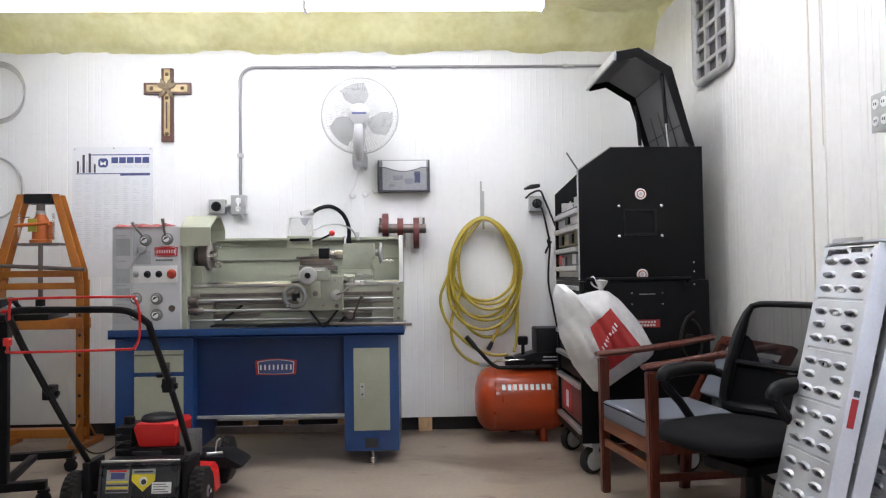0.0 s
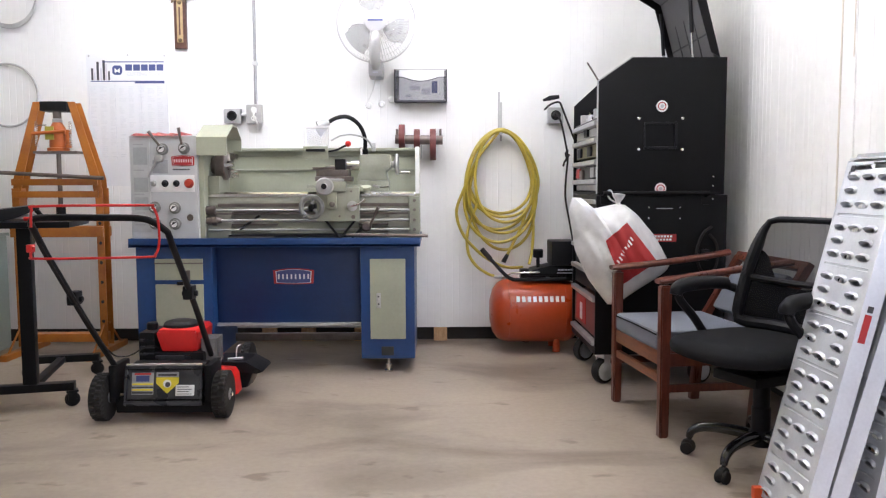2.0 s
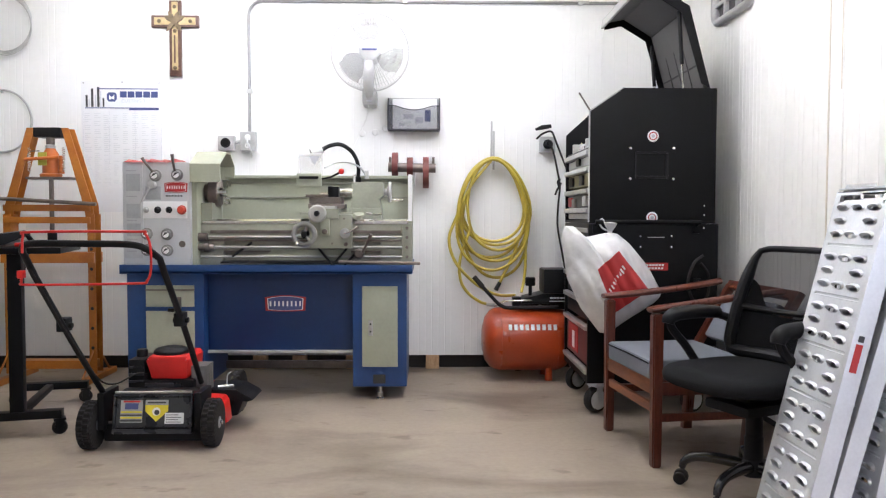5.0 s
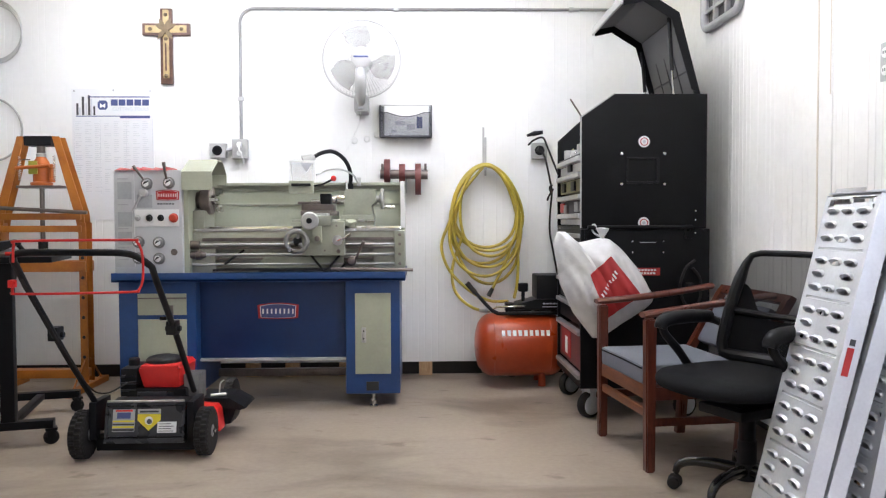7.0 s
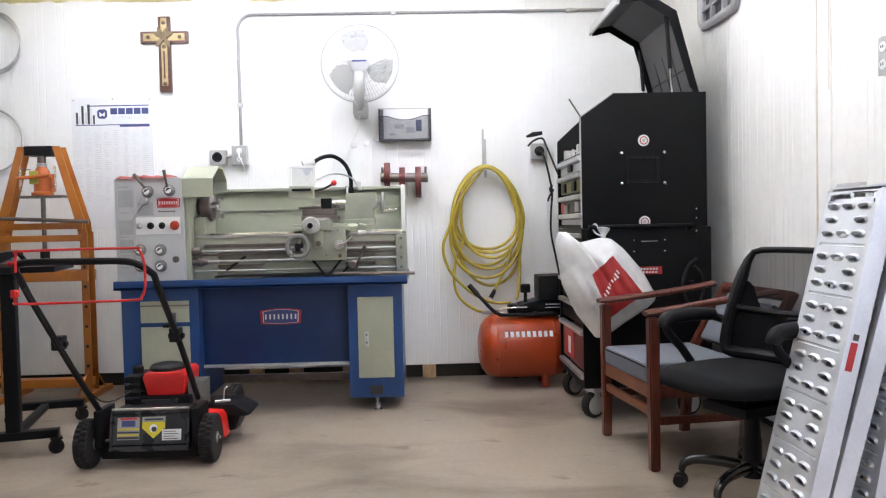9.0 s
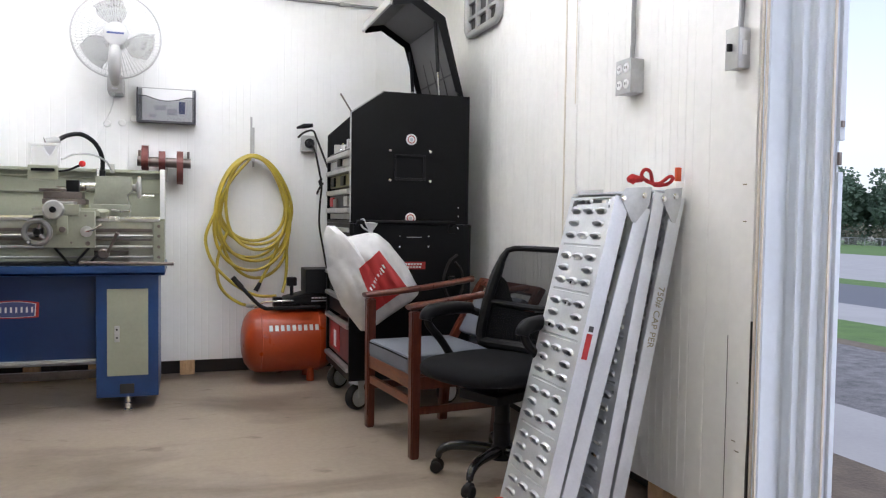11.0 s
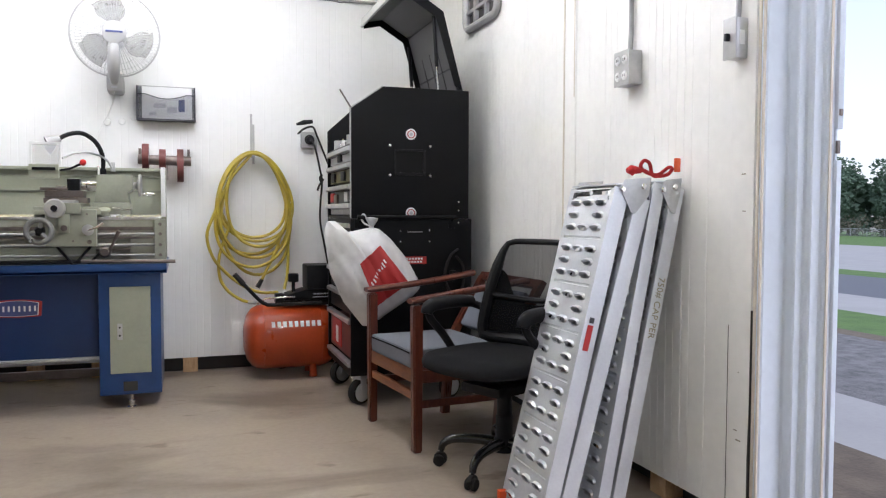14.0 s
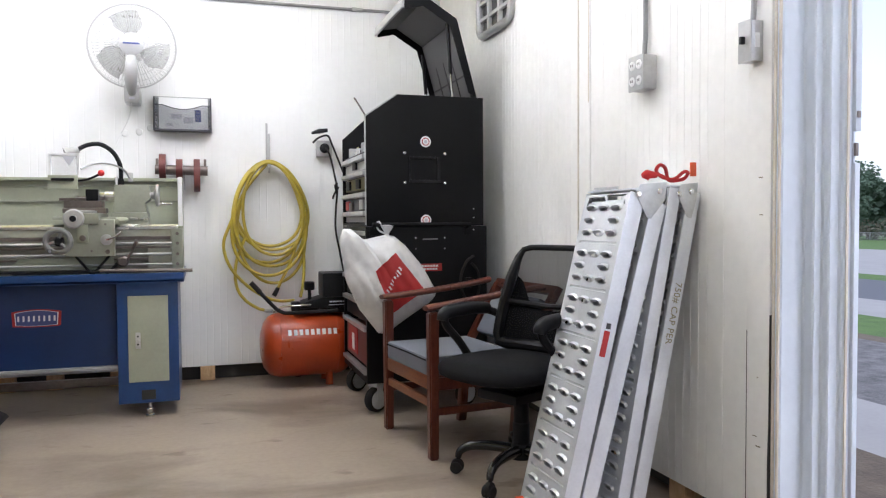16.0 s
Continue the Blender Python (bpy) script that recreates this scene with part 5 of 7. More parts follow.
for q in ((-0.419, -0.4105), (-0.0615, -0.053)):
    part("pocket_side", prism(B(), [(4.953, 1.688), (4.953, 1.862), (5.0, 1.914), (5.038, 1.914), (5.038, 1.688)], "x", q[0], q[1], 0.002), INK, wp)
part("pocket_floor", box(B(), -0.4095, -0.0625, 4.953, 5.0315, 1.686, 1.697, 0.001), INK, wp)
part("pocket_rim", tube(B(), [(x, 4.956, z + 0.002) for x, z in fp[1:-1]], 0.003, 6), INK, wp)
part("back_rim", tube(B(), [(-0.414, 5.026, 1.70), (-0.414, 5.026, 1.916), (-0.058, 5.026, 1.916), (-0.058, 5.026, 1.70)], 0.0035, 6), GREYPAINT, wp)
pp = solid("folded_paper", box(B(), -0.385, -0.075, 4.985, 5.025, 1.698, 1.905, 0.002), PAPER, "stack of white papers in the wall pocket", "papers")
for i, (x0, x1, z0, z1) in enumerate(((-0.31, -0.24, 1.77, 1.80), (-0.23, -0.17, 1.74, 1.78), (-0.16, -0.12, 1.75, 1.83), (-0.34, -0.30, 1.72, 1.74))):
    part("print_block", box(B(), x0, x1, 4.981, 4.9848, z0, z1), PRINT if i == 2 else GREYPRINT, pp)

# pulleys on a shaft
pu = thing("pulley_shaft", (-0.25, YB, 1.3), "rusty steel shaft with three red-brown pulleys on the wall", "pulleys")
sh_ = rod(B(), (-0.412, 4.93, 1.428), (-0.085, 4.93, 1.422), 0.032, 18)
part("shaft", sh_, DSTEEL, pu)
for x, r, z in ((-0.365, 0.085, 1.445), (-0.262, 0.065, 1.432), (-0.152, 0.108, 1.392)):
    part("pulley", turned(B(), [(0.034, -0.02), (r * 0.8, -0.018), (r, -0.020), (r, 0.020), (r * 0.8, 0.018), (0.034, 0.02)], (x, 4.93, z), (1, 0, 0), 30), BURG, pu, "rust-red pulley")
for x in (-0.40, -0.10):
    part("bracket", box(B(), x - 0.008, x + 0.008, 4.93, 5.0395, 1.455, 1.50, 0.003), DSTEEL, pu)
part("bracket", box(B(), -0.236, -0.228, 4.955, 5.0395, 1.30, 1.44, 0.002), GALV, pu)

# cross
cr = thing("wooden_cross", (-1.893, YB, 2.06), "dark wooden wall cross with pale gilt inlay", "cross")
b = prism(B(), [(-1.933, 2.06), (-1.933, 2.396), (-2.056, 2.396), (-2.056, 2.478), (-1.933, 2.478), (-1.933, 2.58), (-1.852, 2.58), (-1.852, 2.478), (-1.729, 2.478), (-1.729, 2.396), (-1.852, 2.396), (-1.852, 2.06)], "y", 5.012, 5.039, 0.004)
part("cross_body", b, CROSSW, cr)
part("inlay", prism(B(), [(-1.913, 2.10), (-1.913, 2.412), (-2.035, 2.412), (-2.035, 2.462), (-1.913, 2.462), (-1.913, 2.57), (-1.872, 2.57), (-1.872, 2.462), (-1.750, 2.462), (-1.750, 2.412), (-1.872, 2.412), (-1.872, 2.10)], "y", 5.006, 5.0118, 0.002), GOLDW, cr, "pale gilt inlay")
for x, z in ((-2.0, 2.437), (-1.785, 2.437), (-1.893, 2.535), (-1.893, 2.115), (-1.893, 2.37)):
    part("stud", turned(B(), [(0.014, 0), (0.011, 0.008), (0.0005, 0.011)], (x, 5.0058, z), (0, -1, 0), 14), BRONZE, cr)
orn = B()
for a in (-60, -30, 25, 60, 140, 220):
    m = Matrix.Translation((-1.893, 4.998, 2.43)) @ Matrix.Rotation(radians(a), 4, "Y")
    prism(orn, [(-0.012, 0), (-0.016, 0.05), (0.0, 0.085), (0.016, 0.05), (0.012, 0)], "y", -0.005, 0.0075, 0.002, m)
turned(orn, [(0.028, 0), (0.024, 0.012), (0.0005, 0.016)], (-1.893, 5.0055, 2.43), (0, -1, 0), 14)
part("ornament", orn, BRONZE, cr, "bronze leaf ornament")
part("scroll", box(B(), -1.898, -1.888, 5.002, 5.0057, 2.15, 2.34, 0.001), CROSSW, cr)

# wall chart
ch = thing("wall_chart", (-2.277, YB, 1.115), "white printed wall chart with navy heading", "chart")
part("sheet", box(B(), -2.557, -1.997, 5.035, 5.0388, 1.287, 2.029), CHARTP, ch)
part("lower_sheet", box(B(), -2.545, -1.998, 5.0355, 5.0388, 1.115, 1.2865), CHARTP, ch)
Y0, Y1 = 5.0332, 5.0348
for q in ((-2.446, -2.02, 1.970, 1.977), (-2.53, -2.02, 1.838, 1.844), (-2.225, -2.02, 1.826, 1.838)):
    part("rule", box(B(), q[0], q[1], Y0, Y1, q[2], q[3]), PRINT, ch)
lg = part("logo_block", prism(B(), [(-2.378, 1.90), (-2.378, 1.935), (-2.365, 1.949), (-2.323, 1.949), (-2.31, 1.935), (-2.31, 1.90), (-2.323, 1.885), (-2.365, 1.885)], "y", Y0, Y1), PRINT, ch, "navy logo block")
part("logo_mark", prism(B(), [(-2.362, 1.90), (-2.362, 1.932), (-2.344, 1.915), (-2.326, 1.932), (-2.326, 1.90), (-2.334, 1.90), (-2.344, 1.908), (-2.354, 1.90)], "y", Y0 - 0.001, Y0 - 0.0002), PAPER, lg)
for i in range(5):
    x = -2.287 + i * 0.054
    part("lettering_bar", box(B(), x, x + 0.046, Y0, Y1, 1.914, 1.956), PRINT, ch)
text("small_heading", "CUTTING TOOLS", 0.032, Matrix.Translation((-2.152, 5.0346, 1.889)) @ Matrix.Rotation(radians(90), 4, "X"), GREYPRINT, ch)
for x, z1, w_ in ((-2.525, 1.93, 0.014), (-2.505, 1.90, 0.008), (-2.487, 1.975, 0.016), (-2.462, 1.93, 0.010), (-2.445, 1.985, 0.016), (-2.425, 1.96, 0.008), (-2.408, 1.91, 0.012)):
    part("drill_picture", box(B(), x, x + w_, Y0, Y1, 1.848, z1), INK if w_ > 0.01 else GREYPRINT, ch)
tb = B()
rnd = random.Random(3)
for c_ in range(8):
    for r in range(36):
        if rnd.random() < 0.8:
            x, z = -2.535 + c_ * 0.066, 1.80 - r * 0.0138
            box(tb, x, x + rnd.uniform(0.02, 0.05), Y0, Y1, z, z + 0.004)
tagged(part("printed_table", tb, FAINT, ch, "faint rows of print", smooth=False), kind="stuff")
for i in range(4):
    part("rule", box(B(), -2.545 + i * 0.18, -2.5435 + i * 0.18, Y0, Y1, 1.30, 1.82), GREYPRINT, ch)
for x, z in ((-2.54, 2.015), (-2.27, 2.02), (-2.015, 2.015)):
    part("tack", turned(B(), [(0.007, 0), (0.005, 0.004), (0.0005, 0.005)], (x, 5.035, z), (0, -1, 0), 10), GALV, ch)

# wire coils on the wall
for cz, cx, rx, rz, lab in ((1.745, -3.10, 0.207, 0.215, "thin steel hoop hanging on the wall"), (2.43, -3.07, 0.19, 0.205, "coil of grey wire hanging on the wall")):
    t = thing("wire_hoop", (cx, YB, cz - rz), lab, "hoop")
    for k in range(1 if cz < 2 else 4):
        d = 0.012 * k
        part("hoop", tube(B(), [(cx + d * 0.6 + (rx - d * 0.3) * math.cos(a), 5.02 - 0.008 * k, cz - d + (rz - d * 0.2) * math.sin(a)) for a in (2 * math.pi * i / 56 for i in range(56))], 0.008 if cz < 2 else 0.005, 8, True), GREYPAINT if cz < 2 else GALV, t)
    part("peg", rod(B(), (cx, 5.039, cz + rz - 0.012), (cx, 4.985, cz + rz - 0.008), 0.006, 8), GALV, t)


# ---- shop press ----
pz = thing("shop_press", (-2.64, 4.70, 0), "orange A-frame shop press with a bottle jack", "press")
for sx in (-1, 1):
    for y in (4.66, 4.745):
        b = prism(B(), [(-2.612 + sx * 0.245, 1.03), (-2.612 + sx * 0.290, 1.03), (-2.612 + sx * 0.284, 1.16), (-2.612 + sx * 0.135, 1.66), (-2.612 + sx * 0.088, 1.66), (-2.612 + sx * 0.225, 1.15)], "y", y, y + 0.008, 0.002)
        part("upper_frame", b, ORANGE, pz)
    b = B()
    x = -2.612 + sx * 0.272
    box(b, x - 0.024, x + 0.024, 4.655, 4.662, 0.05, 1.10, 0.002)
    box(b, x - 0.024, x + 0.024, 4.748, 4.755, 0.05, 1.10, 0.002)
    box(b, x - sx * 0.024, x - sx * 0.018, 4.6625, 4.7475, 0.05, 1.10, 0.002)
    up = part("upright", b, ORANGE, pz)
    for i in range(6):
        part("pin_hole", turned(B(), [(0.011, 0), (0.011, 0.0012), (0.0005, 0.0012)], (x, 4.6548, 0.22 + i * 0.13), (0, -1, 0), 12), DARK, up)
    part("foot", prism(B(), [(4.42, 0.0), (4.42, 0.04), (4.98, 0.04), (4.98, 0.0)], "x", x - 0.025, x + 0.025, 0.004), ORANGE, pz)
    for yy in (4.50, 4.90):
        part("gusset", prism(B(), [(yy, 0.041), (4.70 + (0.035 if yy > 4.7 else -0.035), 0.20), (4.70 + (0.05 if yy > 4.7 else -0.05), 0.20), (yy + (0.02 if yy > 4.7 else -0.02), 0.041)], "x", x - 0.004, x + 0.004), ORANGE, pz)
part("top_beam", box(B(), -2.70, -2.525, 4.65, 4.765, 1.60, 1.662, 0.006), BLACK, pz, "black top beam")
for z in (1.06, 1.14):
    for y in (4.64, 4.757):
        part("cross_channel", box(B(), -2.90, -2.34, y, y + 0.012, z - 0.021, z + 0.021, 0.003), ORANGE, pz)
for y in (4.635, 4.757):
    part("bed_channel", box(B(), -2.92, -2.315, y, y + 0.018, 0.78, 0.85, 0.004), ORANGE, pz)
part("base_rail", box(B(), -2.90, -2.335, 4.66, 4.75, 0.08, 0.135, 0.004), ORANGE, pz)
part("ram", rod(B(), (-2.612, 4.70, 0.98), (-2.612, 4.70, 1.3255), 0.015, 14), DSTEEL, pz)
part("ram_nose", rod(B(), (-2.612, 4.70, 0.93), (-2.612, 4.70, 0.985), 0.03, 14), BLACK, pz)
part("jack_plate", box(B(), -2.755, -2.47, 4.65, 4.755, 1.326, 1.342, 0.003), DSTEEL, pz)
part("cross_bar", rod(B(), (-3.0, 4.62, 1.205), (-2.29, 4.62, 1.165), 0.013, 10), DSTEEL, pz, "loose steel bar through the frame")
for sx in (-1, 1):
    part("return_spring", tube(B(), [(-2.612 + sx * 0.11 + 0.008 * math.cos(a), 4.64 + 0.008 * math.sin(a), 1.37 + 0.16 * a / 75) for a in (k * 0.6 for k in range(126))], 0.0022, 5), STEEL, pz)
jk = thing("bottle_jack", (-2.612, 4.70, 1.343), "orange hydraulic bottle jack standing in the press", "jack")
part("jack_body", turned(B(), [(0.001, 0), (0.066, 0), (0.068, 0.018), (0.052, 0.024), (0.051, 0.135), (0.047, 0.155), (0.032, 0.178), (0.030, 0.186)], (-2.612, 4.70, 1.343), (0, 0, 1), 28), JACK, jk)
part("collar", turned(B(), [(0.030, 0), (0.031, 0.018), (0.024, 0.024), (0.024, 0.03)], (-2.612, 4.70, 1.5292), (0, 0, 1), 24), GALV, jk, "grey steel collar")
part("jack_ram", rod(B(), (-2.612, 4.70, 1.555), (-2.612, 4.70, 1.599), 0.026, 16), DSTEEL, jk)
part("jack_label", prism(B(), [(-2.668, 1.415), (-2.668, 1.50), (-2.612, 1.50), (-2.612, 1.415)], "y", 4.642, 4.6475), LABELY, jk, "olive yellow label")
part("pump_barrel", turned(B(), [(0.020, 0), (0.020, 0.02), (0.015, 0.025), (0.015, 0.085), (0.022, 0.09), (0.022, 0.115), (0.001, 0.12)], (-2.535, 4.675, 1.363), (0, 0, 1), 14), JACK, jk)
part("handle_socket", rod(B(), (-2.53, 4.632, 1.468), (-2.74, 4.618, 1.452), 0.011, 12), JACK, jk)
part("release_link", tube(B(), bent([(-2.665, 4.66, 1.51), (-2.72, 4.65, 1.505), (-2.735, 4.64, 1.47)], 5), 0.004, 6), DSTEEL, jk)

# ---- tall roller stand with things on it ----
ang = math.atan2(3.426 - 3.334, -1.972 + 2.344)
MS = Matrix.Translation((-2.158, 3.38, 0)) @ Matrix.Rotation(ang, 4, "Z")
rs = thing("work_stand", (-2.158, 3.38, 0), "tall black steel stand with H-shaped base on casters", "stand")
part("base_bar", box(B(), -0.20, 0.20, -0.03, 0.03, 0.085, 0.125, 0.003), BLACKP, rs, m=MS)
part("base_bar", box(B(), -0.20, 0.20, 0.66, 0.72, 0.085, 0.125, 0.003), BLACKP, rs, m=MS)
part("spine", box(B(), -0.02, 0.02, 0.0305, 0.6595, 0.09, 0.12, 0.003), BLACKP, rs, m=MS)
part("post", box(B(), -0.032, 0.032, -0.03, 0.03, 0.1255, 0.905, 0.004), BLACKP, rs, m=MS)
part("brace", prism(B(), [(0.031, 0.70), (0.031, 0.75), (0.20, 0.9045), (0.25, 0.9045)], "x", -0.008, 0.008), BLACKP, rs, m=MS)
part("top", box(B(), -0.24, 0.22, -0.08, 0.42, 0.9055, 0.935, 0.003), BLACKP, rs, m=MS)
for x, y in ((-0.185, 0), (0.185, 0), (-0.185, 0.69), (0.185, 0.69)):
    p = MS @ Vector((x, y, 0))
    caster(rs, p.x, p.y, 0.036, 0.03, BLACK, 0.5, 0.084)
for i, (x, y, l, mt, lab, a, hz) in enumerate(((-0.13, 0.10, 0.32, BLACK, "black flat grinder guard lying on the stand", 0.3, 0.035), (0.02, 0.05, 0.20, DSTEEL, "dark steel file lying on the stand", -0.1, 0.012), (0.14, 0.02, 0.09, YELLOWP, "screwdriver with yellow handle on the stand", 0.05, 0.02), (0.07, 0.0, 0.14, RED, "red-handled pliers lying on the stand", 0.02, 0.018), (-0.05, 0.2, 0.28, GREYPAINT, "grey metal bracket lying on the stand", 0.2, 0.03))):
    m = MS @ Matrix.Translation((x, y, 0.937)) @ Matrix.Rotation(a, 4, "Z") @ Matrix.Rotation(0, 4, "Y")
    tb = B()
    if i == 0:
        prism(tb, [(-0.22, 0.0), (-0.19, 0.03), (0.02, 0.062), (0.15, 0.078), (0.17, 0.06), (0.05, 0.01), (0.0, 0.0)], "y", -0.09, 0.09, 0.006)
        rod(tb, (0.15, 0.0, 0.065), (0.19, 0.03, 0.01), 0.012, 8)
    elif i in (2, 3):
        tube(tb, [(-l / 2, 0, 0.012), (0, 0, 0.012), (l / 2, 0, 0.012), (l / 2 + 0.09, 0, 0.008)], [0.010, 0.012, 0.009, 0.003], 10)
    else:
        box(tb, -l / 2, l / 2, -0.015, 0.015, 0, hz, 0.003)
        rod(tb, (l / 2 - 0.01, 0, hz / 2), (l / 2 + 0.06, 0.01, hz / 2), 0.006, 8)
    tb.transform(m)
    solid("hand_tool", tb, mt, lab, "tool", "", "tools on the stand")

# ---- olive machine at the edge of the room ----
om = thing("green_machine", (-3.12, 4.3, 0), "olive green machine tool with grey-green cabinet", "machine")
part("base", prism(B(), [(-3.42, 0.0), (-3.42, 0.50), (-3.05, 0.50), (-2.93, 0.34), (-2.93, 0.16), (-3.0, 0.0)], "y", 3.72, 4.42, 0.012), OLIVE, om)
part("cabinet", box(B(), -3.42, -2.955, 4.43, 4.66, 0.05, 0.79, 0.010), GREYGREEN, om, "grey-green steel cabinet")
part("cabinet_rim", box(B(), -3.42, -2.945, 4.42, 4.67, 0.7905, 0.81, 0.004), GREYGREEN, om)
part("column", box(B(), -3.42, -3.05, 4.0, 4.30, 0.501, 1.27, 0.02), OLIVE, om)
part("slide_table", box(B(), -3.40, -2.99, 3.76, 3.99, 0.501, 0.60, 0.008), OLIVE, om)
part("feed_knob", turned(B(), [(0.04, 0), (0.04, 0.03), (0.02, 0.035), (0.02, 0.05), (0.001, 0.05)], (-2.95, 3.9, 0.40), (1, 0, 0), 20), BLACK, om)
part("cable", tube(B(), bent([(-3.10, 4.05, 1.35), (-3.04, 4.02, 1.27), (-3.02, 4.0, 1.15), (-3.06, 3.99, 1.05), (-3.15, 3.99, 1.02)], 8), 0.014, 8), RUBBER, om)
part("top_cap", box(B(), -3.41, -3.06, 4.01, 4.29, 1.271, 1.40, 0.03), OLIVE, om)

# files and a marker left on the stand top
mk = thing("paint_marker", (-1.966, 3.5, 0.936), "yellow-green paint marker lying on the stand", "marker")
part("barrel", turned(B(), [(0.001, 0), (0.011, 0.002), (0.013, 0.01), (0.013, 0.085), (0.009, 0.092), (0.008, 0.105), (0.001, 0.107)], (-2.013, 3.50, 0.9495), (1, 0.12, 0), 16), LABELG, mk)
part("cap", turned(B(), [(0.010, 0), (0.010, 0.03), (0.006, 0.034), (0.001, 0.034)], (-2.049, 3.496, 0.9495), (1, 0.12, 0), 14), BLACK, mk)

# ---- lawn mower ----
mo = thing("lawn_mower", (-1.45, 3.55, 0), "black and red push lawn mower with a folding tube handle", "lawn mower")
MSH = Matrix.Translation((0.0, -0.083, 0))


def mpart(name, bm, material, parent, label="", m=None):
    return part(name, bm, material, parent, label, m=MSH if m is None else MSH @ m)


dk = B()
prism(dk, [(-1.60, 3.40), (-1.66, 3.62), (-1.62, 3.86), (-1.45, 3.95), (-1.28, 3.90), (-1.19, 3.80), (-1.17, 3.50), (-1.24, 3.40)], "z", 0.075, 0.185, 0.02)
mpart("deck", dk, RED, mo, "red steel mower deck")
mpart("trailing_shield", box(B(), -1.66, -1.20, 3.27, 3.32, 0.03, 0.11, 0.008), BLACK, mo)
rp = B()
prism(rp, [(3.235, 0.072), (3.275, 0.252), (3.40, 0.258), (3.40, 0.072)], "x", -1.602, -1.243, 0.010)
flap = mpart("rear_flap", rp, BLACK, mo, "black plastic rear door")
tilt = Matrix.Translation((0, 3.2555, 0.165)) @ Matrix.Rotation(math.atan2(-0.04, 0.18), 4, "X")
mpart("flap_panel", box(B(), -1.592, -1.253, -0.010, -0.003, -0.062, 0.075, 0.004), MPLASTIC, mo, m=tilt)
for q in ((-1.606, -1.24, -0.092, -0.070), (-1.606, -1.24, 0.079, 0.092), (-1.606, -1.594, -0.069, 0.078), (-1.251, -1.24, -0.069, 0.078)):
    mpart("door_rim", box(B(), q[0], q[1], -0.016, 0.0, q[2], q[3], 0.004), MPLASTIC, flap, m=tilt)
mpart("hinge_rod", rod(B(), (-1.60, -0.012, 0.099), (-1.245, -0.012, 0.099), 0.006, 10), GALV, mo, "thin steel hinge rod", m=tilt)
sa = mpart("sticker", box(B(), -1.572, -1.470, -0.0125, -0.0105, -0.040, 0.062), PLATED, mo, "printed sticker with a dark panel", m=tilt)
for x0, x1, z0, z1, mt in ((-1.56, -1.482, 0.052, 0.060, RED), (-1.552, -1.49, 0.020, 0.048, PRINT), (-1.57, -1.472, 0.004, 0.012, YELLOWP), (-1.57, -1.472, -0.010, -0.003, INK), (-1.57, -1.472, -0.022, -0.014, YELLOWP), (-1.57, -1.472, -0.036, -0.026, INK)):
    mpart("print_line", box(B(), x0, x1, -0.0138, -0.0127, z0, z1), mt, sa, m=tilt)
sb_ = mpart("sticker", box(B(), -1.365, -1.277, -0.0125, -0.0105, -0.046, 0.004), PAPER, mo, "white label", m=tilt)
for r in range(4):
    mpart("print_line", box(B(), -1.358, -1.29 - 0.012 * (r % 2), -0.0138, -0.0127, -0.040 + r * 0.011, -0.037 + r * 0.011), INK, sb_, m=tilt)
wsn = mpart("sticker", prism(B(), [(-1.458, 0.040), (-1.352, 0.040), (-1.352, 0.012), (-1.405, -0.036), (-1.458, 0.012)], "y", -0.0125, -0.0105), YELLOWP, mo, "yellow warning sticker", m=tilt)
mpart("warning_header", box(B(), -1.458, -1.352, -0.0125, -0.0105, 0.041, 0.063), PLATED, wsn, m=tilt)
mpart("print_line", box(B(), -1.448, -1.362, -0.0138, -0.0127, 0.047, 0.055), INK, wsn, m=tilt)
mpart("print_mark", turned(B(), [(0.019, 0), (0.019, 0.0012), (0.0005, 0.0012)], (-1.405, -0.0126, 0.010), (0, -1, 0), 18), PAPER, wsn, m=tilt)
mpart("print_mark", turned(B(), [(0.012, 0), (0.012, 0.0012), (0.0005, 0.0012)], (-1.402, -0.0140, 0.006), (0, -1, 0), 18), INK, wsn, m=tilt)


def mower_wheel(x, y, r, w):
    t = turned(B(), [(r * 0.62, -w / 2), (r * 0.91, -w / 2), (r, -w * 0.42), (r, -w * 0.03), (r * 0.95, 0), (r, w * 0.03), (r, w * 0.42), (r * 0.91, w / 2), (r * 0.62, w / 2)], (x, y, r), (1, 0, 0), 104)
    for v in t.verts:
        d = Vector((0, v.co.y - y, v.co.z - r))
        k = math.floor(math.atan2(d.z, d.y) / (2 * math.pi / 104) + 0.25) + (2 if v.co.x > x else 0)
        if d.length > 0.97 * r and k % 4 < 2:
            v.co -= d * 0.055
    wl = mpart("wheel", t, RUBBER, mo, "black treaded wheel")
    mpart("rim", turned(B(), [(0.012, -w / 2 - 0.004), (r * 0.25, -w / 2), (r * 0.63, -w * 0.3), (r * 0.63, w * 0.3), (r * 0.25, w / 2), (0.012, w / 2 + 0.004)], (x, y, r), (1, 0, 0), 24), WHEELG, wl)
    mpart("axle_nut", turned(B(), [(0.011, 0), (0.011, 0.008), (0.007, 0.011), (0.0005, 0.011)], (x, y, r), (1, 0, 0), 12), CHROME, wl, m=Matrix.Translation((w / 2 + 0.004, 0, 0)))


mower_wheel(-1.712, 3.262, 0.113, 0.062)
mower_wheel(-1.157, 3.300, 0.113, 0.062)
mower_wheel(-1.68, 3.87, 0.10, 0.05)
mower_wheel(-1.195, 3.953, 0.115, 0.05)
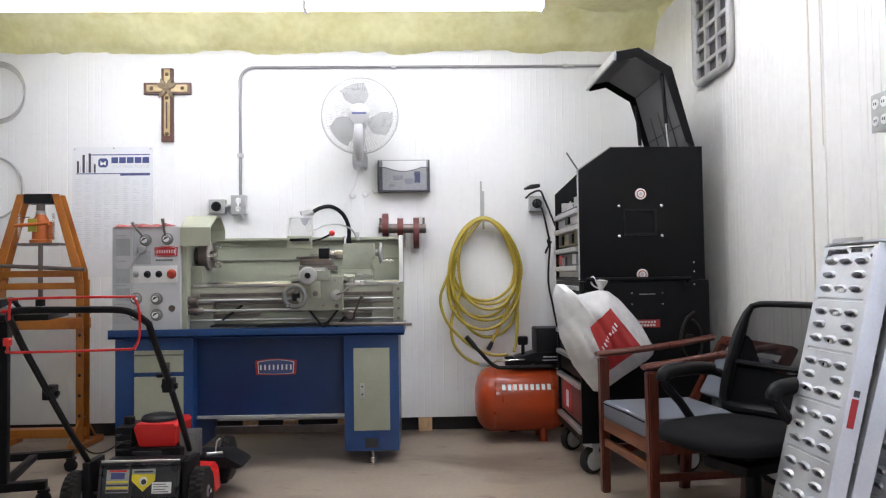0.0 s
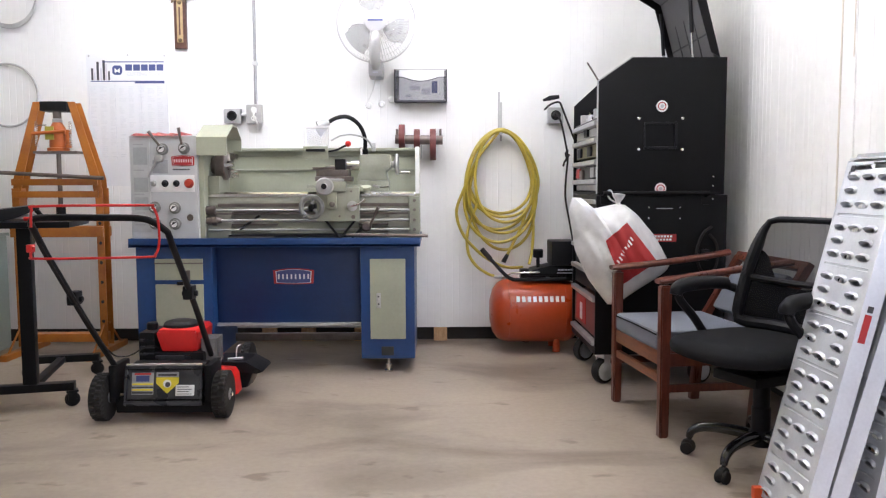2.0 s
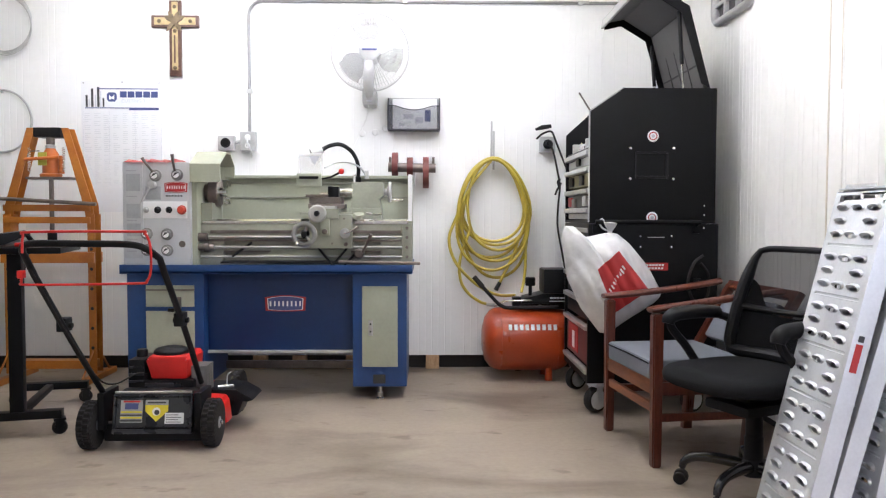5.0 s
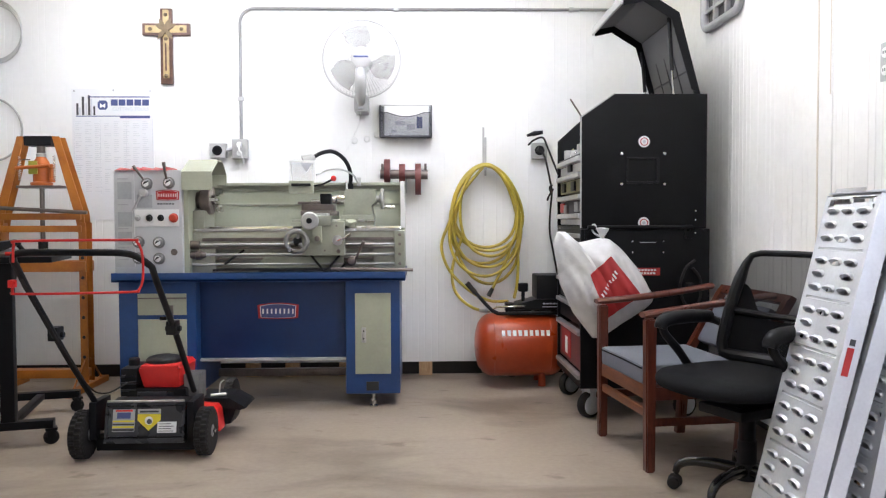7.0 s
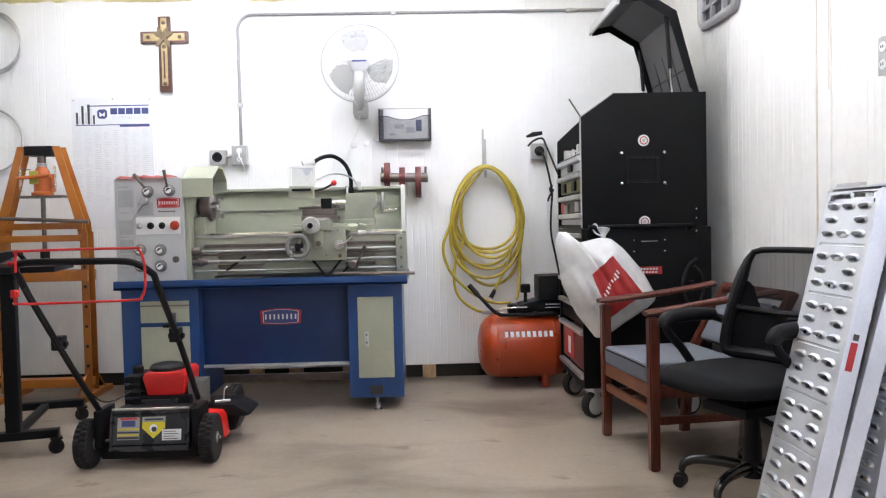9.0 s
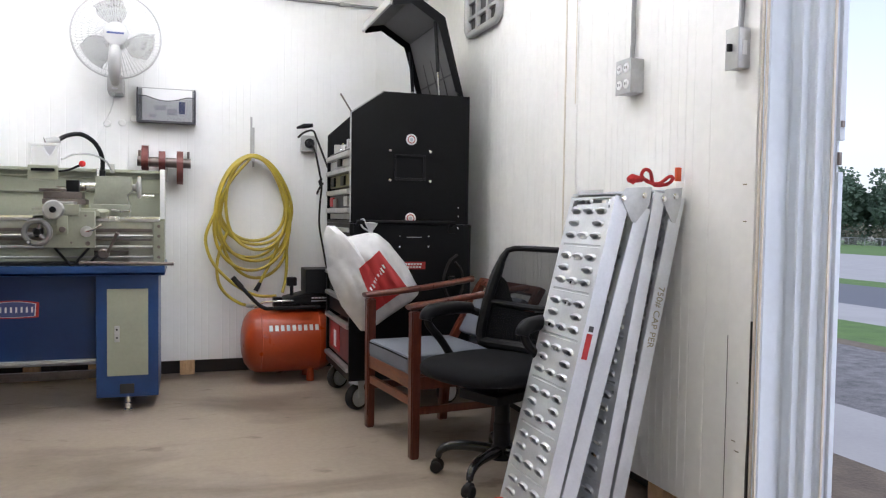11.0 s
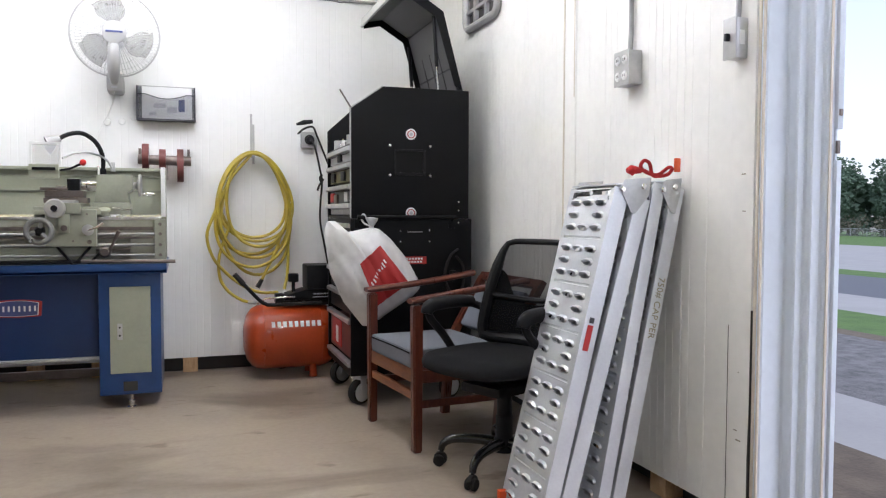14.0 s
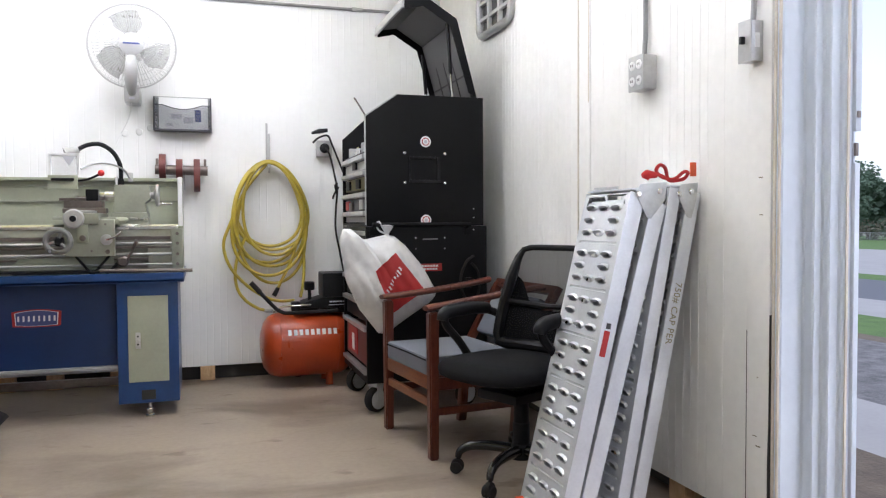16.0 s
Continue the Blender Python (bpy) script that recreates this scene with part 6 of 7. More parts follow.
for x in (-1.662, -1.212):
    mpart("wheel_bracket", box(B(), x - 0.016, x + 0.016, 3.24, 3.42, 0.09, 0.265, 0.008), BLACK, mo)
mpart("axle", rod(B(), (-1.68, 3.29, 0.113), (-1.19, 3.31, 0.113), 0.009, 8), DSTEEL, mo)
en = mpart("engine", box(B(), -1.585, -1.29, 3.44, 3.76, 0.186, 0.285, 0.02), BLACK, mo, "black engine block")
mpart("blower_housing", prism(B(), [(-1.502, 0.285), (-1.53, 0.375), (-1.515, 0.398), (-1.335, 0.398), (-1.318, 0.38), (-1.328, 0.285)], "y", 3.455, 3.72, 0.016), RED, en, "red engine cover")
mpart("starter_cap", turned(B(), [(0.088, 0), (0.086, 0.014), (0.074, 0.026), (0.045, 0.033), (0.001, 0.034)], (-1.436, 3.565, 0.397), (0, 0, 1), 28), BLACK, en, "black recoil starter cap")
mpart("fuel_tank", box(B(), -1.615, -1.532, 3.45, 3.66, 0.20, 0.385, 0.022), BLACK, en)
for k in range(4):
    mpart("shroud_fin", box(B(), -1.606, -1.535, 3.442, 3.449, 0.235 + k * 0.035, 0.247 + k * 0.035, 0.002), MPLASTIC, en)
mpart("carburettor_cover", box(B(), -1.525, -1.345, 3.425, 3.4385, 0.20, 0.272, 0.008), MPLASTIC, en)
mpart("fuel_cap", turned(B(), [(0.027, 0), (0.027, 0.03), (0.022, 0.036), (0.001, 0.036)], (-1.575, 3.54, 0.385), (0, 0, 1), 16), BLACK, en)
cyl = mpart("cylinder", box(B(), -1.312, -1.245, 3.48, 3.62, 0.22, 0.32, 0.012), WHEELG, mo, "grey finned cylinder")
for k in range(5):
    mpart("fin", box(B(), -1.315, -1.238, 3.485 + k * 0.027, 3.498 + k * 0.027, 0.215, 0.345, 0.002), WHEELG, cyl)
sc = B()
prism(sc, [(-1.275, 0.150), (-1.285, 0.208), (-1.19, 0.206), (-1.115, 0.205), (-1.045, 0.165), (-1.03, 0.150), (-1.06, 0.142), (-1.17, 0.150)], "y", 3.57, 3.80, 0.010)
prism(sc, [(-1.20, 0.045), (-1.20, 0.149), (-1.09, 0.141), (-1.12, 0.06)], "y", 3.62, 3.80, 0.012)
mpart("side_chute", sc, BLACK, mo, "black side discharge chute")
mpart("chute_spring", rod(B(), (-1.215, 3.60, 0.214), (-1.14, 3.62, 0.216), 0.008, 10), GALV, mo)
mpart("deck_side", prism(B(), [(-1.262, 0.055), (-1.262, 0.192), (-1.165, 0.185), (-1.148, 0.16), (-1.135, 0.06)], "y", 3.47, 3.578, 0.012), RED, mo, "red deck side")
mpart("chute_link", tube(B(), bent([(-1.17, 3.60, 0.225), (-1.165, 3.60, 0.275), (-1.15, 3.61, 0.29)], 4), 0.004, 8), GALV, mo)
# folding handle
HL, HR = (-1.70, 2.58, 0.945), (-1.185, 2.60, 0.925)
hd = bent([(-1.662, 3.19, 0.262), (-1.685, 2.98, 0.50), (-1.70, 2.66, 0.85)], 6) + bent([(-1.70, 2.60, 0.92), (-1.69, 2.55, 0.965), (-1.64, 2.53, 0.985), (-1.44, 2.53, 0.985), (-1.27, 2.53, 0.982), (-1.215, 2.55, 0.962), (-1.185, 2.60, 0.925)], 6) + bent([(-1.19, 2.66, 0.87), (-1.212, 3.0, 0.57), (-1.232, 3.285, 0.29)], 6)
part("handle", tube(B(), hd, 0.0135, 12), BLACK, mo, "black bent tube handle")
for x, y, z in ((-1.70, 2.90, 0.62), (-1.21, 2.92, 0.64)):
    k = box(B(), x - 0.02, x + 0.022, y - 0.035, y + 0.03, z - 0.025, z + 0.035, 0.008)
    rod(k, (x - 0.03, y, z), (x + 0.035, y, z), 0.012, 10)
    part("handle_knob", k, BLACK, mo)
bail = [(-1.66, 2.50, 0.88), (-1.68, 2.52, 0.840), (-1.655, 2.545, 0.827), (-1.26, 2.545, 0.832), (-1.215, 2.54, 0.842), (-1.195, 2.53, 0.89), (-1.19, 2.51, 0.98), (-1.205, 2.50, 1.025), (-1.24, 2.50, 1.032), (-1.63, 2.50, 1.030), (-1.66, 2.50, 1.015), (-1.665, 2.50, 0.95)]
part("safety_bail", tube(B(), bent(bail, 5), 0.005, 8), RED, mo, "thin red safety bail")
part("control_box", box(B(), -1.683, -1.664, 2.49, 2.525, 0.855, 0.885, 0.005), RED, mo)
part("control_cable", tube(B(), bent([(-1.685, 2.60, 0.88), (-1.675, 2.86, 0.60), (-1.645, 3.08, 0.36), (-1.61, 3.20, 0.30), (-1.55, 3.32, 0.325), (-1.52, 3.40, 0.30)], 8), 0.004, 6), RUBBER, mo)
part("pull_rope", tube(B(), bent([(-1.235, 3.1, 0.51), (-1.28, 3.3, 0.42), (-1.36, 3.55, 0.36), (-1.40, 3.62, 0.34)], 6), 0.003, 6), RUBBER, mo)

# ---- wooden armchair ----
MW = Matrix.Translation((0.82, 3.16, 0)) @ Matrix.Rotation(radians(6.8), 4, "Z")
wc = thing("wooden_armchair", (1.0, 3.2, 0), "mahogany-stained wooden armchair with grey-blue seat cushion", "chair")
for sy in (-1, 1):
    y = sy * 0.29
    b = B()
    t = bmesh.new()
    bmesh.ops.create_cube(t, size=1)
    for v in t.verts:
        s_ = 0.024 if v.co.z > 0 else 0.021
        v.co = Vector((v.co.x * 2 * s_, y + v.co.y * 2 * s_, 0.0 if v.co.z < 0 else 0.672))
    bmesh.ops.bevel(t, geom=t.edges[:], offset=0.006, segments=2, affect="EDGES")
    join(b, t)
    part("front_leg", b, MAHOG, wc, m=MW)
    b = B()
    prism(b, [(0.395, 0), (0.44, 0), (0.475, 0.40), (0.675, 0.735), (0.635, 0.745), (0.43, 0.40)], "y", y - 0.02, y + 0.02, 0.005)
    part("back_leg", b, MAHOG, wc, m=MW)
    b = B()
    n = 14
    rows = []
    for i in range(n + 1):
        u = i / n
        x = -0.035 + 0.62 * u
        z = 0.672 + 0.07 * u ** 1.2
        wd = 0.031 - 0.012 * math.sin(u * math.pi) + (0.004 if u < 0.1 else 0)
        th = 0.017 if u > 0.04 else 0.012
        yy = y - sy * 0.035 * math.sin(u * math.pi * 0.9)
        rows.append([b.verts.new((x, yy + wd * math.cos(a), z + 0.018 + th * math.sin(a))) for a in (2 * math.pi * k / 12 for k in range(12))])
    for r0, r1 in zip(rows, rows[1:]):
        for k in range(12):
            b.faces.new((r0[k], r0[(k + 1) % 12], r1[(k + 1) % 12], r1[k]))
    b.faces.new(rows[0])
    b.faces.new(rows[-1][::-1])
    part("armrest", b, MAHOG, wc, m=MW)
    part("side_rail", box(B(), 0.0245, 0.43, y - 0.013, y + 0.013, 0.315, 0.372, 0.004), MAHOG, wc, m=MW)
    part("side_stretcher", box(B(), 0.0245, 0.41, y - 0.010, y + 0.010, 0.20, 0.235, 0.004), MAHOG, wc, m=MW)
# lighter mahogany: the light on the front bars is put into the colour
WOOD_LIT = wood("lit_mahogany", (0.12, 0.035, 0.015), (0.23, 0.085, 0.035), 0.35, (9, 1.2, 9), 0.2)
part("front_rail", box(B(), -0.014, 0.014, -0.2655, 0.2655, 0.315, 0.378, 0.004), WOOD_LIT, wc, m=MW)
part("front_stretcher", box(B(), -0.011, 0.011, -0.2655, 0.2655, 0.235, 0.272, 0.004), WOOD_LIT, wc, m=MW)
part("back_stretcher", box(B(), 0.42, 0.442, -0.269, 0.269, 0.22, 0.25, 0.004), MAHOG, wc, m=MW)
part("seat_frame", box(B(), 0.0145, 0.43, -0.276, 0.276, 0.345, 0.375, 0.004), MAHOG, wc, m=MW)
cu = box(B(), -0.02, 0.44, -0.262, 0.262, 0.376, 0.465, 0.028, None, 4)
sc_ = part("seat_cushion", cu, CLOTH, wc, "grey-blue upholstered seat", m=MW)
part("piping", tube(B(), [(-0.018, -0.25, 0.449), (-0.020, 0.0, 0.452), (-0.018, 0.25, 0.449)], 0.004, 6), SEATCLOTH, sc_, m=MW)
bp = box(B(), -0.03, 0.03, -0.235, 0.235, -0.125, 0.12, 0.025, None, 4)
part("back_cushion", bp, CLOTH, wc, "grey-blue upholstered back", m=MW @ Matrix.Translation((0.565, 0, 0.585)) @ Matrix.Rotation(radians(30), 4, "Y"))
part("top_rail", box(B(), -0.018, 0.018, -0.31, 0.31, -0.02, 0.025, 0.008), MAHOG, wc, m=MW @ Matrix.Translation((0.655, 0, 0.735)) @ Matrix.Rotation(radians(30), 4, "Y"))

# ---- office chair ----
MO = Matrix.Translation((1.135, 2.52, 0)) @ Matrix.Rotation(radians(24), 4, "Z")
oc = thing("office_chair", (1.135, 2.52, 0), "black office swivel chair with mesh back", "office chair")
for k in range(5):
    a = radians(148.1 + 72 * k)
    d = Vector((math.cos(a), math.sin(a), 0))
    o = Vector((1.135, 2.52, 0))
    leg = tube(B(), bent([o + Vector((0, 0, 0.120)) + d * 0.02, o + d * 0.12 + Vector((0, 0, 0.128)), o + d * 0.215 + Vector((0, 0, 0.122)), o + d * 0.262 + Vector((0, 0, 0.098)), o + d * 0.274 + Vector((0, 0, 0.068))], 4), [0.025 - 0.0007 * k_ for k_ in range(17)], 12)
    l = part("base_leg", leg, GLOSSB, oc, "glossy black arched base leg")
    c = B()
    p = o + d * 0.272
    for s_ in (-1, 1):
        side = Vector((-d.y, d.x, 0))
        turned(c, [(0.001, -0.009), (0.021, -0.009), (0.025, -0.005), (0.025, 0.005), (0.021, 0.009), (0.001, 0.009)], p + side * 0.014 * s_ + d * 0.008 + Vector((0, 0, 0.0255)), side, 18)
    rod(c, p + Vector((0, 0, 0.03)), p + Vector((0, 0, 0.08)), 0.008, 8)
    turned(c, [(0.001, -0.012), (0.027, -0.011), (0.03, 0.0), (0.027, 0.011), (0.001, 0.012)], p + d * 0.004 + Vector((0, 0, 0.034)), (-d.y, d.x, 0), 14)
    part("caster", c, RUBBER, l)
col = turned(B(), [(0.045, 0.085), (0.045, 0.140), (0.036, 0.148), (0.036, 0.235), (0.032, 0.24), (0.032, 0.32), (0.024, 0.325), (0.024, 0.41)], (1.135, 2.52, 0), (0, 0, 1), 20)
part("gas_column", col, BLACK, oc)
part("mechanism", box(B(), -0.10, 0.14, -0.07, 0.07, 0.385, 0.435, 0.01), BLACK, oc, m=MO)
part("tilt_housing", box(B(), -0.15, 0.13, -0.11, 0.11, 0.345, 0.3845, 0.012), BLACK, oc, m=MO)
part("tilt_lever", rod(B(), (-0.02, 0.05, 0.40), (-0.03, 0.24, 0.385), 0.007, 8), BLACK, oc, m=MO)
sb = B()
t = bmesh.new()
bmesh.ops.create_uvsphere(t, u_segments=40, v_segments=20, radius=1)
for v in t.verts:
    x, y, z = v.co
    r = max(1e-5, math.hypot(x, y))
    k = 1.0 if r < 1e-3 else (abs(x / r) ** 3.5 + abs(y / r) ** 3.5) ** (-1 / 3.5)
    e = r ** 0.45
    v.co = Vector((-0.058 + 0.265 * k * e * x / r, 0.262 * k * e * y / r, 0.478 + 0.042 * math.copysign(abs(z) ** 0.7, z) - 0.035 * max(0, -x * e - 0.55)))
join(sb, t)
part("seat", sb, SEATCLOTH, oc, "padded black cloth seat", m=MO)


def back_pt(u, v):
    """u across from -1 to 1, v up from 0 to 1: a reclined, dished back."""
    w_ = 0.232 - 0.052 * v + 0.008 * math.sin(v * math.pi)
    return (0.040 + 0.165 * v + 0.05 * (1 - v) ** 2 + 0.05 * (1 - u * u), u * w_, 0.535 + 0.425 * v)


def round_edge(v):
    """How far the rounded outline reaches to the side at height v."""
    return (1 - abs(2 * v - 1) ** 14) ** (1 / 14)


fp = []
for k in range(56):
    a = 2 * math.pi * k / 56
    c_, s_ = math.cos(a), math.sin(a)
    e_ = (abs(c_) ** 14 + abs(s_) ** 14) ** (-1 / 14)
    fp.append(back_pt(c_ * e_, (s_ * e_ + 1) / 2))
bf = part("back_frame", tube(B(), fp, [0.013 + 0.013 * min(1.0, max(0.0, (0.97 - (q_[2] - 0.535) / 0.425) * 4)) for q_ in fp], 10, True), BLACK, oc, "black plastic back frame", m=MO)


def back_sheet(top, lift):
    """A dished sheet filling the frame up to the height top(u)."""
    bm = B()
    g = [[bm.verts.new(Vector(back_pt((-1 + i / 12) * round_edge(max(0.004, min(0.996, j / 16 * top(-1 + i / 12)))), j / 16 * top(-1 + i / 12))) + Vector((lift, 0, 0))) for j in range(17)] for i in range(25)]
    for i in range(24):
        for j in range(16):
            bm.faces.new((g[i][j], g[i + 1][j], g[i + 1][j + 1], g[i][j + 1]))
    return bm


part("back_mesh", back_sheet(lambda u: 1.0, 0.0), MESHC, bf, "see-through black mesh", m=MO)
lum = back_sheet(lambda u: 0.36 + 0.36 / (1 + math.exp(-(abs(u) - 0.62) * 10)), 0.008)
bmesh.ops.solidify(lum, geom=lum.faces[:], thickness=0.006)
part("lumbar_pad", lum, BLACK, bf, "black lumbar panel", m=MO)
part("lumbar_bar", tube(B(), [back_pt(-0.97, 0.44), back_pt(-0.5, 0.42), back_pt(0, 0.41), back_pt(0.5, 0.42), back_pt(0.97, 0.44)], 0.013, 8), BLACK, bf, m=MO)
part("back_bracket", tube(B(), bent([(0.10, 0, 0.41), (0.20, 0, 0.42), (0.235, 0, 0.50), (0.195, 0, 0.64)], 6), 0.028, 10), BLACK, oc, m=MO)
for s_ in (-1, 1):
    y = s_ * 0.275
    ar = tube(B(), bent([(0.02, y * 0.75, 0.43), (-0.02, y * 0.97, 0.46), (-0.10, y, 0.56), (-0.17, y, 0.63), (-0.18, y, 0.665), (-0.14, y, 0.683), (0.03, y, 0.685), (0.09, y * 0.96, 0.675), (0.125, y * 0.86, 0.655)], 6), 0.0175, 10)
    am = part("armrest", ar, BLACK, oc, "black loop armrest", m=MO)
    pad = bent([(-0.195, y, 0.655), (-0.185, y, 0.68), (-0.14, y, 0.694), (-0.02, y, 0.697), (0.07, y * 0.98, 0.69)], 5)
    part("arm_pad", tube(B(), pad, [0.026 + 0.004 * math.sin(k / (len(pad) - 1) * math.pi) for k in range(len(pad))], 12), BLACK, am, m=MO)

# ---- carrier bag hung on the cabinet handle ----
SIL = [(0.643, 1.037), (0.703, 0.982), (0.810, 1.005), (0.867, 1.003), (0.933, 0.950), (1.032, 0.833), (1.112, 0.690), (1.100, 0.655), (1.059, 0.621), (0.940, 0.547), (0.836, 0.476), (0.785, 0.465), (0.676, 0.605), (0.603, 0.764), (0.572, 0.970), (0.582, 1.030), (0.604, 1.052)]
BC = Vector((0.83, 0.76))


def bag_radius(a):
    """How far the outline lies from the middle in the direction a."""
    d = Vector((math.cos(a), math.sin(a)))
    best = 0.05
    for (xa, za), (xb, zb) in zip(SIL, SIL[1:] + SIL[:1]):
        p, q = Vector((xa, za)) - BC, Vector((xb, zb)) - BC
        e = q - p
        den = d.x * e.y - d.y * e.x
        if abs(den) > 1e-9:
            t = (p.x * e.y - p.y * e.x) / den
            u = (p.x * d.y - p.y * d.x) / den
            if t > 0 and -1e-6 <= u <= 1 + 1e-6:
                best = max(best, t)
    return best


def bag_y(x, z, front=True):
    dx, dz = x - BC.x, z - BC.y
    q = min(1, math.hypot(dx, dz) / bag_radius(math.atan2(dz, dx)))
    fold = noise.noise(Vector((x * 9, z * 5, 1.0))) * 0.026 + abs(noise.noise(Vector((x * 17 + z * 9, z * 4, 5)))) * 0.030 + abs(noise.noise(Vector((x * 30 - z * 21, z * 9 + x * 7, 8)))) * 0.012
    d = math.sqrt(max(0, 1 - q ** 2.2))
    return 3.655 - d * (0.115 + fold) if front else 3.655 + d * 0.05


bg = thing("carrier_bag", (0.83, 3.65, 0.47), "knotted white plastic carrier bag with a red square print", "plastic bag")
b = B()
NA, NR = 72, 20
for front in (True, False):
    rows = []
    for j in range(NR + 1):
        q = (j / NR) ** 0.8
        row = []
        for i in range(NA):
            a = -math.pi + 2 * math.pi * (i + 0.001) / NA
            r = bag_radius(a) * q
            x, z = BC.x + r * math.cos(a), BC.y + r * math.sin(a)
            row.append(b.verts.new((x, bag_y(x, z, front), z)))
        rows.append(row)
    for r0, r1 in zip(rows, rows[1:]):
        for i in range(NA):
            b.faces.new((r0[i], r0[(i + 1) % NA], r1[(i + 1) % NA], r1[i]))
bmesh.ops.remove_doubles(b, verts=b.verts[:], dist=0.0008)
part("bag_body", b, BAG, bg)
kn = turned(B(), [(0.030, -0.02), (0.014, 0.0), (0.011, 0.014), (0.016, 0.022), (0.03, 0.045), (0.034, 0.058), (0.012, 0.062), (0.001, 0.055)], (0.832, 3.66, 1.000), (0.05, -0.05, 1), 14)
part("knot", kn, BAG, bg, "tied plastic knot")
part("tie", tube(B(), bent([(0.838, 3.665, 1.01), (0.82, 3.69, 1.04), (0.80, 3.703, 1.078), (0.79, 3.722, 1.06), (0.80, 3.70, 1.03), (0.835, 3.67, 1.01)], 5), 0.005, 6), BAG, bg)
q4 = [Vector((0.739, 0.818)), Vector((0.853, 0.914)), Vector((1.012, 0.712)), Vector((0.832, 0.585))]
pr = B()
vs = []
for i in range(19):
    col_ = []
    for j in range(19):
        u, v = i / 18, j / 18
        p = (q4[0] * (1 - u) + q4[1] * u) * (1 - v) + (q4[3] * (1 - u) + q4[2] * u) * v
        col_.append(pr.verts.new((p.x, bag_y(p.x, p.y) - 0.0035, p.y)))
    vs.append(col_)
for i in range(18):
    for j in range(18):
        pr.faces.new((vs[i][j], vs[i + 1][j], vs[i + 1][j + 1], vs[i][j + 1]))
sq = part("red_print", pr, REDD, bg, "red printed square")
for k in range(8):
    u, v = 0.12 + k * 0.095, 0.52 - 0.03 * k
    p = (q4[0] * (1 - u) + q4[1] * u) * (1 - v) + (q4[3] * (1 - u) + q4[2] * u) * v
    part("lettering_bar", box(B(), -0.0045, 0.0045, -0.001, 0.001, -0.012 if k % 3 else -0.020, 0.012, 0.0005), PAPER, sq, m=Matrix.Translation((p.x, bag_y(p.x, p.y) - 0.006, p.y)) @ Matrix.Rotation(radians(-38), 4, "Y"))


# ---- folded loading ramps leaning on the side wall ----
def punched(bm, width, length, segs):
    """A tread plate in its own plane (x across, y up), with raised oval cut-outs and cross slots."""
    def hole(cx, cy, x0, x1, y0, y1, a, c):
        k = 16
        ang_ = [2 * math.pi * i / k for i in range(k)]
        outer, inner, lip = [], [], []
        for t in ang_:
            dx, dy = math.cos(t), math.sin(t)
            sx = (x1 - cx) / dx if dx > 1e-6 else (x0 - cx) / dx if dx < -1e-6 else 1e9
            sy = (y1 - cy) / dy if dy > 1e-6 else (y0 - cy) / dy if dy < -1e-6 else 1e9
            s_ = min(sx, sy)
            outer.append([cx + dx * s_, cy + dy * s_])
            ex = math.copysign(abs(dx) ** 0.6, dx) * a
            inner.append((cx + ex, cy + dy * c * (1.22 if dy > 0 else 0.92)))
        for px, py in ((x0, y0), (x0, y1), (x1, y0), (x1, y1)):
            i = min(range(k), key=lambda i_: math.hypot(outer[i_][0] - px, outer[i_][1] - py))
            outer[i] = [px, py]
        vo = [bm.verts.new((x, y, 0)) for x, y in outer]
        vi = [bm.verts.new((x, y, 0)) for x, y in inner]
        vl = [bm.verts.new((cx + (x - cx) * 0.93, cy - 0.0015 + (y - cy) * 0.60, 0.003 + 0.007 * min(1.0, max(0.0, (y - cy) / c + 0.5)))) for x, y in inner]
        vd = [bm.verts.new((cx + (x - cx) * 0.88, cy - 0.0035 + (y - cy) * 0.46, -0.005)) for x, y in inner]
        for r0, r1 in ((vo, vi), (vi, vl), (vl, vd)):
            for i in range(k):
                bm.faces.new((r0[i], r0[(i + 1) % k], r1[(i + 1) % k], r1[i]))

    h = length / segs
    for s_ in range(segs):
        y0 = s_ * h
        for x0, x1 in ((0, 0.02), (width - 0.02, width)):
            bm.faces.new([bm.verts.new(p) for p in ((x0, y0, 0), (x1, y0, 0), (x1, y0 + h, 0), (x0, y0 + h, 0))])
        w_ = width - 0.04
        rows = [(y0, y0 + h * 0.28, 3), (y0 + h * 0.28, y0 + h * 0.54, 2), (y0 + h * 0.54, y0 + h * 0.82, 3)]
        for a, c, n in rows:
            for i in range(n):
                xa, xb = 0.02 + w_ * i / n, 0.02 + w_ * (i + 1) / n
                cx = (xa + xb) / 2
                if n == 2:
                    cx += (-0.02, 0.02)[i]
                hole(cx, (a + c) / 2, xa, xb, a, c, 0.035, 0.0140)
        # a pressed fold between segments; two open slots at the top end
        if s_ < segs - 1:
            fold = [(0.82, 0), (0.91, 0), (0.925, -0.005), (0.955, -0.005), (0.97, 0), (1.0, 0)]
            for (fa, za), (fb, zb) in zip(fold, fold[1:]):
                bm.faces.new([bm.verts.new(p) for p in ((0.02, y0 + h * fa, za), (width - 0.02, y0 + h * fa, za), (width - 0.02, y0 + h * fb, zb), (0.02, y0 + h * fb, zb))])
            continue
        ya, yb, yc, yd = y0 + h * 0.82, y0 + h * 0.86, y0 + h * 0.945, y0 + h
        xm_ = width / 2
        for q in ((0.02, width - 0.02, ya, yb), (0.02, width - 0.02, yc, yd), (0.02, 0.034, yb, yc), (xm_ - 0.012, xm_ + 0.012, yb, yc), (width - 0.034, width - 0.02, yb, yc)):
            bm.faces.new([bm.verts.new(p) for p in ((q[0], q[2], 0), (q[1], q[2], 0), (q[1], q[3], 0), (q[0], q[3], 0))])
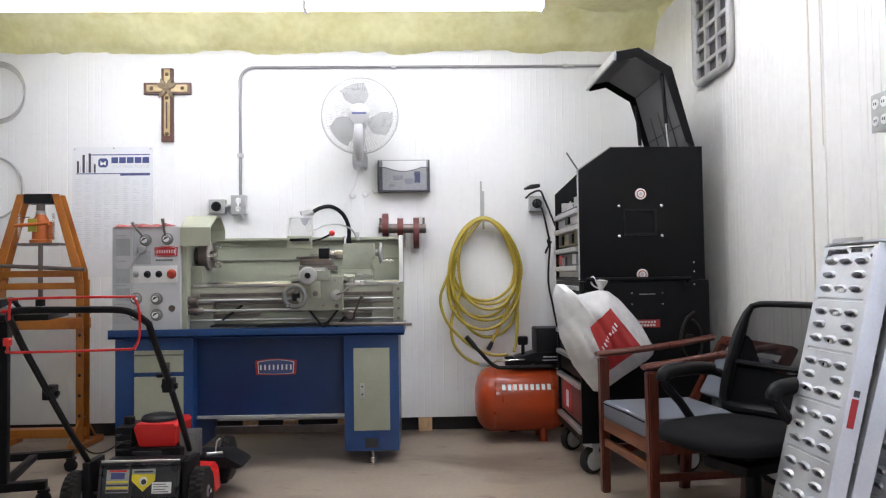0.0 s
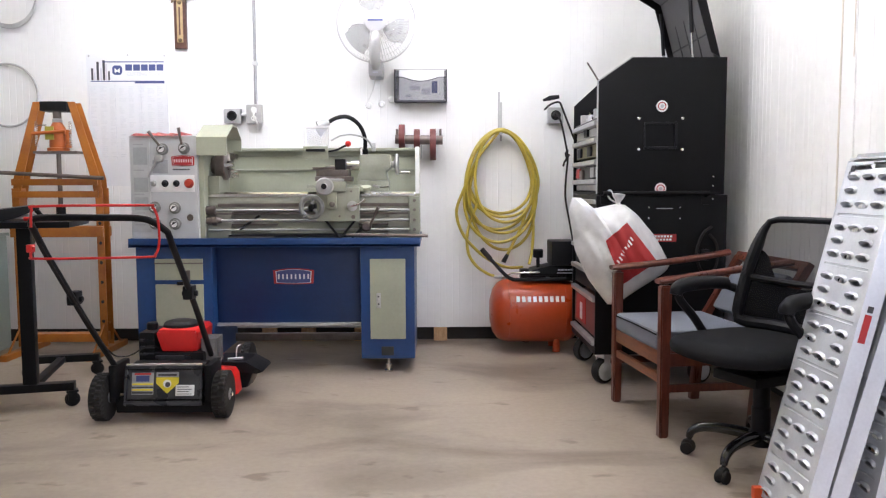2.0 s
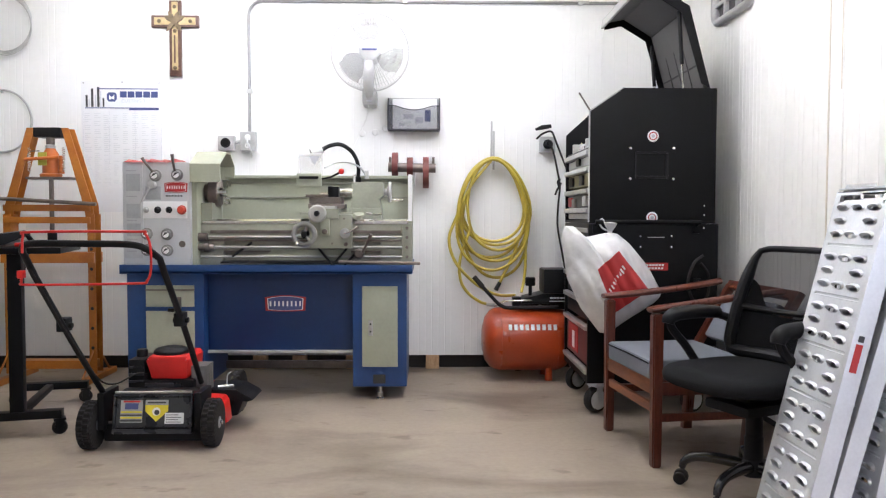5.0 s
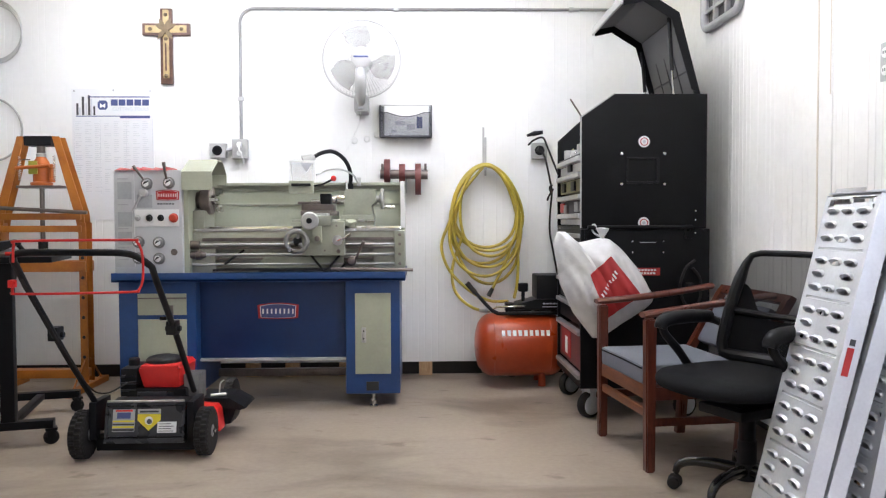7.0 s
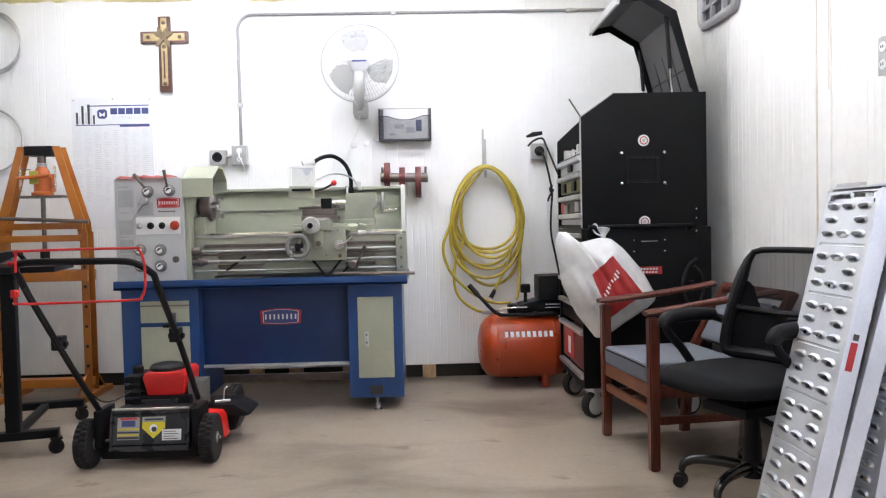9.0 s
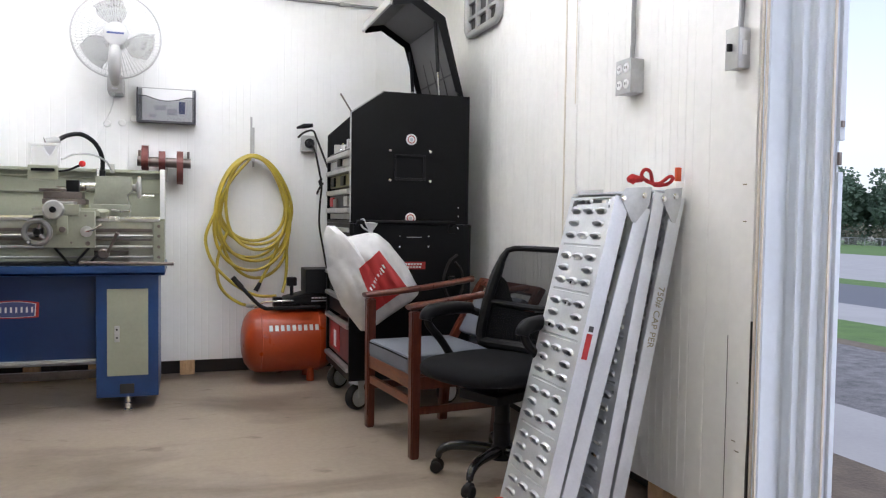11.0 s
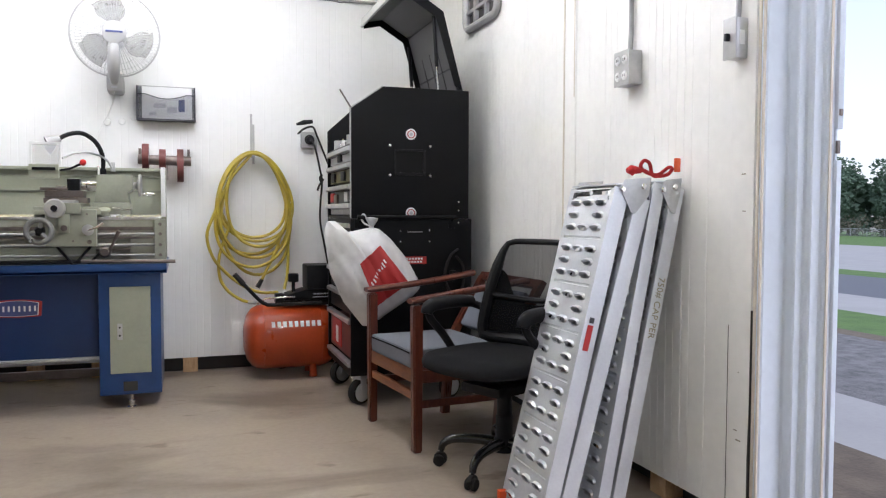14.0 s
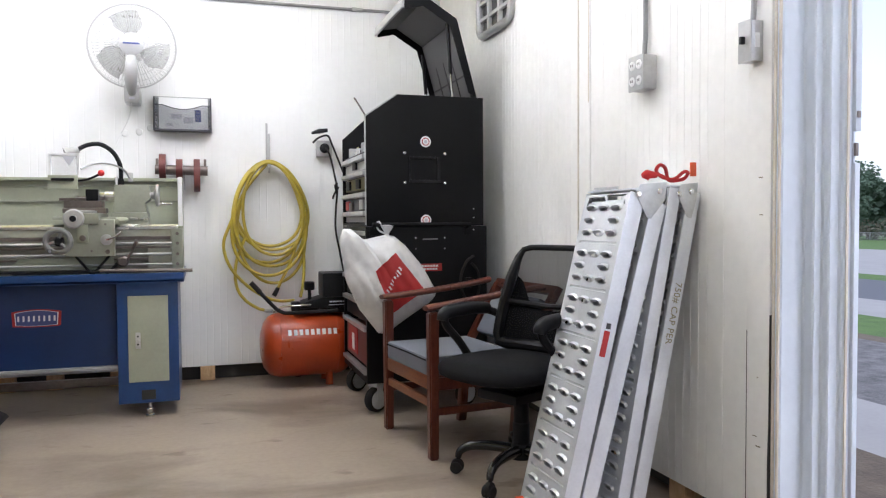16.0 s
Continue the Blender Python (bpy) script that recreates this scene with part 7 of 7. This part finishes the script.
        for q in ((0.034, xm_ - 0.012), (xm_ + 0.012, width - 0.034)):
            for yy, dd in ((yb, 1), (yc, -1)):
                bm.faces.new([bm.verts.new(p) for p in ((q[0], yy, 0), (q[1], yy, 0), (q[1], yy + 0.001 * dd, -0.006), (q[0], yy + 0.001 * dd, -0.006))])
    return bm


YN, RW = 1.90, 0.322
CHALK = surf("tan_marker_ink", (0.30, 0.27, 0.18), 0.6, 0, 0.2, 40, 120, 0.0)


def section(parent, x0, slope, length, depth, outer, name):
    """One half of a folded ramp. outer -1: the tread faces into the room, 1: towards the wall."""
    a = math.atan(slope)
    m = Matrix.Translation((x0, YN, 0.012)) @ Matrix.Rotation(a, 4, "Y")
    r = part(name, box(box(B(), 0, depth, 0, 0.006, 0, length, 0.0015), 0, depth, RW - 0.006, RW, 0, length, 0.0015), ALU, parent, "bright side rails", m=m)
    fl = B()
    for y0, y1 in ((0.0062, 0.022), (RW - 0.022, RW - 0.0062)):
        xx = depth - 0.004 if outer < 0 else 0.0
        box(fl, xx, xx + 0.004, y0, y1, 0.002, length - 0.002)
    part("rail_flange", fl, ALUD, r, m=m)
    tr = punched(B(), RW - 0.0124, length - 0.01, 7)
    xx = 0.001 if outer < 0 else depth - 0.001
    # plate plane: across -> y, up -> z, normal -> outwards
    mm = m @ Matrix.Translation((xx, 0.0062, 0.005)) @ Matrix(((0, 0, outer, 0), (1, 0, 0, 0), (0, 1, 0, 0), (0, 0, 0, 1)))
    bmesh.ops.remove_doubles(tr, verts=tr.verts[:], dist=0.0002)
    part("tread_plate", tr, ALU if outer < 0 else ALUD, r, "punched aluminium tread plate", m=mm)
    for k in range(1, 7):
        zz = 0.005 + (length - 0.01) * k / 7
        part("rung", box(B(), 0.012, depth - 0.006, 0.0065, RW - 0.0065, zz - 0.012, zz + 0.002, 0.001), ALUD, r, m=m)
    return m, r


for nm, s1, s2, hinge, ori in (("loading_ramp", (0.996, 0.243, 1.203, 0.058), (1.062, 0.268, 1.175, 0.056), (1.272, 1.425), 0), ("loading_ramp", (1.214, 0.187, 1.205, 0.046), (1.272, 0.205, 1.195, 0.050), (1.435, 1.552), 1)):
    rm = thing(nm, ((s1[0] + s2[0]) / 2, YN + RW / 2, 0), "folded aluminium loading ramp leaning on the wall", "ramp", "folded ramps")
    m1, r1_ = section(rm, *s1, -1, "ramp_section")
    m2, r2_ = section(rm, *s2, 1, "ramp_section")
    for y in (YN - 0.004, YN + RW + 0.0005):
        h0, h1 = hinge
        b = prism(B(), [(h0 + 0.024, 1.175), (h0 + 0.045, 1.205), (h1 - 0.005, 1.212), (h1 - 0.012, 1.15), (h0 + 0.085, 1.085), (h0 + 0.068, 1.09)], "y", y, y + 0.0035, 0.001)
        hp = part("hinge_plate", b, ALUD, rm, "grey hinge plate")
        for x, z in ((h0 + 0.035, 1.17), (h1 - 0.035, 1.18)):
            part("hinge_bolt", turned(B(), [(0.011, 0), (0.011, 0.005), (0.007, 0.008), (0.0005, 0.008)], (x, y, z), (0, -1, 0), 12), CHROME, hp)
    for y in (YN + 0.01, YN + RW - 0.04):
        part("foot_pad", box(B(), s1[0] - 0.022, s1[0] + 0.05, y, y + 0.03, 0.001, 0.045, 0.006), ORUB, rm, "orange rubber foot")
    if ori == 0:
        tp_ = part("hinge_cap", box(B(), 1.284, 1.415, YN + 0.004, YN + RW - 0.004, 1.184, 1.190, 0.001), ALU, rm)
        lb = part("sticker", box(B(), 0.014, 0.036, -0.0016, -0.0004, 0.625, 0.715), REDD, rm, "red and white safety sticker", m=m1)
        part("sticker_bar", box(B(), 0.016, 0.034, -0.0028, -0.0018, 0.722, 0.742), INK, lb, m=m1)
        part("print_mark", box(B(), -0.0024, -0.0012, 0.26, 0.285, 1.165, 1.185), INK, rm, m=m1)
    else:
        part("hinge_cap", box(B(), 1.435, 1.55, YN + 0.004, YN + RW - 0.004, 1.196, 1.202, 0.001), ALU, rm)
        a = math.atan(s2[1])
        tm = m2 @ Matrix.Translation((0.026, -0.0012, 0.76)) @ Matrix(((0, 1, 0, 0), (0, 0, -1, 0), (-1, 0, 0, 0), (0, 0, 0, 1)))
        text("handwriting", "750# CAP PER", 0.036, tm, CHALK, rm)
sp = thing("tie_strap", (1.45, 1.94, 1.205), "red webbing strap bundled on top of the ramps", "strap")
part("webbing", tube(B(), bent([(1.36, 1.93, 1.222), (1.375, 1.92, 1.242), (1.41, 1.925, 1.238), (1.44, 1.93, 1.228), (1.425, 1.915, 1.262), (1.40, 1.91, 1.272), (1.392, 1.92, 1.252), (1.43, 1.94, 1.232), (1.47, 1.93, 1.225), (1.505, 1.92, 1.25), (1.525, 1.925, 1.245), (1.51, 1.935, 1.225), (1.46, 1.94, 1.22), (1.44, 1.93, 1.24)], 6), 0.0065, 8), STRAP, sp)
part("buckle", tube(B(), [(1.345, 1.93, 1.236), (1.36, 1.93, 1.24), (1.40, 1.93, 1.238)], [0.010, 0.017, 0.010], 10), STRAP, sp)
part("loop_end", box(B(), 1.535, 1.558, 1.92, 1.93, 1.235, 1.285, 0.004), ORUB, sp, "orange strap end")

# ---- side wall: vent grille, outlets ----
vg = thing("vent_grille", (XR, 3.93, 2.2), "grey plastic wall vent with square openings", "vent")
b = B()
y0, y1, z0, z1 = 3.635, 4.15, 2.222, 2.83
part("vent_back", box(B(), XR - 0.004, XR - 0.0005, y0 + 0.03, y1 - 0.03, z0 + 0.03, z1 - 0.03), INNER, vg)
pr_ = []
for cy, cz, a0 in ((y1 - 0.06, z1 - 0.06, 0), (y0 + 0.06, z1 - 0.06, 90), (y0 + 0.06, z0 + 0.06, 180), (y1 - 0.06, z0 + 0.06, 270)):
    pr_ += [(cy + 0.06 * math.cos(radians(a0 + k * 22.5)), cz + 0.06 * math.sin(radians(a0 + k * 22.5))) for k in range(5)]
part("vent_frame", tube(B(), [(XR - 0.018, y, z) for y, z in pr_], 0.024, 10, True), GREYPAINT, vg)
for k in range(1, 3):
    y = y0 + (y1 - y0) * k / 3
    part("vent_bar", box(B(), XR - 0.03, XR - 0.0045, y - 0.014, y + 0.014, z0 + 0.02, z1 - 0.02, 0.004), GREYPAINT, vg)
for k in range(1, 6):
    z = z0 + (z1 - z0) * k / 6
    part("vent_slat", box(B(), XR - 0.027, XR - 0.0045, y0 + 0.02, y1 - 0.02, z - 0.011, z + 0.011, 0.004), GREYPAINT, vg)

qb = thing("outlet_box", (XR, 2.25, 1.59), "grey four-way outlet box fixed on the side wall", "outlet")
part("box_body", box(B(), 1.519, XR - 0.0005, 2.20, 2.305, 1.592, 1.725, 0.006), GALV, qb)
cv = part("cover", box(B(), 1.512, 1.5185, 2.198, 2.307, 1.59, 1.727, 0.004), GREYPAINT, qb)
for y in (2.228, 2.277):
    for z in (1.628, 1.69):
        s_ = part("socket", turned(B(), [(0.019, 0), (0.018, 0.003), (0.0005, 0.003)], (1.5118, y, z), (-1, 0, 0), 18), WHITE, cv, "pale socket face")
        for d in (-0.006, 0.006):
            part("slot", box(B(), 1.5068, 1.5086, y + d - 0.0015, y + d + 0.0015, z - 0.004, z + 0.006), INK, s_)
conduit("conduit", [(XR - 0.018, 2.262, 1.727), (XR - 0.014, 2.262, 1.80), (XR - 0.014, 2.262, 2.86)], "thin grey conduit rising up the side wall", 0.010)
jb = thing("switch_box", (XR, 1.61, 1.575), "worn grey switch box near the door jamb", "switch")
part("box_body", box(B(), 1.520, XR - 0.0125, 1.588, 1.645, 1.578, 1.705, 0.005), GALV, jb)
part("cover", box(B(), 1.513, 1.5195, 1.586, 1.647, 1.576, 1.707, 0.004), GREYPAINT, jb)
part("toggle", box(B(), 1.497, 1.5128, 1.611, 1.622, 1.632, 1.656, 0.003), BLACK, jb)
part("side_label", box(B(), 1.530, 1.548, 1.5862, 1.5878, 1.62, 1.665), PAPER, jb, "small white sticker")
conduit("conduit", [(1.545, 1.615, 1.707), (1.552, 1.62, 1.78), (1.552, 1.63, 2.86)], "thin grey conduit above the switch box", 0.009)
solid("bracket", box(B(), XR - 0.03, XR - 0.0005, 1.90, 2.03, 1.935, 1.955, 0.004), DSTEEL, "dark steel bracket fixed high on the wall", "bracket")

# ---- outside: fence, brush and trees ----
# leaf colour is lifted paler than foliage, with the distance haze in it
LEAF = surf("hazed_summer_leaves", (0.14, 0.20, 0.14), 0.8, 0, 0.35, 0.6, 8, 0.0, col2=(0.10, 0.15, 0.105), spec=0.1)
BRUSH = surf("dry_brush", (0.17, 0.16, 0.12), 0.85, 0, 0.35, 0.8, 6, 0.0, col2=(0.09, 0.10, 0.06))
BARK = surf("bark", (0.10, 0.08, 0.06), 0.9, 0, 0.3, 3, 20, 0.3)
FX = 96.0
gz = ground_z(FX)
fe = thing("chain_fence", (FX, 90, gz), "grey chain-link fence along the far grass", "fence")
for i in range(40):
    y = 40 + i * 3.0
    part("post", rod(B(), (FX, y, gz - 0.1), (FX, y, gz + 1.18), 0.05, 8), GREYPAINT, fe)
part("top_rail", rod(B(), (FX, 38, gz + 1.15), (FX, 160, gz + 1.15), 0.035, 8), GREYPAINT, fe)
wires = B()
for k in range(12):
    rod(wires, (FX, 38, gz + 0.05 + k * 0.095), (FX, 160, gz + 0.05 + k * 0.095), 0.012, 4)
part("mesh_wires", wires, GREYPAINT, fe)
rnd = random.Random(11)


def clumps(bm, centre, rad, count, size, squash=1.0):
    """Many small leaf cards turned every way, thick near the outside."""
    for _ in range(count):
        d = Vector((rnd.gauss(0, 1), rnd.gauss(0, 1), rnd.gauss(0, 1))).normalized() * rad * rnd.uniform(0.55, 1.05)
        p = Vector(centre) + Vector((d.x, d.y, d.z * squash))
        a = Vector((rnd.gauss(0, 1), rnd.gauss(0, 1), rnd.gauss(0, 1))).normalized()
        c, e = frame_of(a)
        s_ = size * rnd.uniform(0.5, 1.2)
        bm.faces.new([bm.verts.new(p + q) for q in (c * s_, e * s_ * 0.7, -c * s_, -e * s_ * 0.7)])


for i in range(22):
    x, y = 103 + rnd.uniform(0, 14), 46 + i * 4.6 + rnd.uniform(-1, 1)
    z = ground_z(x)
    hgt = rnd.uniform(12.5, 16.0)
    t = thing("tree", (x, y, z), "leafy dark green tree in the far wood", "tree", "far trees")
    tr = tube(B(), [(x, y, z - 0.2), (x + 0.1, y, z + hgt * 0.3), (x + 0.2, y + 0.2, z + hgt * 0.75)], [0.28, 0.2, 0.06], 8)
    for k in range(4):
        a = k * 1.7
        tube(tr, [(x + 0.1, y, z + hgt * (0.3 + 0.08 * k)), (x + 1.6 * math.cos(a), y + 1.6 * math.sin(a), z + hgt * (0.5 + 0.08 * k))], [0.1, 0.03], 6)
    part("trunk", tr, BARK, t)
    cw = B()
    for k in range(14):
        a = rnd.uniform(0, 6.28)
        rr = rnd.uniform(0, 2.8)
        clumps(cw, (x + rr * math.cos(a), y + rr * math.sin(a), z + hgt * rnd.uniform(0.3, 0.9)), rnd.uniform(1.2, 2.1), 130, 0.34, 0.8)
    part("crown", cw, LEAF, t, smooth=False)
br = B()
for i in range(260):
    clumps(br, (98.5 + rnd.uniform(0, 4), 40 + i * 0.42, ground_z(99) + rnd.uniform(0.3, 2.6)), rnd.uniform(0.5, 1.1), 26, 0.22, 1.0)
tagged(part("brush", br, BRUSH, None, "", False), "dry grey-green brush behind the fence", "brush", "", "stuff")
wl = B()
for i in range(420):
    clumps(wl, (116 + rnd.uniform(0, 10), 30 + i * 0.33, ground_z(116) + rnd.uniform(1.0, 11.5)), rnd.uniform(1.2, 2.2), 60, 0.8, 1.0)
tagged(part("far_wood", wl, LEAF, None, "", False), "dense dark wood behind the nearer trees", "woods", "", "stuff")
